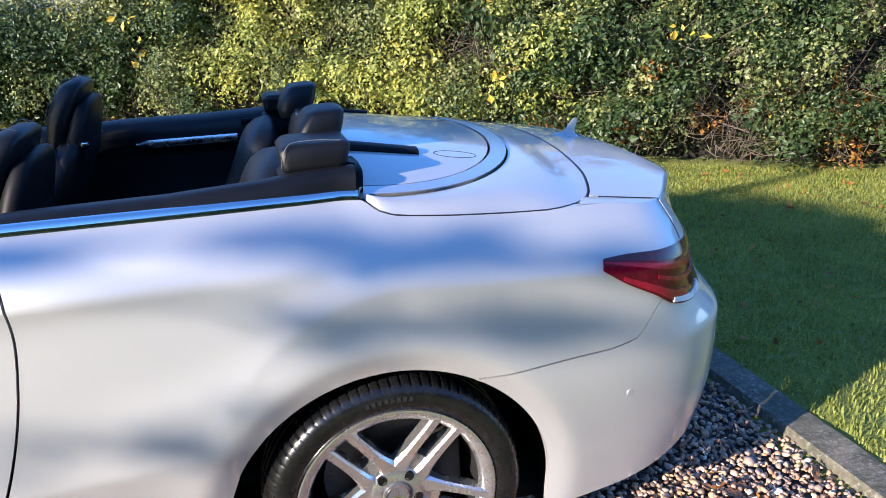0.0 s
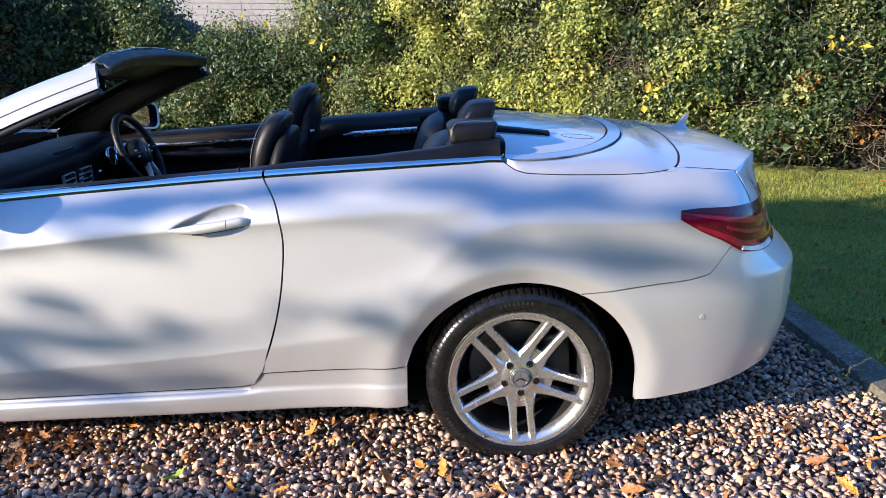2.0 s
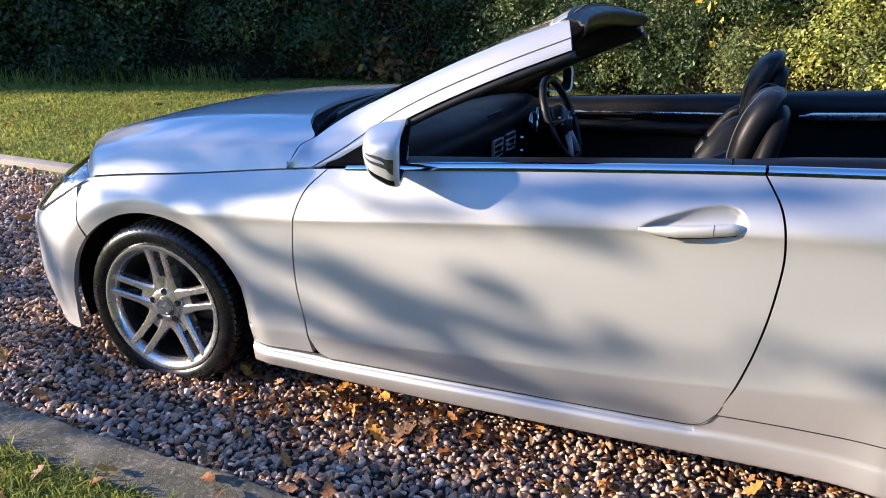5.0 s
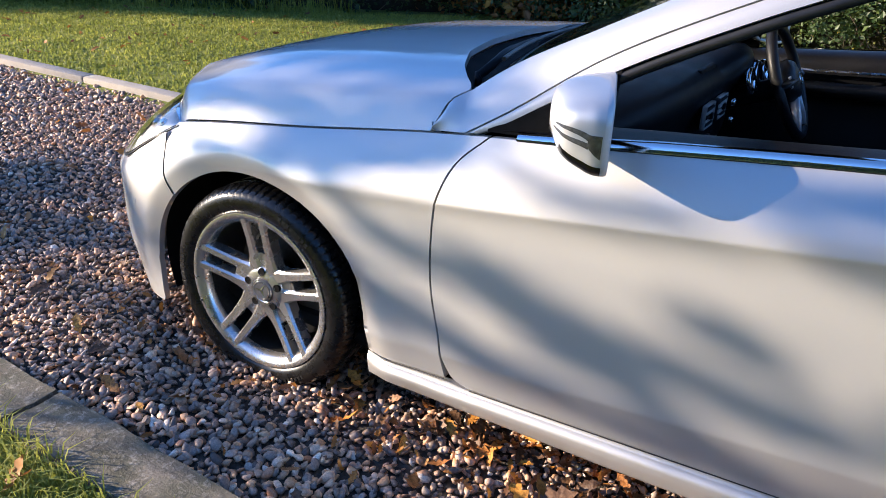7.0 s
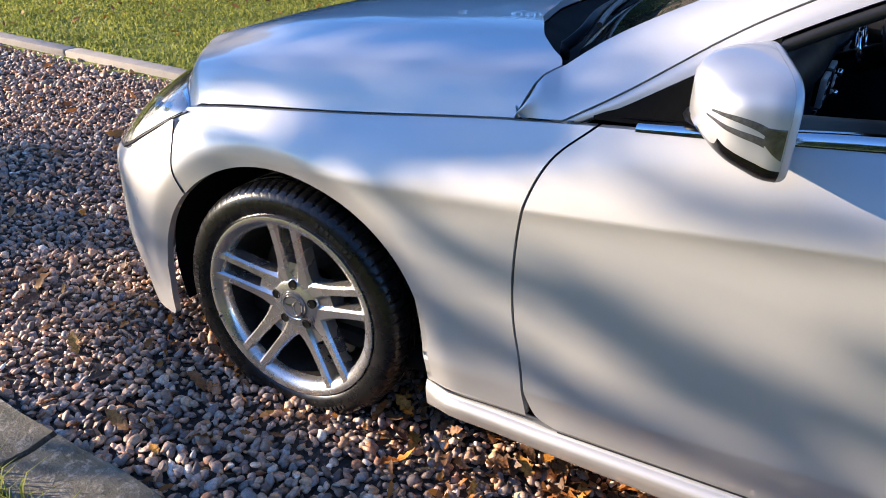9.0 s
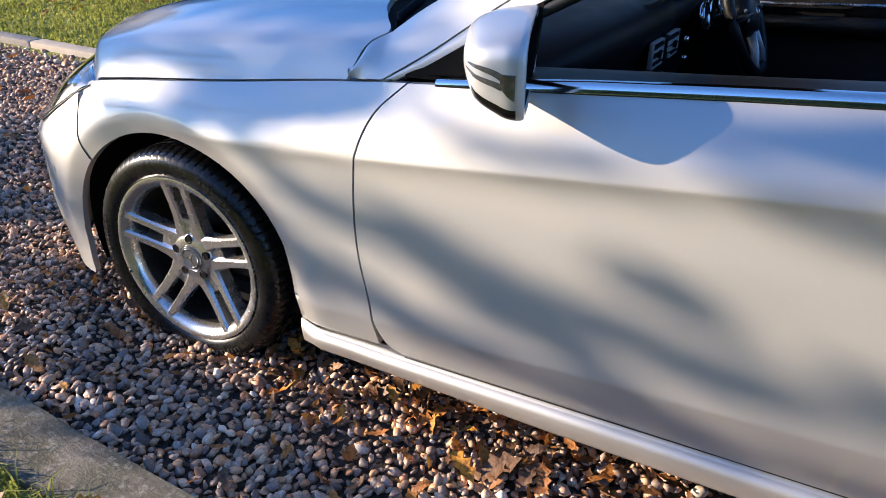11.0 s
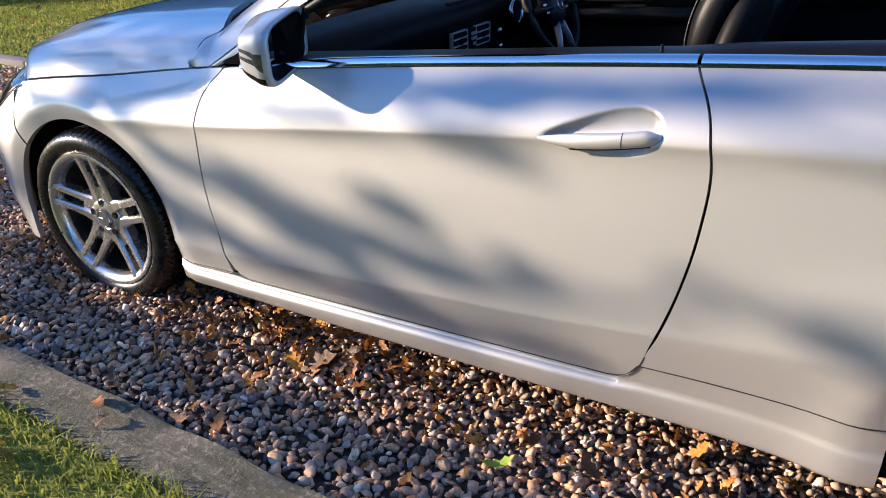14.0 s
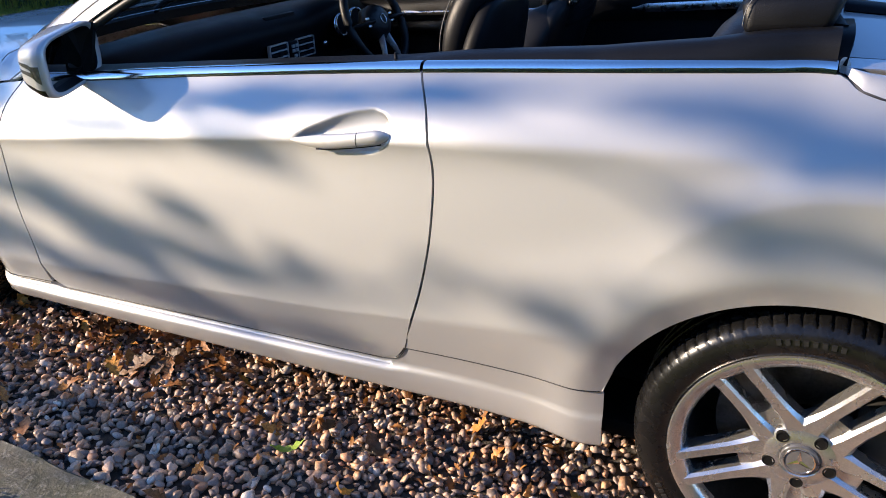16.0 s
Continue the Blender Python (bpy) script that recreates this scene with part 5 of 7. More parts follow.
for sg in (-1, 1):
    for k in range(3):
        mm = M @ Matrix.Translation((sg * 0.083, -0.031, -0.012 + 0.014 * k))
        bm = box_bm((0.022, 0.006, 0.009), (0, 0, 0), 0.002)
        bmesh.ops.transform(bm, matrix=mm, verts=bm.verts[:])
        part("button", bm, TRIM, steering)
v, f = tube([(-0.55, 0.37, 0.72), (-0.27, 0.37, 0.83)], 0.035, 16)
link("column", v, f, PLASTIC, car)

# ---- deck fittings ----
for sy in (-1, 1):
    t = np.linspace(0, 1, 16)[:, None]
    w = np.linspace(-1, 1, 9)[None]
    x = 1.315 + 0.205 * t + 0 * w
    yy = sy * (0.400 + 0.022 * t) + w * (0.034 - 0.006 * t)
    zz = deck_z(x, yy) + 0.007 + 0.012 * (1 - w ** 2) ** 0.5 * (1 - 0.3 * t)
    skin("roll_bar_flap", np.stack(np.broadcast_arrays(x, yy, zz), -1), PLASTIC, car, (0, 0, 1), 0.014, label="black flap over the roll-over bar")
for sy in (-1, 1):
    a = np.linspace(0, 2 * np.pi, 40, endpoint=False)
    xx, yy = 1.625 + 0.060 * np.cos(a), sy * 0.43 + 0.030 * np.sin(a)
    bar("cover_ring", np.stack([xx, yy, deck_z(xx, yy) + 0.0042], 1), 0.0009, SEAL, car, close=True, sides=5)
# roof aerial
fin = []
for k, (z, c, hl, hw) in enumerate(((0.0, 0.0, 0.054, 0.020), (0.006, 0.002, 0.050, 0.018), (0.011, 0.008, 0.034, 0.010), (0.015, 0.018, 0.021, 0.005), (0.034, 0.026, 0.016, 0.004), (0.056, 0.036, 0.011, 0.003), (0.064, 0.041, 0.006, 0.0015))):
    a = np.linspace(0, 2 * np.pi, 20, endpoint=False)
    fin.append(np.stack([2.145 + c + hl * np.cos(a), hw * np.sin(a), deck_z(2.15, 0.0) - 0.004 + z + 0 * a - 0.05 * (hl * np.cos(a))], 1))
fin = np.array(fin)
idx = np.arange(140).reshape(7, 20)
f = [tuple(q) for q in np.stack([idx[:-1], np.roll(idx[:-1], -1, 1), np.roll(idx[1:], -1, 1), idx[1:]], -1).reshape(-1, 4)] + [tuple(idx[-1])]
link("shark_fin_aerial", fin.reshape(-1, 3), f, PAINT, car, "silver shark-fin aerial", True, 60)


# ---- lamps ----
def lamp_grid(low, top, lift, rows=18, n=40):
    lo, hi = spline(low, n), spline(top, n)
    v = np.linspace(0, 1, rows)[None, :, None]
    q = lo[:, None] * (1 - v) + hi[:, None] * v
    p = side(q[..., 0], q[..., 1])
    e = 0.003
    nn = np.cross(side(q[..., 0] + e, q[..., 1]) - p, side(q[..., 0], q[..., 1] + e) - p)
    nn /= np.linalg.norm(nn, axis=2, keepdims=True)
    nn = np.where((nn[..., 1:2] > 0) & (p[..., 1:2] < -0.3), -nn, nn)
    return p + nn * lift


TL_LOW = [(1.870, 0.828), (1.925, 0.796), (2.03, 0.748), (2.10, 0.712), (2.18, 0.698), (2.32, 0.700), (2.55, 0.715), (2.72, 0.74)]
TL_TOP = [(1.874, 0.854), (1.925, 0.858), (2.03, 0.858), (2.12, 0.858), (2.20, 0.858), (2.32, 0.858), (2.55, 0.858), (2.72, 0.850)]


def between(f0, f1):
    lo, hi = np.array(TL_LOW), np.array(TL_TOP)
    return [tuple(a * (1 - f0) + b * f0) for a, b in zip(lo, hi)], [tuple(a * (1 - f1) + b * f1) for a, b in zip(lo, hi)]


for m in (False, True):
    tail = empty("tail_lamp", label="red wraparound tail lamp with a clear lower band")
    tail.parent = car
    skin("lens", lamp_grid(TL_LOW, TL_TOP, 0.004), RED_LENS, tail, (0.5, -1, 0), 0.012, m, "glossy dark red lens")
    lo, hi = between(0.80, 1.0)
    skin("upper_band", lamp_grid(lo, hi, 0.0055), DARK_RED, tail, (0.5, -1, 0), 0.004, m, "smoked upper lamp band")
    for f0, f1, a, b in ((0.62, 0.74, 0, 6), (0.40, 0.48, 2, 7), (0.06, 0.24, 1, 5)):
        lo, hi = between(f0, f1)
        skin("light_bar", lamp_grid(lo[a:b], hi[a:b], 0.0065), RED_CORE, tail, (0.5, -1, 0), 0.003, m, "bright red light bar")
    lo, hi = between(0.02, 0.11)
    skin("clear_band", lamp_grid(lo[3:6], hi[3:6], 0.0075), surf_bowl, tail, (0.5, -1, 0), 0.004, m, "clear lower lamp band")

hs = np.linspace(-1.692, -2.30, 40)
HL_LOW = side(hs, np.interp(hs, [-2.30, -2.14, -2.00, -1.93, -1.85, -1.76, -1.692], [0.546, 0.546, 0.556, 0.582, 0.625, 0.674, 0.704]))
hv = np.linspace(1.0, 0.66, 40)
HL_TOP = np.stack([np.interp(-hv, np.linspace(-1, 1, 91), EDGE[:, c]) for c in range(3)], 1) - (0.003, 0, 0.002)


def lamp_loft(f0, f1, lift, rows=14, a=0, b=40):
    k = np.linspace(f0, f1, rows)[None, :, None]
    g = HL_LOW[a:b, None] * (1 - k) + HL_TOP[a:b, None] * k
    out = np.array([-0.75, -0.6, 0.45]) / 1.06
    swell_ = np.sin(np.pi * np.clip(k, 0, 1)) * np.sin(np.pi * np.linspace(0.04, 0.96, 40))[a:b, None, None]
    return g + out * (lift + 0.020 * swell_)


for m in (False, True):
    head = empty("headlamp", label="clear headlamp with bright reflectors")
    head.parent = car
    skin("lamp_bowl", lamp_loft(0, 1, -0.014), surf_bowl, head, (-1, -0.5, 0.3), 0.0, m, "dark chrome lamp bowl")
    for k_, f_ in ((9, 0.45), (17, 0.5), (26, 0.5)):
        p = lamp_loft(f_, f_ + 0.01, -0.016, 2)[k_, 0]
        bm = bmesh.new()
        bmesh.ops.create_uvsphere(bm, u_segments=18, v_segments=10, radius=0.015, matrix=Matrix.Translation((p[0], p[1] * (-1 if m else 1), p[2])))
        part("reflector", bm, CHROME, head, sharp=80)
    skin("light_strip", lamp_loft(0.80, 0.90, -0.008, 4, 2, 34), CHROME, head, (-1, -0.5, 0), 0.004, m)
    skin("lamp_gasket", np.concatenate([lamp_loft(-0.03, 0.015, 0.0005, 3)], 1), SEAL, head, (-1, -0.5, 0), 0.004, m)
    g = pane("lens", lamp_loft(0, 1, 0.002) * (1, -1 if m else 1, 1), LENS, head, 0.003, "clear lamp lens")
    g.visible_shadow = False

# ---- door mirrors ----
INDICATOR = surface("smoked_indicator", (0.05, 0.05, 0.052), (0.16, 0.16, 0.165), 0.12, 0.3, 90, 300, 0.3, 0.001, 0.05)
M_AT, M_WIDE, M_DEEP, M_HIGH, M_YAW, M_SKEW = np.array([-0.403, -0.872, 0.937]), 0.24, 0.095, 0.145, radians(32.8), -0.114
M_OUT, M_REAR = np.array([math.sin(M_YAW), -math.cos(M_YAW), 0]), np.array([math.cos(M_YAW), math.sin(M_YAW), 0])
mirror_k = curve((-1.0, 0.50), (-0.97, 0.58), (-0.9, 0.67), (-0.75, 0.79), (-0.55, 0.885), (-0.35, 0.95), (-0.15, 0.985), (0.0, 1.0), (0.2, 0.99))


def mirror_shell(deep, angle, grow=0.0):
    """Points of the housing: depth 0 (rim) to -1 (tip), angle round it from the outer side upwards."""
    deep, angle = np.broadcast_arrays(np.asarray(deep, float), np.radians(np.asarray(angle, float)))
    c, s = np.cos(angle), np.sin(angle)
    c, s = np.sign(c) * np.abs(c) ** (2 / 4.6), np.sign(s) * np.abs(s) ** (2 / 4.6)
    k = mirror_k(deep) + grow
    p = M_AT + (M_OUT * (k * c * M_WIDE / 2)[..., None]) + M_REAR * (deep * M_DEEP)[..., None]
    p[..., 2] += k * s * M_HIGH / 2 + M_SKEW * k * c * M_WIDE / 2
    p -= M_REAR * (0.235 * k * c * M_WIDE / 2 * ease(-0.75, 0.0, deep))[..., None]
    return p


def mirror_path(e, angle, grow=0.0):
    """The housing from its rim (e = 0) over the front edge (1) on to the middle of its front (1.5)."""
    e = np.asarray(e, float)
    past = np.clip(e - 1, 0, 0.5)
    return mirror_shell(-np.minimum(e, 1) - 0.10 * np.sin(past * math.pi), angle, grow - past * 0.985)


for m in (False, True):
    sg = -1 if m else 1
    mir = empty("door_mirror", label="silver door mirror with a clear indicator strip")
    mir.parent = car
    mir.location.z = 0.04 if m else 0.0
    dd = np.array([0.0, 0.08, 0.2, 0.4, 0.55, 0.65, 0.75, 0.83, 0.9, 0.94, 0.97, 1.0, 1.03, 1.08, 1.15, 1.25, 1.35, 1.45, 1.5])[:, None]
    skin("mirror_cap", mirror_path(dd, np.linspace(-15, 262, 90)[None]), PAINT, mir, (-1, -1, 0), 0.003, m, "silver mirror cap")
    skin("mirror_cap", mirror_path(dd[11:], np.linspace(-98, -15, 30)[None]), PAINT, mir, (-1, -1, -1), 0, m)
    skin("mirror_base", mirror_path(dd[:12], np.linspace(-98, -15, 30)[None]), GLOSS_BLACK, mir, (-1, -1, -1), 0.003, m, "black lower mirror shell")
    ring = np.linspace(0, 360, 73)[None]
    rimg = np.concatenate([mirror_shell(np.array([[dp]]), ring, gr) for dp, gr in ((0.0, 0.004), (0.08, 0.002), (0.13, -0.02), (0.14, -0.07), (0.10, -0.14))])
    skin("mirror_rim", rimg, PAINT, mir, (0.8, 0.5, 0), 0, m, "silver frame round the mirror glass")
    well = np.concatenate([mirror_shell(np.array([[dp]]), ring, gr) for dp, gr in ((0.10, -0.14), (-0.05, -0.16), (-0.26, -0.17))])
    skin("mirror_well", well, PLASTIC, mir, (0.8, 0.5, 0), 0, m)
    gl = mirror_shell(-0.24, np.linspace(0, 352.5, 48), -0.18) * (1, sg, 1)
    link("mirror_glass", gl, [tuple(range(48))], MIRROR, mir, "dark reflecting mirror glass")
    # indicator: a clear wedge that runs out into two thin arms
    q = np.linspace(0, 1, 24)[:, None]
    w = np.linspace(0, 1, 6)[None]
    for a0, a1, b0, b1, d1, name, mat, up_, lab in ((-0.34, 0.24, -0.10, 0.24, -0.50, "indicator", LENS, 0.018, "clear indicator strip"), (-0.34, 0.24, -0.10, 0.24, -0.50, "indicator_bed", INDICATOR, 0.008, ""), (0.06, 0.24, 0.40, 0.52, -1.20, "indicator_arm", INDICATOR, 0.014, ""), (-0.16, 0.0, -0.02, 0.12, -1.30, "indicator_arm", INDICATOR, 0.014, "")):
        d0 = -0.48 if name == "indicator_arm" else -0.03
        hgt = (a0 * (1 - q) + b0 * q) * (1 - w) + (a1 * (1 - q) + b1 * q) * w
        ang = np.degrees(np.arcsin(np.sign(hgt) * np.abs(hgt) ** 2.3))
        skin(name, mirror_path(-(d0 + (d1 - d0) * q + 0 * w), ang, up_), mat, mir, (-1, -1, 0), 0.002, m, lab)
    v_, f_ = tube(np.array([(-0.50, -0.775, 0.885), (-0.49, -0.83, 0.900), (-0.47, -0.87, 0.915)]) * (1, sg, 1), 0.03, 12, squash=(1.4, 0.7))
    link("mirror_foot", v_, f_, PLASTIC, mir)
    # black triangle at the foot of the pillar
    tri = np.array([[(-0.68, -0.822, 0.860), (-0.64, -0.822, 0.862), (-0.58, -0.818, 0.866), (-0.42, -0.808, 0.876)], [(-0.68, -0.822, 0.866), (-0.63, -0.811, 0.891), (-0.56, -0.797, 0.932), (-0.42, -0.762, 1.018)]])
    skin("mirror_triangle", tri * (1, sg, 1), DARK, car, (0, -1 * sg, 0.2), 0.01, False, "black triangle at the pillar's foot")

# ---- door handles ----
for m in (False, True):
    sg = -1 if m else 1
    h = np.linspace(0, 1, 44)
    xx = 0.276 + 0.247 * h
    zz = 0.8055 + 0.033 * h - 0.004 * np.sin(np.pi * h)
    p = side(xx, zz, False)
    p[:, 1] -= -0.004 + 0.015 * np.sin(np.pi * np.clip(h * 0.93 + 0.05, 0, 1)) ** 0.7
    r = 0.0172 * np.clip(np.minimum((h + 0.012) * 2.6, (1.012 - h) * 9), 0.08, 1) ** 0.55
    v_, f_ = tube(p * (1, sg, 1), r, 20, squash=(0.66, 0.94))
    link("door_handle", v_, f_, PAINT, doors[1 if m else 0], "silver bow door handle")
    p2 = p + np.stack([0 * h, -0.0035 + 0 * h, -0.0150 + 0 * h], 1)
    v_, f_ = tube((p2 * (1, sg, 1))[13:41], 0.0022, 8)
    link("handle_strip", v_, f_, GLOSS_BLACK, doors[1 if m else 0], "dark gap strip under the handle")
    a_ = np.radians(np.linspace(-78, 78, 13))
    arc_ = np.stack([p[31, 0] + 0 * a_, p[31, 1] - 0.0172 * 0.665 * np.cos(a_), p[31, 2] + 0.0172 * 0.945 * np.sin(a_)], 1)
    v_, f_ = tube(arc_ * (1, sg, 1), 0.0007, 6)
    link("handle_joint", v_, f_, SEAL, doors[1 if m else 0])

# ---- parking sensors, jacking cover, wipers ----
for s0, z0 in ((1.967, 0.502), (2.45, 0.50), (-1.912, 0.426), (-2.35, 0.43)):
    for m in (False, True):
        p = side(np.array([s0]), np.array([z0]))[0]
        e = side(np.array([s0 + 0.01, s0 - 0.01]), np.array([z0, z0]))
        d = Vector(e[0] - e[1]).normalized()
        nrm = Vector((d.y, -d.x, 0))
        v, f = spin([(0.0, -0.0015), (0.008, -0.0015), (0.0085, 0.0), (0.0088, -0.0006), (0.0108, -0.0006), (0.011, 0.003)], 24)
        rot = nrm.to_track_quat("-Y", "Z").to_matrix().to_4x4()
        mm = Matrix.Translation(p) @ rot
        vv = np.array([mm @ Vector(q) for q in v]) * (1, -1 if m else 1, 1)
        link("parking_sensor", vv, f, PAINT, car, "silver round parking sensor", True, 30)
for m in (False, True):
    bar("jack_cover", np.array([(-0.69, -0.874, 0.166), (-0.60, -0.874, 0.166), (-0.60, -0.868, 0.152)]) * (1, -1 if m else 1, 1), 0.0012, SEAL, car, sides=5)
for c0, c1 in ((2, 14), (13, 26)):
    line = SCREEN[2, c0:c1 + 1]
    ends = [SCREEN[0, c0] + (-0.035, 0.0, -0.005), SCREEN[0, c0] + (-0.02, 0.02, 0.012)]
    pts = spline([*ends, *(SCREEN[1, c0 + 2:c1 - 2:3] + (-0.016, 0, 0.020))], 24)
    bar("wiper_arm", pts, np.linspace(0.012, 0.006, 24), PLASTIC, car, "black wiper arm")
    bar("wiper_blade", line + (-0.010, 0, 0.014), 0.006, SEAL, car, "black wiper blade")
    v_, f_ = tube([SCREEN[0, c0] + (-0.035, 0, -0.03), SCREEN[0, c0] + (-0.035, 0, 0.004)], 0.010, 14)
    link("wiper_pivot", v_, f_, PLASTIC, car)

# ---- many small pieces in one mesh ----
rng = np.random.default_rng(7)


def mass(name, verts, faces, material, parent=None, smooth=False, label="", **tags):
    """One mesh from arrays: verts (n, 3), faces (m, 3) or (m, 4)."""
    me = bpy.data.meshes.new(name)
    k = faces.shape[1]
    me.vertices.add(len(verts))
    me.vertices.foreach_set("co", np.ascontiguousarray(verts, np.float32).ravel())
    me.loops.add(faces.size)
    me.loops.foreach_set("vertex_index", np.ascontiguousarray(faces, np.int32).ravel())
    me.polygons.add(len(faces))
    me.polygons.foreach_set("loop_start", np.arange(0, faces.size, k, dtype=np.int32))
    me.polygons.foreach_set("use_smooth", np.full(len(faces), smooth))
    me.materials.append(material)
    me.update(calc_edges=True)
    me.validate()
    ob = new(name, me)
    if parent is not None:
        ob.parent = parent
    return tagged(ob, label=label, **tags)


def unit(v):
    return v / (np.linalg.norm(v, axis=-1, keepdims=True) + 1e-9)


def leaves(centres, normals, size, long=1.7, fold=0.25):
    """Small pointed leaves: four points each, folded along the middle."""
    n = len(centres)
    nrm = unit(normals)
    d = unit(np.cross(nrm, rng.normal(size=(n, 3))))
    w = np.cross(nrm, d)
    s = np.broadcast_to(size, (n,))[:, None]
    a, b = centres - d * s * long * 0.5, centres + d * s * long * 0.5
    l, r = centres + w * s * 0.5 + nrm * s * fold * 0.5 - d * s * 0.1, centres - w * s * 0.5 + nrm * s * fold * 0.5 - d * s * 0.1
    v = np.stack([a, l, b, r], 1).reshape(-1, 3)
    i = np.arange(n)[:, None] * 4
    f = np.concatenate([i + (0, 1, 2), i + (0, 2, 3)])
    return v, f


# ---- hedge ----
HEDGE = spline([(12, 1.6), (9, 2.7), (7, 3.35), (5, 3.95), (3.2, 4.9), (1.0, 6.0), (-1.2, 6.9), (-3.2, 7.4), (-4.6, 7.2), (-6.0, 6.5), (-7.6, 5.7), (-9.4, 4.7), (-12, 3.0), (-16, 0.5), (-22, -4)], 400)
ht = np.gradient(HEDGE, axis=0)
HEDGE_BACK = unit(np.stack([-ht[:, 1], ht[:, 0]], 1))
HEDGE_BACK = np.where(HEDGE_BACK[:, 1:] > 0, HEDGE_BACK, -HEDGE_BACK)


def hedge_top(x):
    return 2.75 - 1.30 * np.exp(-((x + 2.0) / 1.60) ** 4) + 0.22 * np.sin(x * 1.7) + 0.15 * np.sin(x * 4.1 + 1) + 0.5 * ease(-3, -6, x)


# plain sheet behind the leaves, coloured as the shade between them
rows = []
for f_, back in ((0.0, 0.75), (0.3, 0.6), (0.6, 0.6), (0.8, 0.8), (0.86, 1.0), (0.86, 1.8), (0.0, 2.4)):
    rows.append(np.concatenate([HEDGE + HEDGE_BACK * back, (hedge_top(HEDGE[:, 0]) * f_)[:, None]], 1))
tagged(skin("hedge_shade_sheet", np.stack(rows, 1), HEDGE_SHADE, None, (0, -1, 0), 0), "near-black sheet behind the leaves, for the deep shade inside the hedge", "hedge", kind="structure")


def hedge_sprays(x0, x1, zlo, zhi, count, per, size, material, parent, spread=0.13, depth=0.45, label="leaves"):
    """Clumps of leaves on the hedge's face between two places along it."""
    ok = np.where((HEDGE[:, 0] > x0) & (HEDGE[:, 0] < x1))[0]
    pick = rng.choice(ok, count)
    top = hedge_top(HEDGE[pick, 0]) * zhi
    z = zlo + (top - zlo) * rng.random(count) ** 0.9
    lump = np.array([noise.noise(Vector((HEDGE[p, 0] * 0.9, zz * 1.1, HEDGE[p, 1] * 0.9))) for p, zz in zip(pick, z)])
    lump = lump + 0.45 * np.array([noise.noise(Vector((HEDGE[p, 0] * 2.7, zz * 2.7, 5.0))) for p, zz in zip(pick, z)])
    back = 0.34 - 0.95 * lump + depth * rng.random(count) ** 2 + 0.12 * (z / 2.7) + 0.25 * np.exp(-((z - 0.0) / 0.25) ** 2)
    c = np.concatenate([HEDGE[pick] + HEDGE_BACK[pick] * back[:, None] + rng.normal(size=(count, 2)) * 0.05, z[:, None]], 1)
    face = np.concatenate([-HEDGE_BACK[pick], np.full((count, 1), 0.55)], 1)
    cc = np.repeat(c, per, 0) + rng.normal(size=(count * per, 3)) * spread * (0.5 + rng.random((count * per, 1)))
    nn = np.repeat(face, per, 0) + rng.normal(size=(count * per, 3)) * 0.75
    cc[:, 2] = np.maximum(cc[:, 2], 0.06)
    v, f = leaves(cc, nn, size * np.exp(rng.normal(size=len(cc)) * 0.35))
    return mass("leaves", v, f, material, parent, False, label, kind="stuff")


def twigs(x0, x1, count, parent, zmax=1.0, length=0.7, out=0.1):
    ok = np.where((HEDGE[:, 0] > x0) & (HEDGE[:, 0] < x1))[0]
    V, F, k = [], [], 0
    for _ in range(count):
        p = rng.choice(ok)
        z = 0.05 + rng.random() * hedge_top(HEDGE[p, 0]) * zmax
        a = np.array([*(HEDGE[p] + HEDGE_BACK[p] * (0.35 + 0.3 * rng.random())), z])
        d = np.array([*(-HEDGE_BACK[p] * 0.4), 0.5]) + rng.normal(size=3) * 0.6
        d = d / np.linalg.norm(d) * length * (0.4 + rng.random())
        bend = rng.normal(size=3) * 0.08
        path = [a, a + d * 0.35 + bend, a + d * 0.7 + bend * 1.2, a + d]
        v, f = tube(path, [0.0055, 0.0045, 0.003, 0.0015], 4, caps=False)
        V.append(v), F.append(np.array(f) + k)
        k += len(v)
    mass("twig_mass", np.concatenate(V), np.concatenate(F), BARK, parent, True, "", kind="stuff")


def bushes(x0, x1, zlo, zhi, count, radius, dens, size, material, parent, back=(0.25, 0.65), label="leaves"):
    """Rounded sprays of leaves on the hedge's face, lit above and dark between."""
    ok = np.where((HEDGE[:, 0] > x0) & (HEDGE[:, 0] < x1))[0]
    pick = rng.choice(ok, count)
    top = hedge_top(HEDGE[pick, 0]) * zhi
    r = radius[0] + (radius[1] - radius[0]) * rng.random(count) ** 1.6
    z = zlo + (top - zlo) * rng.random(count)
    c = np.concatenate([HEDGE[pick] + HEDGE_BACK[pick] * (back[0] + (back[1] - back[0]) * rng.random(count))[:, None], z[:, None]], 1)
    n = np.maximum((dens * r * r).astype(int), 20)
    own = np.repeat(np.arange(count), n)
    d = unit(rng.normal(size=(len(own), 3)) + np.concatenate([-HEDGE_BACK[pick] * 0.8, np.full((count, 1), 0.45)], 1)[own])
    shape = (0.75 + 0.5 * rng.random((count, 3)))[own]
    p = c[own] + d * shape * (r[own] * (0.45 + 0.65 * rng.random(len(own)) ** 0.6))[:, None]
    keep = p[:, 2] > 0.05
    p, d = p[keep], d[keep]
    nn = d + rng.normal(size=p.shape) * 0.6 + (0, 0, 0.35)
    v, f = leaves(p, nn, size * np.exp(rng.normal(size=len(p)) * 0.33))
    return mass("leaves", v, f, material, parent, False, label, kind="stuff")


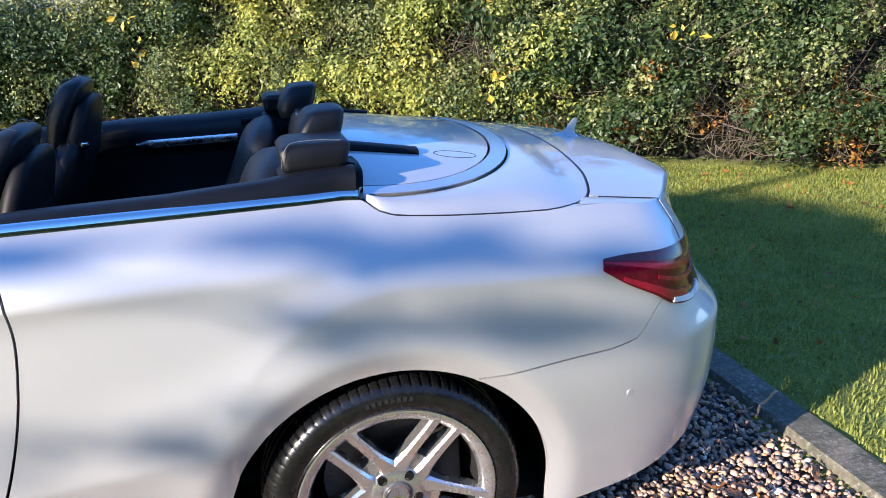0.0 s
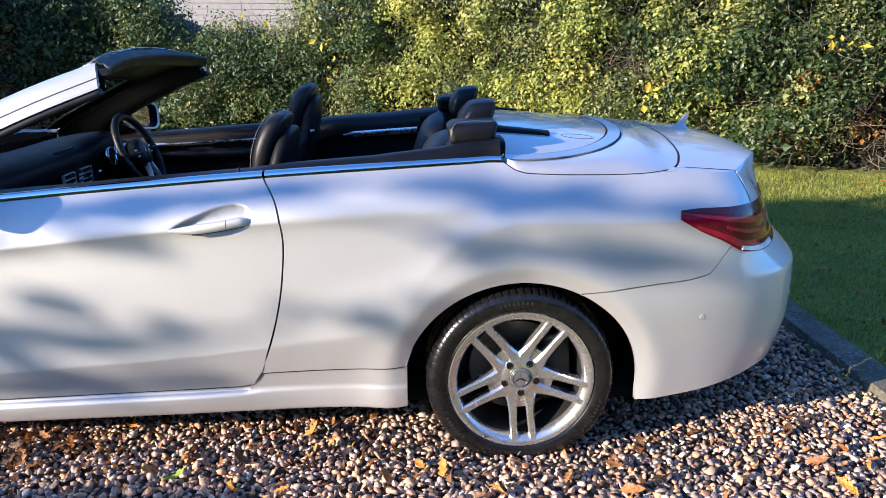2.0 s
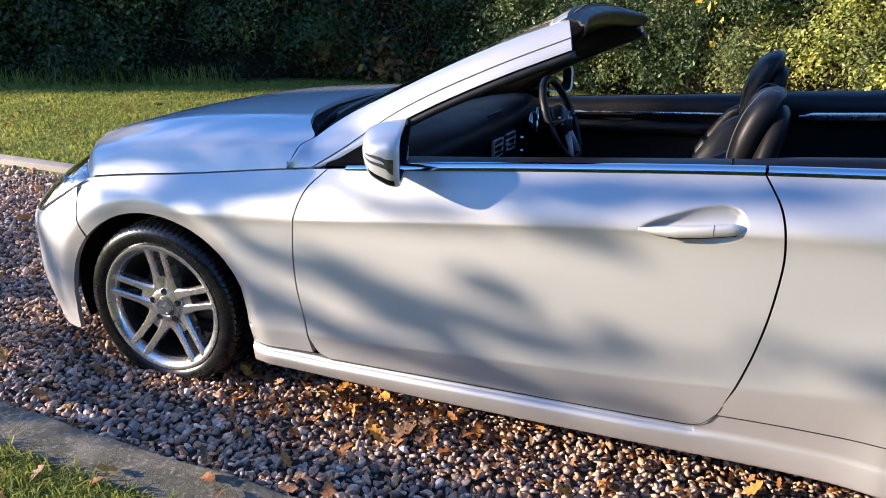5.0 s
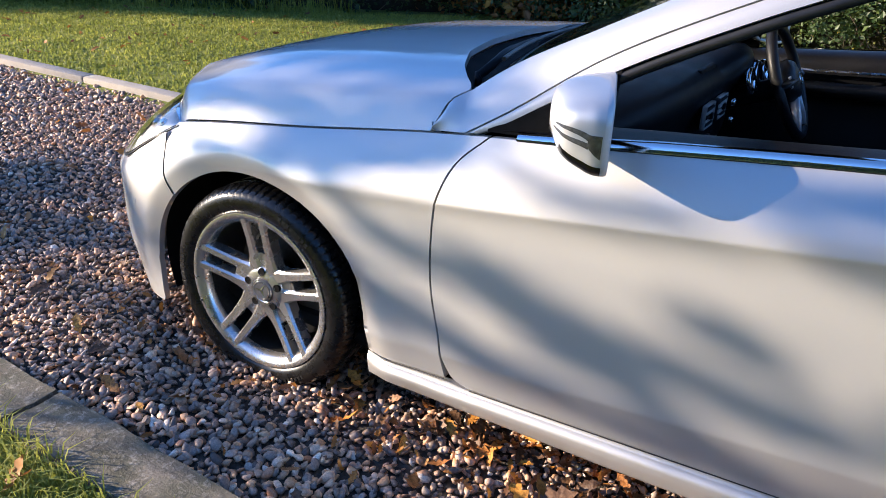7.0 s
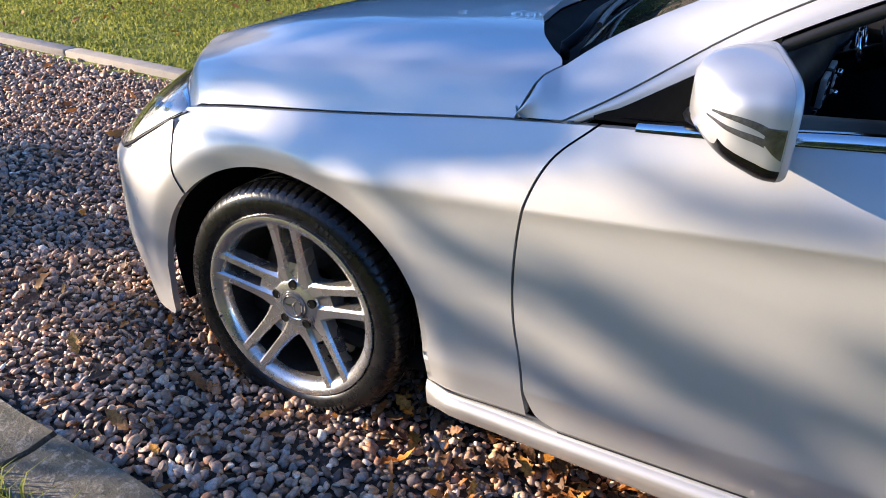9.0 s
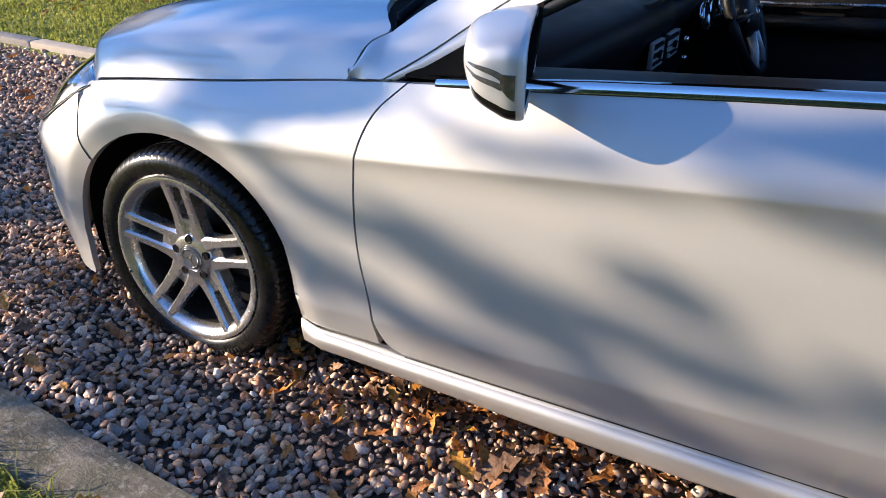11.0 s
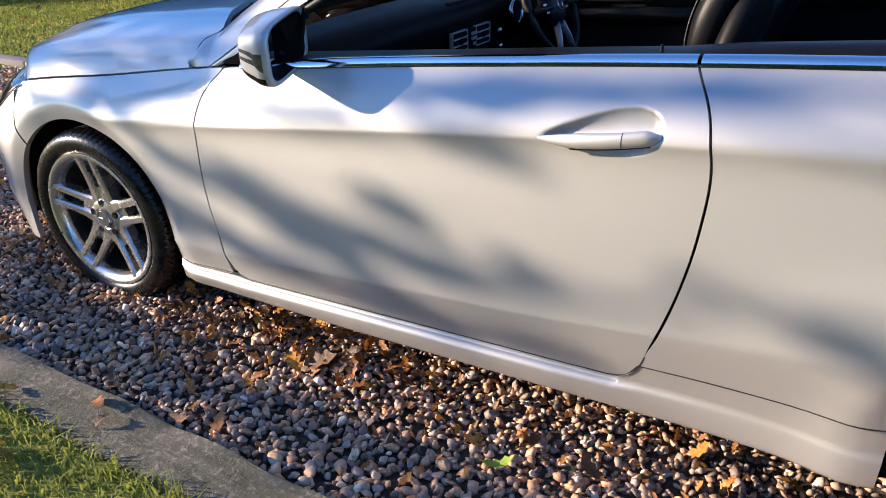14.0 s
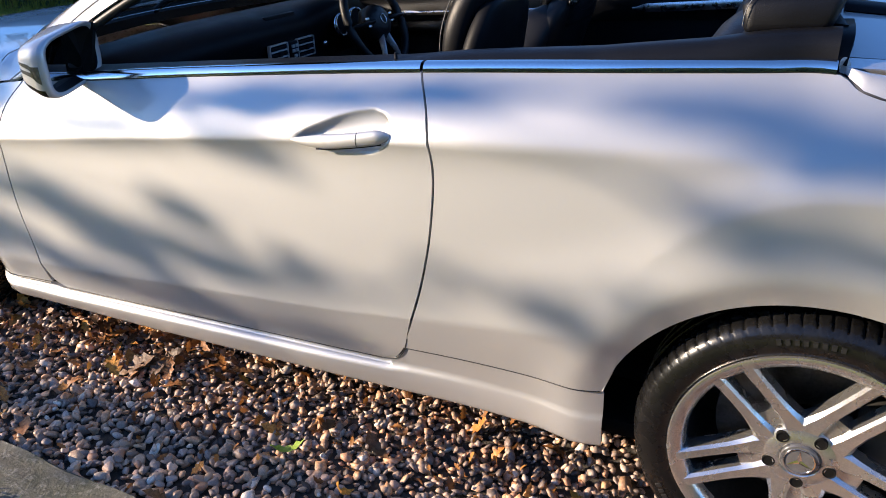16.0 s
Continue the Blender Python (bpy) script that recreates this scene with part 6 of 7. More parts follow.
hedge = empty("hedge", (0, 0, 0), label="tall mixed hedge with yellowing autumn leaves and bare twigs", category="hedge")
hedge_sprays(-3.0, 12, 0.10, 1.0, 3600, 20, 0.0205, DARK_LEAF, hedge, 0.13, 0.7)
bushes(-3.0, 12, 0.35, 1.0, 330, (0.16, 0.42), 4200, 0.0225, HEDGE_LEAF, hedge)
bushes(0.2, 4.3, 0.4, 0.85, 85, (0.16, 0.36), 4200, 0.0235, LIME_LEAF, hedge, (0.15, 0.45), "pale yellow-green leaves")
# darker leaves here put the shade on this stretch into the colour
bushes(-3.0, 0.6, 0.2, 0.95, 75, (0.18, 0.42), 3600, 0.025, DARK_LEAF, hedge, (0.10, 0.45), "dark green leaves")
bushes(3.0, 8.5, 0.25, 1.0, 90, (0.16, 0.36), 4000, 0.027, DARK_LEAF, hedge, (0.15, 0.5), "dark green leaves")
bushes(3.2, 7.5, 0.15, 0.4, 26, (0.12, 0.28), 2600, 0.026, RUST_LEAF, hedge, (0.25, 0.55), "brown dying leaves")
hedge_sprays(-3.0, 9, 0.3, 1.05, 60, 9, 0.045, YELLOW_LEAF, hedge, 0.10, 0.05)
twigs(-3.0, 12, 1100, hedge, 1.0, 0.6)
twigs(2.8, 8.0, 700, hedge, 0.42, 0.42)
evergreen = empty("evergreen_hedge", (0, 0, 0), label="dark evergreen shrubs and ivy in deep shade", category="shrub")
hedge_sprays(-22, -2.6, 0.10, 1.05, 3800, 20, 0.034, DARK_LEAF, evergreen, 0.17, 0.6)
bushes(-14, -2.6, 0.2, 1.0, 230, (0.22, 0.6), 2300, 0.033, DARK_LEAF, evergreen)
# paler leaves among the evergreens, coloured to pass for sunlit flecks
bushes(-12, -2.6, 0.8, 1.0, 60, (0.18, 0.45), 2300, 0.030, HEDGE_LEAF, evergreen)
hedge_sprays(-9.5, -6.5, 1.2, 1.0, 380, 18, 0.05, HEDGE_LEAF, evergreen, 0.15, 0.2)
twigs(-12, -2.6, 260, evergreen, 1.0, 0.9)
russet = empty("russet_shrub", (0, 0, 0), label="low shrub with rust-orange autumn leaves", category="shrub")
hedge_sprays(-5.6, -3.1, 0.15, 0.48, 330, 14, 0.05, RUST_LEAF, russet, 0.12, 0.1)
twigs(-5.6, -3.1, 120, russet, 0.5, 0.5)

# pale boarded building beyond the dip in the hedge
shed = empty("boarded_building", (0, 0, 0), label="white weatherboarded building beyond the hedge", category="building")
part("wall", box_bm((9.0, 3.0, 4.2), (-6.4, 21.6, 2.1)), WHITE_BOARD, shed)
for k in range(24):
    part("board", box_bm((9.05, 0.03, 0.165), (-6.4, 20.07, 0.2 + 0.17 * k), 0.004, 1, Matrix.Rotation(radians(-7), 4, "X")), WHITE_BOARD, shed)
part("roof", prism([(-11.3, 4.2), (-1.5, 4.2), (-2.6, 5.6), (-10.2, 5.6)], 3.6), BARK, shed).location.y = 19.8


# ---- unseen shrub bank behind the walk, added to darken and green the paint's reflections ----
def reflection_bank():
    x = np.linspace(-15, 34, 140)
    tall = 3.0 + 4.2 * np.clip((x + 13) / 9, 0, 1)
    rows = []
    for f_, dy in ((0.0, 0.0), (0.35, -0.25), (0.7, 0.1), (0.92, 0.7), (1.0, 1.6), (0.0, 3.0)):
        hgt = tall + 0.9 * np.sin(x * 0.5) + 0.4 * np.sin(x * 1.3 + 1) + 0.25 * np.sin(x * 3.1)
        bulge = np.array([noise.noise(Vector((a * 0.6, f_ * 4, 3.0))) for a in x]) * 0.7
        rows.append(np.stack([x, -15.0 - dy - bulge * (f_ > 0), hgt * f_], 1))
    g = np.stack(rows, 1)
    # same near-black sheet, painted shade behind the bank's leaves
    tagged(skin("hedge_shade_sheet", g, HEDGE_SHADE, None, (0, 1, 0), 0), "near-black sheet for the deep shade inside the added shrub bank", "shrub", kind="structure")
    n = 24000
    i, j = rng.integers(0, 140, n), rng.random(n) * 3.6
    lo = np.floor(j).astype(int)
    p = g[i, lo] * (1 - (j - lo))[:, None] + g[i, lo + 1] * (j - lo)[:, None] + rng.normal(size=(n, 3)) * 0.22 + (0, 0.15, 0)
    v, f = leaves(p, rng.normal(size=(n, 3)) * 0.7 + (0, 0.8, 0.5), 0.18 * (0.6 + 0.8 * rng.random(n)))
    mass("unseen_shrub_bank", v, f, HEDGE_LEAF, None, False, "unseen bank of green shrubs, added to darken what the car's side reflects", category="shrub", kind="stuff")


reflection_bank()

# ---- grass ----
def blades(name, x0, x1, y0, y1, per_m2, h, w, label, keep=None, bend=0.5):
    n = int((x1 - x0) * (y1 - y0) * per_m2)
    p = np.stack([x0 + (x1 - x0) * rng.random(n), y0 + (y1 - y0) * rng.random(n)], 1)
    # the dense grass thins out towards the open lawn
    far = np.minimum(x1 - p[:, 0], np.where(x0 < 3, p[:, 0] - x0, 9.0))
    far = np.minimum(far, p[:, 1] - y0 if y0 < 0 else 9.0)
    p = p[far > 0.25 * np.random.default_rng(n).random(n)]
    if keep is not None:
        p = p[keep(p[:, 0], p[:, 1])]
    n = len(p)
    patch = 0.6 + 0.8 * np.array([0.5 + 0.5 * noise.noise(Vector((a * 2.2, b * 2.2, 0))) for a, b in p])
    z0 = 0.030 + 0.012 * np.sin(p[:, 0] * 1.1 + 0.5) * np.cos(p[:, 1] * 0.9) + 0.03 * ease(3, 9, p[:, 1])
    hh = h * patch * (0.5 + rng.random(n))
    a = rng.random(n) * 6.283
    d = np.stack([np.cos(a), np.sin(a), 0 * a], 1)
    s = np.stack([-np.sin(a), np.cos(a), 0 * a], 1) * w * (0.6 + 0.8 * rng.random((n, 1)))
    base = np.concatenate([p, z0[:, None]], 1)
    lean = (rng.random((n, 1)) * bend) * hh[:, None]
    up = np.array([0, 0, 1.0])
    m1 = base + up * hh[:, None] * 0.6 + d * lean * 0.4
    tip = base + up * hh[:, None] * (1.0 - 0.3 * bend) + d * lean * 1.3
    v = np.stack([base - s, base + s, m1 - s * 0.7, m1 + s * 0.7, tip], 1).reshape(-1, 3)
    i = np.arange(n)[:, None] * 5
    f = np.concatenate([i + (0, 1, 3), i + (0, 3, 2), i + (2, 3, 4)])
    ob = mass(name, v, f, GRASS, None, False, label, category="grass", kind="stuff")
    return ob


def hedge_y(x):
    o = np.argsort(HEDGE[:, 0])
    return np.interp(x, HEDGE[o, 0], HEDGE[o, 1])


blades("grass", -3.4, 1.6, -2.6, -1.47, 7500, 0.055, 0.0026, "bright green lawn grass beside the timber edging", bend=1.0)
blades("grass", 3.04, 9.0, -2.5, 4.2, 3600, 0.040, 0.0036, "short lawn grass behind the car", lambda x, y: y < hedge_y(x) + 0.3, 1.0)
blades("grass", -11.0, -1.0, 1.34, 7.4, 1500, 0.038, 0.008, "short lawn grass before the hedge", lambda x, y: (y < hedge_y(x) + 0.3) & (y > 1.34 + 0.15 * (x + 1)), 1.0)
blades("tall_grass", -12.0, -6.6, 3.0, 6.6, 350, 0.30, 0.006, "long rough grass at the foot of the hedge", lambda x, y: np.abs(y - hedge_y(x) + 0.05) < 0.28, 0.9)

# ---- trees on the sunny side, whose branches dapple the car ----
def tree(at, height, reach, seed, leaf_n, leaf_size, clear=0.35):
    r = np.random.default_rng(seed)
    t = empty("tree", at, label="tall half-bare autumn tree beside the lawn", category="tree", group="trees")
    V, F, k, tips = [], [], 0, []

    def limb(a, d, length, rad, level):
        nonlocal k
        pts = [np.array(a, float)]
        dd = np.array(d, float)
        for _ in range(5):
            dd = unit(dd + r.normal(size=3) * (0.16 if level else 0.03) + np.array([0, 0, 0.06]))
            pts.append(pts[-1] + dd * length / 5)
        v, f = tube(pts, np.linspace(rad, rad * 0.45, 6), 7 if level < 2 else 4, caps=False)
        V.append(v), F.append(np.array(f) + k)
        k += len(v)
        if level == 3:
            tips.extend(pts[2:])
            return
        for _ in range((7, 5, 4)[level]):
            q = r.integers(2 if level else 3, 6)
            a2 = r.random() * 6.283
            nd = unit(dd * 0.55 + np.array([np.cos(a2), np.sin(a2), 0.25 * r.normal() + 0.2]) * 0.9)
            limb(pts[q], nd, length * (0.50 + 0.2 * r.random()) * (reach if level == 0 else 1), rad * 0.42, level + 1)

    limb((0, 0, 0), (0, 0, 1), height * 0.55, height * 0.022, 0)
    mass("trunk", np.concatenate(V), np.concatenate(F), BARK, t, True, "grey-brown trunk and branches")
    tips_a = np.array(tips)
    c = tips_a[r.integers(0, len(tips_a), leaf_n)] + r.normal(size=(leaf_n, 3)) * 0.22
    v, f = leaves(c, r.normal(size=(leaf_n, 3)) + (0, 0, 0.6), leaf_size * (0.6 + 0.8 * r.random(leaf_n)), 1.5)
    mass("crown", v, f, OAK_LEAF if seed % 2 else HEDGE_LEAF, t, False, "thin crown of yellow-brown leaves", kind="stuff")
    return t


tree((-27.0, 1.6, 0), 12.0, 1.1, 8, 2600, 0.09)
tree((-34.0, 0.0, 0), 13.0, 1.1, 5, 3000, 0.09)

# the nearest tree: its low boughs are laid out by where their shade falls on the car's side (x, z)
SHADE_FROM = np.array(SUN_FROM)
OAK_AT = np.array([-9.6, -4.0, 0.0])


def over_car(xz, reach):
    """Places in the air whose shade falls at (x, z) on the car's side."""
    q = np.asarray(xz, float)
    return np.stack([q[:, 0], np.full(len(q), -0.88), q[:, 1]], 1) + SHADE_FROM * np.broadcast_to(reach, (len(q),))[:, None]


def shade_oak():
    r = np.random.default_rng(31)
    t = empty("tree", (0, 0, 0), label="half-bare oak with low boughs beside the drive", category="tree", group="trees")
    V, F, k = [], [], 0

    def add(path, rad, sides=5):
        nonlocal k
        v, f = tube(path, rad, sides, caps=False)
        V.append(v), F.append(np.array(f) + k)
        k += len(v)
    trunk = OAK_AT + np.array([(0, 0, -0.1), (0.03, 0.02, 1.2), (-0.04, 0.03, 2.2), (0.0, -0.05, 3.6), (0.1, -0.15, 5.2)])
    add(spline(trunk, 16), np.linspace(0.13, 0.05, 16), 10)
    # bough line, thickness, reach, and the leafy stretches along it: (x, z, spread along, spread across, slope, leaves)
    boughs = [
        ([(-2.3, 0.62), (-1.75, 0.60), (-1.2, 0.50), (-0.80, 0.53), (-0.50, 0.50), (-0.25, 0.465), (0.05, 0.445), (0.45, 0.455)], 0.020, 7.2,
         [(-1.10, 0.46, 0.09, 0.035, -0.5, 21), (-0.88, 0.40, 0.08, 0.035, -0.4, 21), (-0.70, 0.54, 0.08, 0.018, -0.25, 16), (-0.54, 0.51, 0.09, 0.030, -0.3, 40), (-0.47, 0.49, 0.05, 0.022, -0.3, 11), (-0.38, 0.455, 0.08, 0.016, -0.35, 16),
          (-0.24, 0.46, 0.08, 0.014, 0.1, 13), (-0.10, 0.460, 0.07, 0.014, -0.3, 14), (0.06, 0.442, 0.09, 0.012, -0.1, 13), (0.26, 0.438, 0.12, 0.012, 0.05, 13)]),
        ([(-2.3, 0.70), (-1.5, 0.72), (-0.9, 0.66), (-0.4, 0.60), (-0.03, 0.590), (0.15, 0.60)], 0.010, 6.0,
         [(-0.05, 0.58, 0.13, 0.022, -0.2, 13), (-0.92, 0.575, 0.08, 0.018, -0.4, 11)]),
        ([(-2.3, 0.34), (-1.5, 0.30), (-0.6, 0.32), (-0.25, 0.292), (0.02, 0.285), (0.28, 0.30)], 0.012, 6.2,
         [(-0.62, 0.335, 0.07, 0.014, -0.3, 18), (-0.42, 0.300, 0.08, 0.013, -0.2, 26), (-0.20, 0.290, 0.08, 0.012, -0.1, 21), (-0.03, 0.285, 0.06, 0.011, -0.1, 16), (0.28, 0.302, 0.07, 0.009, 0.1, 13), (-0.20, 0.38, 0.08, 0.010, -0.35, 13)]),
        ([(-2.3, 0.80), (-1.55, 0.69), (-1.3, 0.745), (-1.05, 0.765), (-0.85, 0.80), (-0.5, 0.775), (-0.1, 0.775), (0.12, 0.765)], 0.012, 6.3,
         [(-1.55, 0.675, 0.13, 0.030, 0.3, 16), (-1.30, 0.735, 0.13, 0.028, 0.2, 22), (-1.04, 0.765, 0.13, 0.026, 0.15, 20), (-0.84, 0.80, 0.09, 0.020, 0.3, 12), (-1.18, 0.70, 0.12, 0.03, 0.2, 12), (-0.50, 0.776, 0.10, 0.009, 0.0, 15), (-0.28, 0.785, 0.06, 0.009, 0.1, 8), (0.10, 0.766, 0.06, 0.010, -0.1, 11)]),
        ([(-2.3, 1.15), (-1.2, 1.08), (-0.4, 1.0), (0.1, 0.90), (0.40, 0.94), (0.75, 0.985), (1.15, 0.955), (1.40, 0.915), (1.75, 0.88), (2.1, 0.83)], 0.020, 6.8,
         [(-0.06, 0.885, 0.07, 0.018, 0.2, 32), (0.12, 0.905, 0.07, 0.020, 0.15, 37), (0.32, 0.930, 0.09, 0.020, 0.12, 48), (0.52, 0.950, 0.07, 0.018, 0.12, 32), (0.13, 0.86, 0.03, 0.02, 0.3, 8), (1.10, 0.955, 0.12, 0.018, -0.1, 18), (1.30, 0.928, 0.11, 0.026, -0.2, 28), (1.52, 0.898, 0.12, 0.026, -0.12, 28), (1.85, 0.87, 0.12, 0.018, -0.1, 13)]),
        ([(0.40, 0.94), (0.8, 0.86), (1.2, 0.75), (1.49, 0.735), (1.64, 0.690), (1.85, 0.68), (2.1, 0.63)], 0.010, 7.0,
         [(1.32, 0.735, 0.08, 0.022, -0.1, 11), (1.48, 0.740, 0.10, 0.028, 0.0, 18), (1.68, 0.700, 0.10, 0.024, -0.3, 16), (1.82, 0.705, 0.09, 0.018, 0.1, 8), (1.98, 0.655, 0.10, 0.020, -0.2, 9)]),
        ([(0.05, 0.445), (0.45, 0.455), (0.68, 0.53), (0.86, 0.50), (1.07, 0.545)], 0.008, 6.6,
         [(0.78, 0.508, 0.11, 0.022, -0.1, 4), (0.92, 0.50, 0.11, 0.024, -0.1, 4), (1.05, 0.535, 0.10, 0.020, 0.2, 4)]),
        # thin veil of leaves added to dim the bright edge of the bonnet
        ([(-2.3, 0.95), (-1.9, 0.86), (-1.5, 0.90), (-1.1, 0.88), (-0.8, 0.92)], 0.010, 12.5,
         [(-1.75, 0.86, 0.30, 0.06, 0.10, 190), (-1.15, 0.90, 0.25, 0.055, 0.10, 130)]),
        ([(-2.3, 0.50), (-2.1, 0.46), (-1.95, 0.38)], 0.012, 6.2, [(-2.05, 0.45, 0.08, 0.05, -0.5, 35), (-1.92, 0.30, 0.06, 0.05, 0, 24)]),
        # low sprays that shade the gravel before and beside the car
        ([(-2.5, 0.05), (-1.8, -0.05), (-1.2, -0.10), (-0.7, -0.12), (0.0, -0.1)], 0.014, 6.4,
         [(-2.1, 0.04, 0.16, 0.03, -0.1, 36), (-1.6, -0.02, 0.14, 0.02, 0.1, 30), (-1.2, -0.08, 0.16, 0.02, 0.0, 36), (-0.8, -0.10, 0.16, 0.03, 0.0, 60), (-0.4, -0.20, 0.15, 0.03, 0.0, 36), (0.4, -0.12, 0.2, 0.02, 0.0, 24), (-0.9, -0.15, 0.25, 0.03, 0.0, 40), (-0.35, -0.16, 0.25, 0.03, 0.0, 45), (0.2, -0.15, 0.25, 0.03, 0.0, 45), (0.65, -0.14, 0.2, 0.03, 0.0, 25)]),
        ([(-5.5, 0.9), (-4.6, 0.5), (-3.8, 0.35), (-2.9, 0.15)], 0.020, 6.6,
         [(-5.4, 0.75, 0.30, 0.06, 0.0, 120), (-5.0, 0.45, 0.25, 0.05, -0.2, 110), (-4.5, 0.32, 0.25, 0.05, 0.0, 110), (-4.2, 0.08, 0.22, 0.04, -0.1, 80), (-3.7, 0.22, 0.22, 0.05, 0.0, 100), (-3.2, 0.05, 0.24, 0.04, 0.0, 90), (-2.7, -0.15, 0.20, 0.04, 0.0, 50)]),
        # the crown over the bonnet
        ([(-3.1, 1.5), (-2.7, 1.40), (-2.2, 1.30), (-1.6, 1.22)], 0.024, 8.0,
         [(-3.0, 1.40, 0.24, 0.09, 0.0, 330), (-2.5, 1.32, 0.24, 0.09, 0.0, 360), (-2.0, 1.235, 0.24, 0.08, 0.0, 330), (-1.55, 1.17, 0.20, 0.055, 0.0, 190)]),
        # the high crown, added to carry shade further over the lawn behind the car
        ([(-3.4, 2.45), (-2.6, 2.35), (-1.8, 2.2), (-1.0, 2.0), (0.1, 1.7)], 0.026, 7.4,
         [(-3.3, 2.36, 0.22, 0.08, -0.1, 260), (-2.8, 2.30, 0.22, 0.09, -0.1, 300), (-2.2, 2.20, 0.22, 0.09, -0.15, 300), (-1.6, 2.08, 0.22, 0.09, -0.2, 300), (-1.0, 1.94, 0.22, 0.09, -0.25, 280), (-0.4, 1.76, 0.22, 0.09, -0.25, 240), (0.1, 1.62, 0.18, 0.08, -0.2, 160),
          (-2.9, 2.05, 0.28, 0.09, 0.0, 200), (-2.2, 1.93, 0.28, 0.09, 0.0, 220), (-1.5, 1.80, 0.26, 0.09, 0.0, 200)]),
    ]
    C = []
    for line, rad, reach, leafy in boughs:
        reach *= 1.4 if line[0][1] < 1.2 and line[0][0] > -2.4 and line[-1][1] > 0.2 and reach < 8 else 1.0
        p = spline(over_car(line, reach + 0.25 * np.sin(np.arange(len(line)) * 1.7)), 40)
        if line[0][0] < -2 and line[0][0] > -3:
            h = p[0, 2] - 0.35
            root = OAK_AT + (0, 0, h)
            p = np.concatenate([spline([root, (root + p[0]) / 2 + (0, 0, 0.12), p[0]], 10)[:-1], p])
        p = p + r.normal(size=p.shape) * 0.008
        add(p, np.linspace(rad * 1.25, rad * 0.25, len(p)), 6)
        for x, z, sx, sz, slope, n in leafy:
            q = np.array([x, z]) + r.normal(size=(n, 2)) * (sx, sz)
            q[:, 1] += slope * (q[:, 0] - x)
            c = over_car(q, reach + r.normal(size=n) * 0.25)
            C.append(c)
            hub = over_car([(x, z)], reach)[0]
            for w in c[::7]:
                add(np.stack([hub, (hub + w) / 2 + r.normal(size=3) * 0.02, w]), [0.005, 0.004, 0.002], 4)
    mass("trunk", np.concatenate(V), np.concatenate(F), BARK, t, True, "grey-brown trunk and low boughs")
    C = np.concatenate(C)
    v, f = leaves(C, r.normal(size=C.shape) + SHADE_FROM * 0.9, 0.058 * (0.7 + 0.6 * r.random(len(C))), 1.5)
    mass("crown", v, f, OAK_LEAF, t, False, "thin sprays of yellow-brown oak leaves", kind="stuff")


shade_oak()

# ---- fallen leaves ----
def oak_leaf(seed):
    r = np.random.default_rng(seed)
    n = 9
    t = np.linspace(0, 1, n)
    w = (0.10 + 0.30 * np.sin(np.pi * np.clip(t * 0.93 + 0.07, 0, 1)) ** 0.9) * np.where(np.arange(n) % 2, 0.62, 1.08) * (0.85 + 0.3 * r.random(n))
    w[-1], w[0] = 0.03, 0.02
    curl, roll = r.normal() * 0.6, 0.5 + r.random() * 1.0
    V = []
    for k in range(n):
        for side_ in (-1, 0, 1):
            x, y = t[k] - 0.5, side_ * w[k] * 0.55
            z = curl * (x * x) * 0.6 + roll * y * y * 1.6 + r.normal() * 0.015
            V.append((x, y, z))
    f = []
    for k in range(n - 1):
        a = 3 * k
        f += [(a, a + 1, a + 4, a + 3), (a + 1, a + 2, a + 5, a + 4)]
    stem = len(V)
    V += [(-0.5, 0.008, 0.0), (-0.5, -0.008, 0.0), (-0.72, 0.0, 0.03)]
    f += [(stem, stem + 1, stem + 2)]
    me = bpy.data.meshes.new("fallen_leaf")
    me.from_pydata(V, [], f)
    me.materials.append(LEAF_ONE)
    me.polygons.foreach_set("use_smooth", [True] * len(me.polygons))
    me.update()
    return me


LEAF_MESH = [oak_leaf(s) for s in range(14)]
leaf_rng = np.random.default_rng(21)


def drop_leaf(x, y, z, size, label="dry orange-brown oak leaf on the pebbles", tilt=25, mesh=None):
    ob = new("fallen_leaf", LEAF_MESH[int(leaf_rng.integers(0, 14)) if mesh is None else mesh])
    ob.matrix_basis = pose(x, y, z, *(leaf_rng.normal(size=2) * tilt), leaf_rng.random() * 360) @ Matrix.Diagonal((size, size, size, 1))
    return tagged(ob, label, "leaf", "fallen leaves")


for x, y, s in ((-0.40, -0.90, 0.13), (-0.47, -0.93, 0.10), (-0.36, -0.86, 0.10), (1.80, -0.87, 0.085), (-1.06, -1.45, 0.075), (-0.78, -1.36, 0.085), (-0.70, -1.40, 0.06)):
    drop_leaf(x, y, 0.028 if y > -1.32 else 0.062, s, "bright orange oak leaf" if y > -1.32 else "curled brown oak leaf on the timber edging", 14)
green = drop_leaf(0.255, -1.02, 0.03, 0.085, "fallen leaf still green, lying on the pebbles", 10, 3)
green.data = green.data.copy()
green.data.materials[0] = surface("green_leaf", (0.16, 0.27, 0.03), (0.30, 0.38, 0.05), 0.5)
for _ in range(95):
    x = leaf_rng.normal() * 0.45 - 0.75
    y = -0.80 + leaf_rng.normal() * 0.07
    drop_leaf(x, y, 0.024, 0.035 + 0.05 * leaf_rng.random(), tilt=35)
for _ in range(120):
    x, y = -2.6 + 5.4 * leaf_rng.random(), -1.28 + 0.65 * leaf_rng.random()
    drop_leaf(x, y, 0.026, 0.035 + 0.055 * leaf_rng.random(), tilt=30)

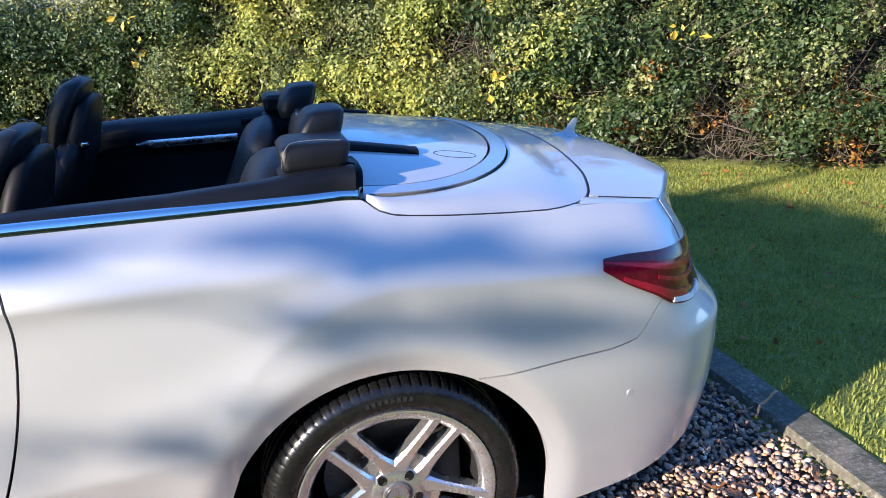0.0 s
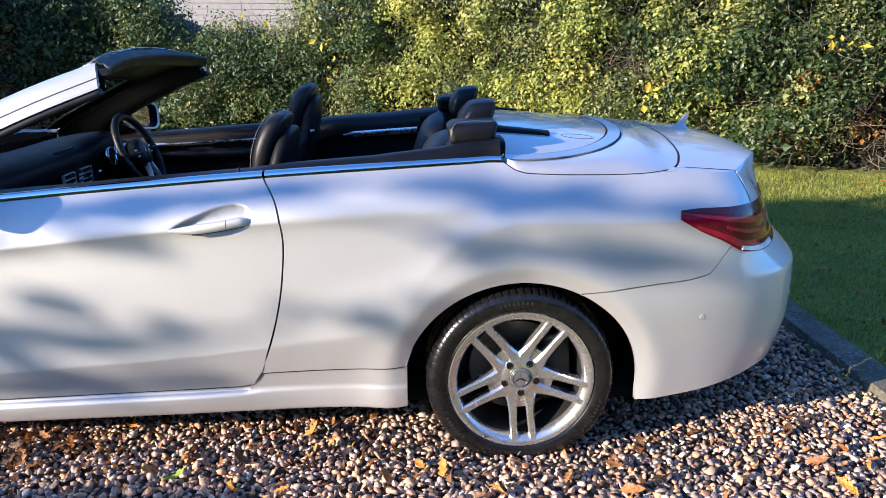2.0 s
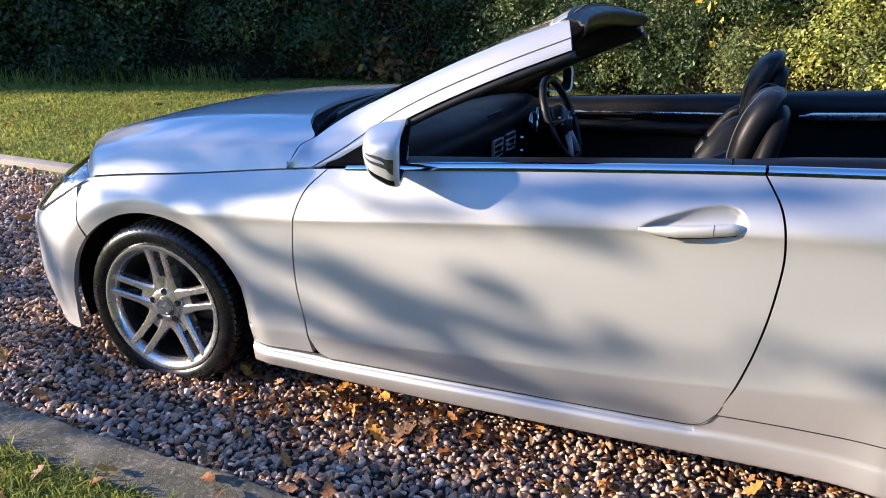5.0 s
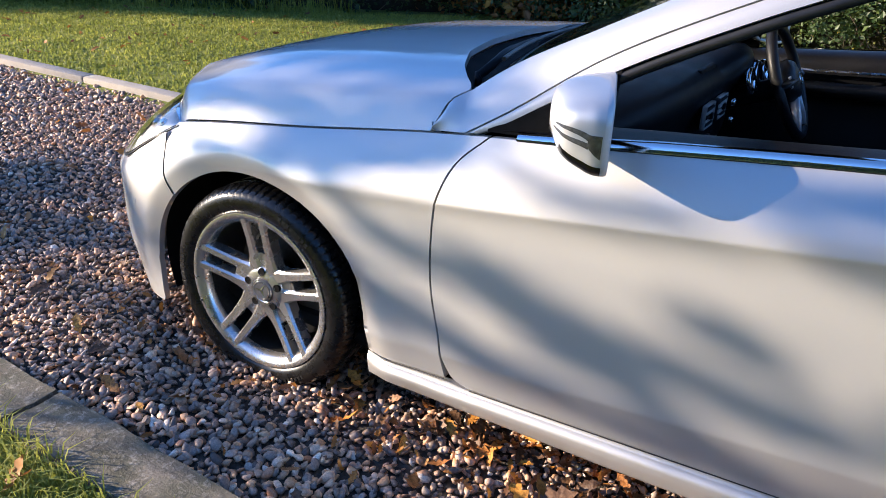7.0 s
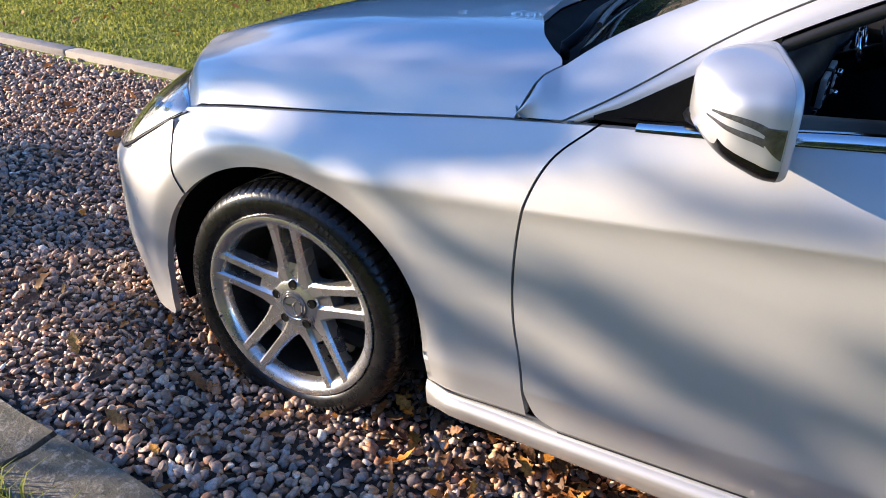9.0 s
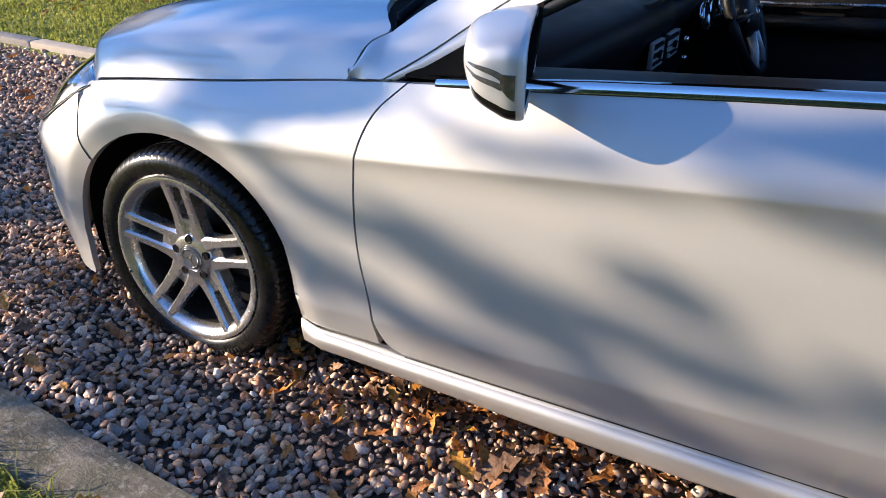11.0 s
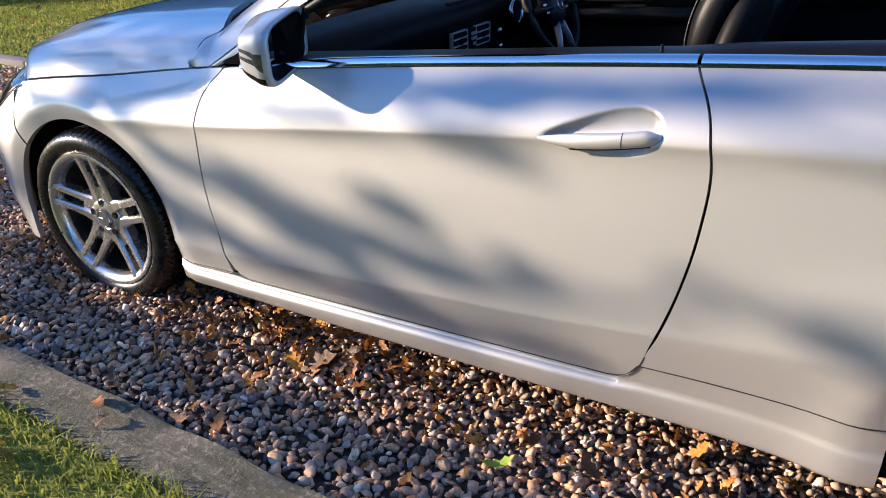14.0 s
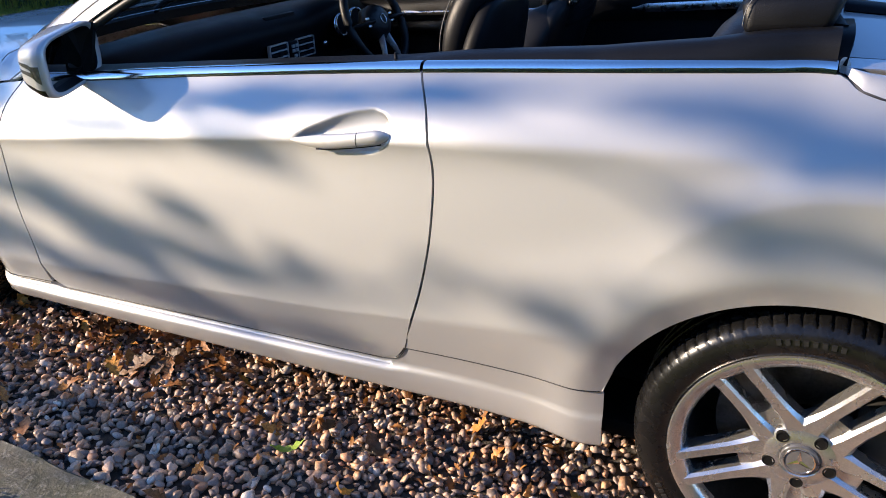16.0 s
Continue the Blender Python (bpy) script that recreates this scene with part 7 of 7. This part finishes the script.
def litter(spots, label):
    """Many leaves in one mesh: (x, y, z, size, tilt)."""
    V, F, k = [], [], 0
    for x, y, z, size, tilt in spots:
        me = LEAF_MESH[int(leaf_rng.integers(0, 14))]
        m = pose(x, y, z, *(leaf_rng.normal(size=2) * tilt), leaf_rng.random() * 360) @ Matrix.Diagonal((size, size, size, 1))
        V += [tuple(m @ v.co) for v in me.vertices]
        for q in me.polygons:
            i = list(q.vertices)
            F += [(i[0] + k, i[1] + k, i[2] + k)] + ([(i[0] + k, i[2] + k, i[3] + k)] if len(i) == 4 else [])
        k += len(me.vertices)
    mass("leaf_litter", np.array(V), np.array(F), OAK_LEAF, None, True, label, category="leaves", kind="stuff")


def spots(n, x0, x1, y0, y1, z, tilt=24, small=1.0):
    return [(x0 + (x1 - x0) * leaf_rng.random(), y0 + (y1 - y0) * leaf_rng.random(), z, small * (0.045 + 0.06 * leaf_rng.random()), tilt) for _ in range(n)]


litter(spots(260, -2.2, 0.9, -0.98, -0.62, 0.022, 40, 0.42) + spots(160, -2.6, 2.8, -1.29, -0.8, 0.024, 40, 0.40) + spots(70, -7, -2.4, -1.2, 1.1, 0.026, 30) + spots(230, 3.1, 7.2, -1.2, 3.8, 0.062, 24, 0.8) + spots(170, -9.5, -2.5, 1.5, 6.0, 0.07) + spots(22, -1.9, 0, -1.85, -1.5, 0.075), "dry brown leaves scattered over lawn and gravel")

# ---- pebbles of the drive ----
def stone_shape(level, seed):
    bm = bmesh.new()
    bmesh.ops.create_icosphere(bm, subdivisions=level, radius=1)
    r = np.random.default_rng(seed)
    v = np.array([p.co for p in bm.verts])
    f = np.array([[q.index for q in t.verts] for t in bm.faces])
    bm.free()
    for _ in range(11):
        d = unit(r.normal(size=3))
        over = np.maximum(v @ d - 0.50 - 0.28 * r.random(), 0)
        v = v - over[:, None] * d
    sc = np.array([1.0, 0.72 + 0.2 * r.random(), 0.5 + 0.2 * r.random()])
    off = r.random(3) * 20
    bump_ = np.array([noise.noise(Vector(p * 0.9 + off)) for p in v])
    return v * (1 + 0.42 * bump_[:, None]) * sc, f


FINE, COARSE = [stone_shape(2, s) for s in range(16)], [stone_shape(1, s) for s in range(16)]


def scatter(x0, x1, y0, y1, step, keep=None):
    gx, gy = np.meshgrid(np.arange(x0, x1, step), np.arange(y0, y1, step), indexing="ij")
    p = np.stack([gx.ravel(), gy.ravel()], 1) + rng.uniform(-0.55, 0.55, (gx.size, 2)) * step
    p = p[(p[:, 0] > BAY[0]) & (p[:, 0] < BAY[1] - 0.01) & (p[:, 1] > BAY[2] + 0.01) & (p[:, 1] < BAY[3] - 0.01)]
    return p if keep is None else p[keep(p[:, 0], p[:, 1])]


def stones(p, size, shapes, label):
    """Pebbles as one mesh."""
    n = len(p)
    r = size * np.exp(rng.normal(size=n) * 0.24)
    z = rng.uniform(-0.010, 0.006, n) + r * 0.25
    ang, t1, t2 = rng.random(n) * 6.283, rng.normal(size=n) * 0.35, rng.normal(size=n) * 0.35
    kind = rng.integers(0, len(shapes), n)
    V, F, k = [], [], 0
    for s, (sv, sf) in enumerate(shapes):
        i = np.where(kind == s)[0]
        if not len(i):
            continue
        ca, sa = np.cos(ang[i])[:, None], np.sin(ang[i])[:, None]
        x, y, zz = sv[None, :, 0], sv[None, :, 1], sv[None, :, 2]
        zz2 = zz + t1[i][:, None] * x + t2[i][:, None] * y
        q = np.stack([ca * x - sa * y, sa * x + ca * y, zz2], -1) * r[i][:, None, None]
        q += np.concatenate([p[i], z[i][:, None]], 1)[:, None]
        V.append(q.reshape(-1, 3))
        F.append((sf[None] + (np.arange(len(i)) * len(sv))[:, None, None]).reshape(-1, 3) + k)
        k += len(i) * len(sv)
    return mass("pebbles", np.concatenate(V), np.concatenate(F), PEBBLE, None, True, label, category="gravel", kind="stuff")


PICK = (-0.36, 0.36, -1.29, -1.15)


def outside_pick(x, y):
    return ~((x > PICK[0]) & (x < PICK[1]) & (y > PICK[2]) & (y < PICK[3]))


tag = "loose rounded river pebbles in greys and tans"
stones(scatter(-1.9, 2.3, -1.31, -1.02, 0.0198, outside_pick), 0.0140, FINE, tag)
stones(scatter(-3.0, 2.87, -1.31, -0.45, 0.0195, lambda x, y: ~((x > -1.9) & (x < 2.3) & (y < -1.02))), 0.0138, COARSE, tag)
stones(scatter(2.1, 2.87, -0.45, 1.2, 0.022), 0.0140, COARSE, tag)
stones(scatter(-4.6, -2.0, -1.31, 1.2, 0.025, lambda x, y: (x < -3.0) | (y > -0.45)), 0.0155, COARSE, tag)
stones(scatter(-9.0, -4.6, -1.31, 1.2, 0.033), 0.020, COARSE, tag)
bed_ob = bpy.data.objects["gravel_bed"]
pick = scatter(PICK[0], PICK[1], PICK[2], PICK[3], 0.0205)[:300]
one_mesh = []
for sv, sf in FINE[:12]:
    me = bpy.data.meshes.new("pebble")
    me.from_pydata([tuple(v) for v in sv], [], [tuple(int(i) for i in t) for t in sf])
    me.materials.append(PEBBLE_ONE)
    me.polygons.foreach_set("use_smooth", [True] * len(me.polygons))
    me.update()
    one_mesh.append(me)
for x, y in pick:
    ob = new("pebble", one_mesh[int(rng.integers(0, 12))])
    r = 0.0145 * math.exp(rng.normal() * 0.25)
    ob.matrix_basis = pose(x, y, rng.uniform(-0.006, 0.006) + r * 0.25, *(rng.normal(size=2) * 18), rng.random() * 360) @ Matrix.Diagonal((r, r, r, 1))
    ob.parent = bed_ob
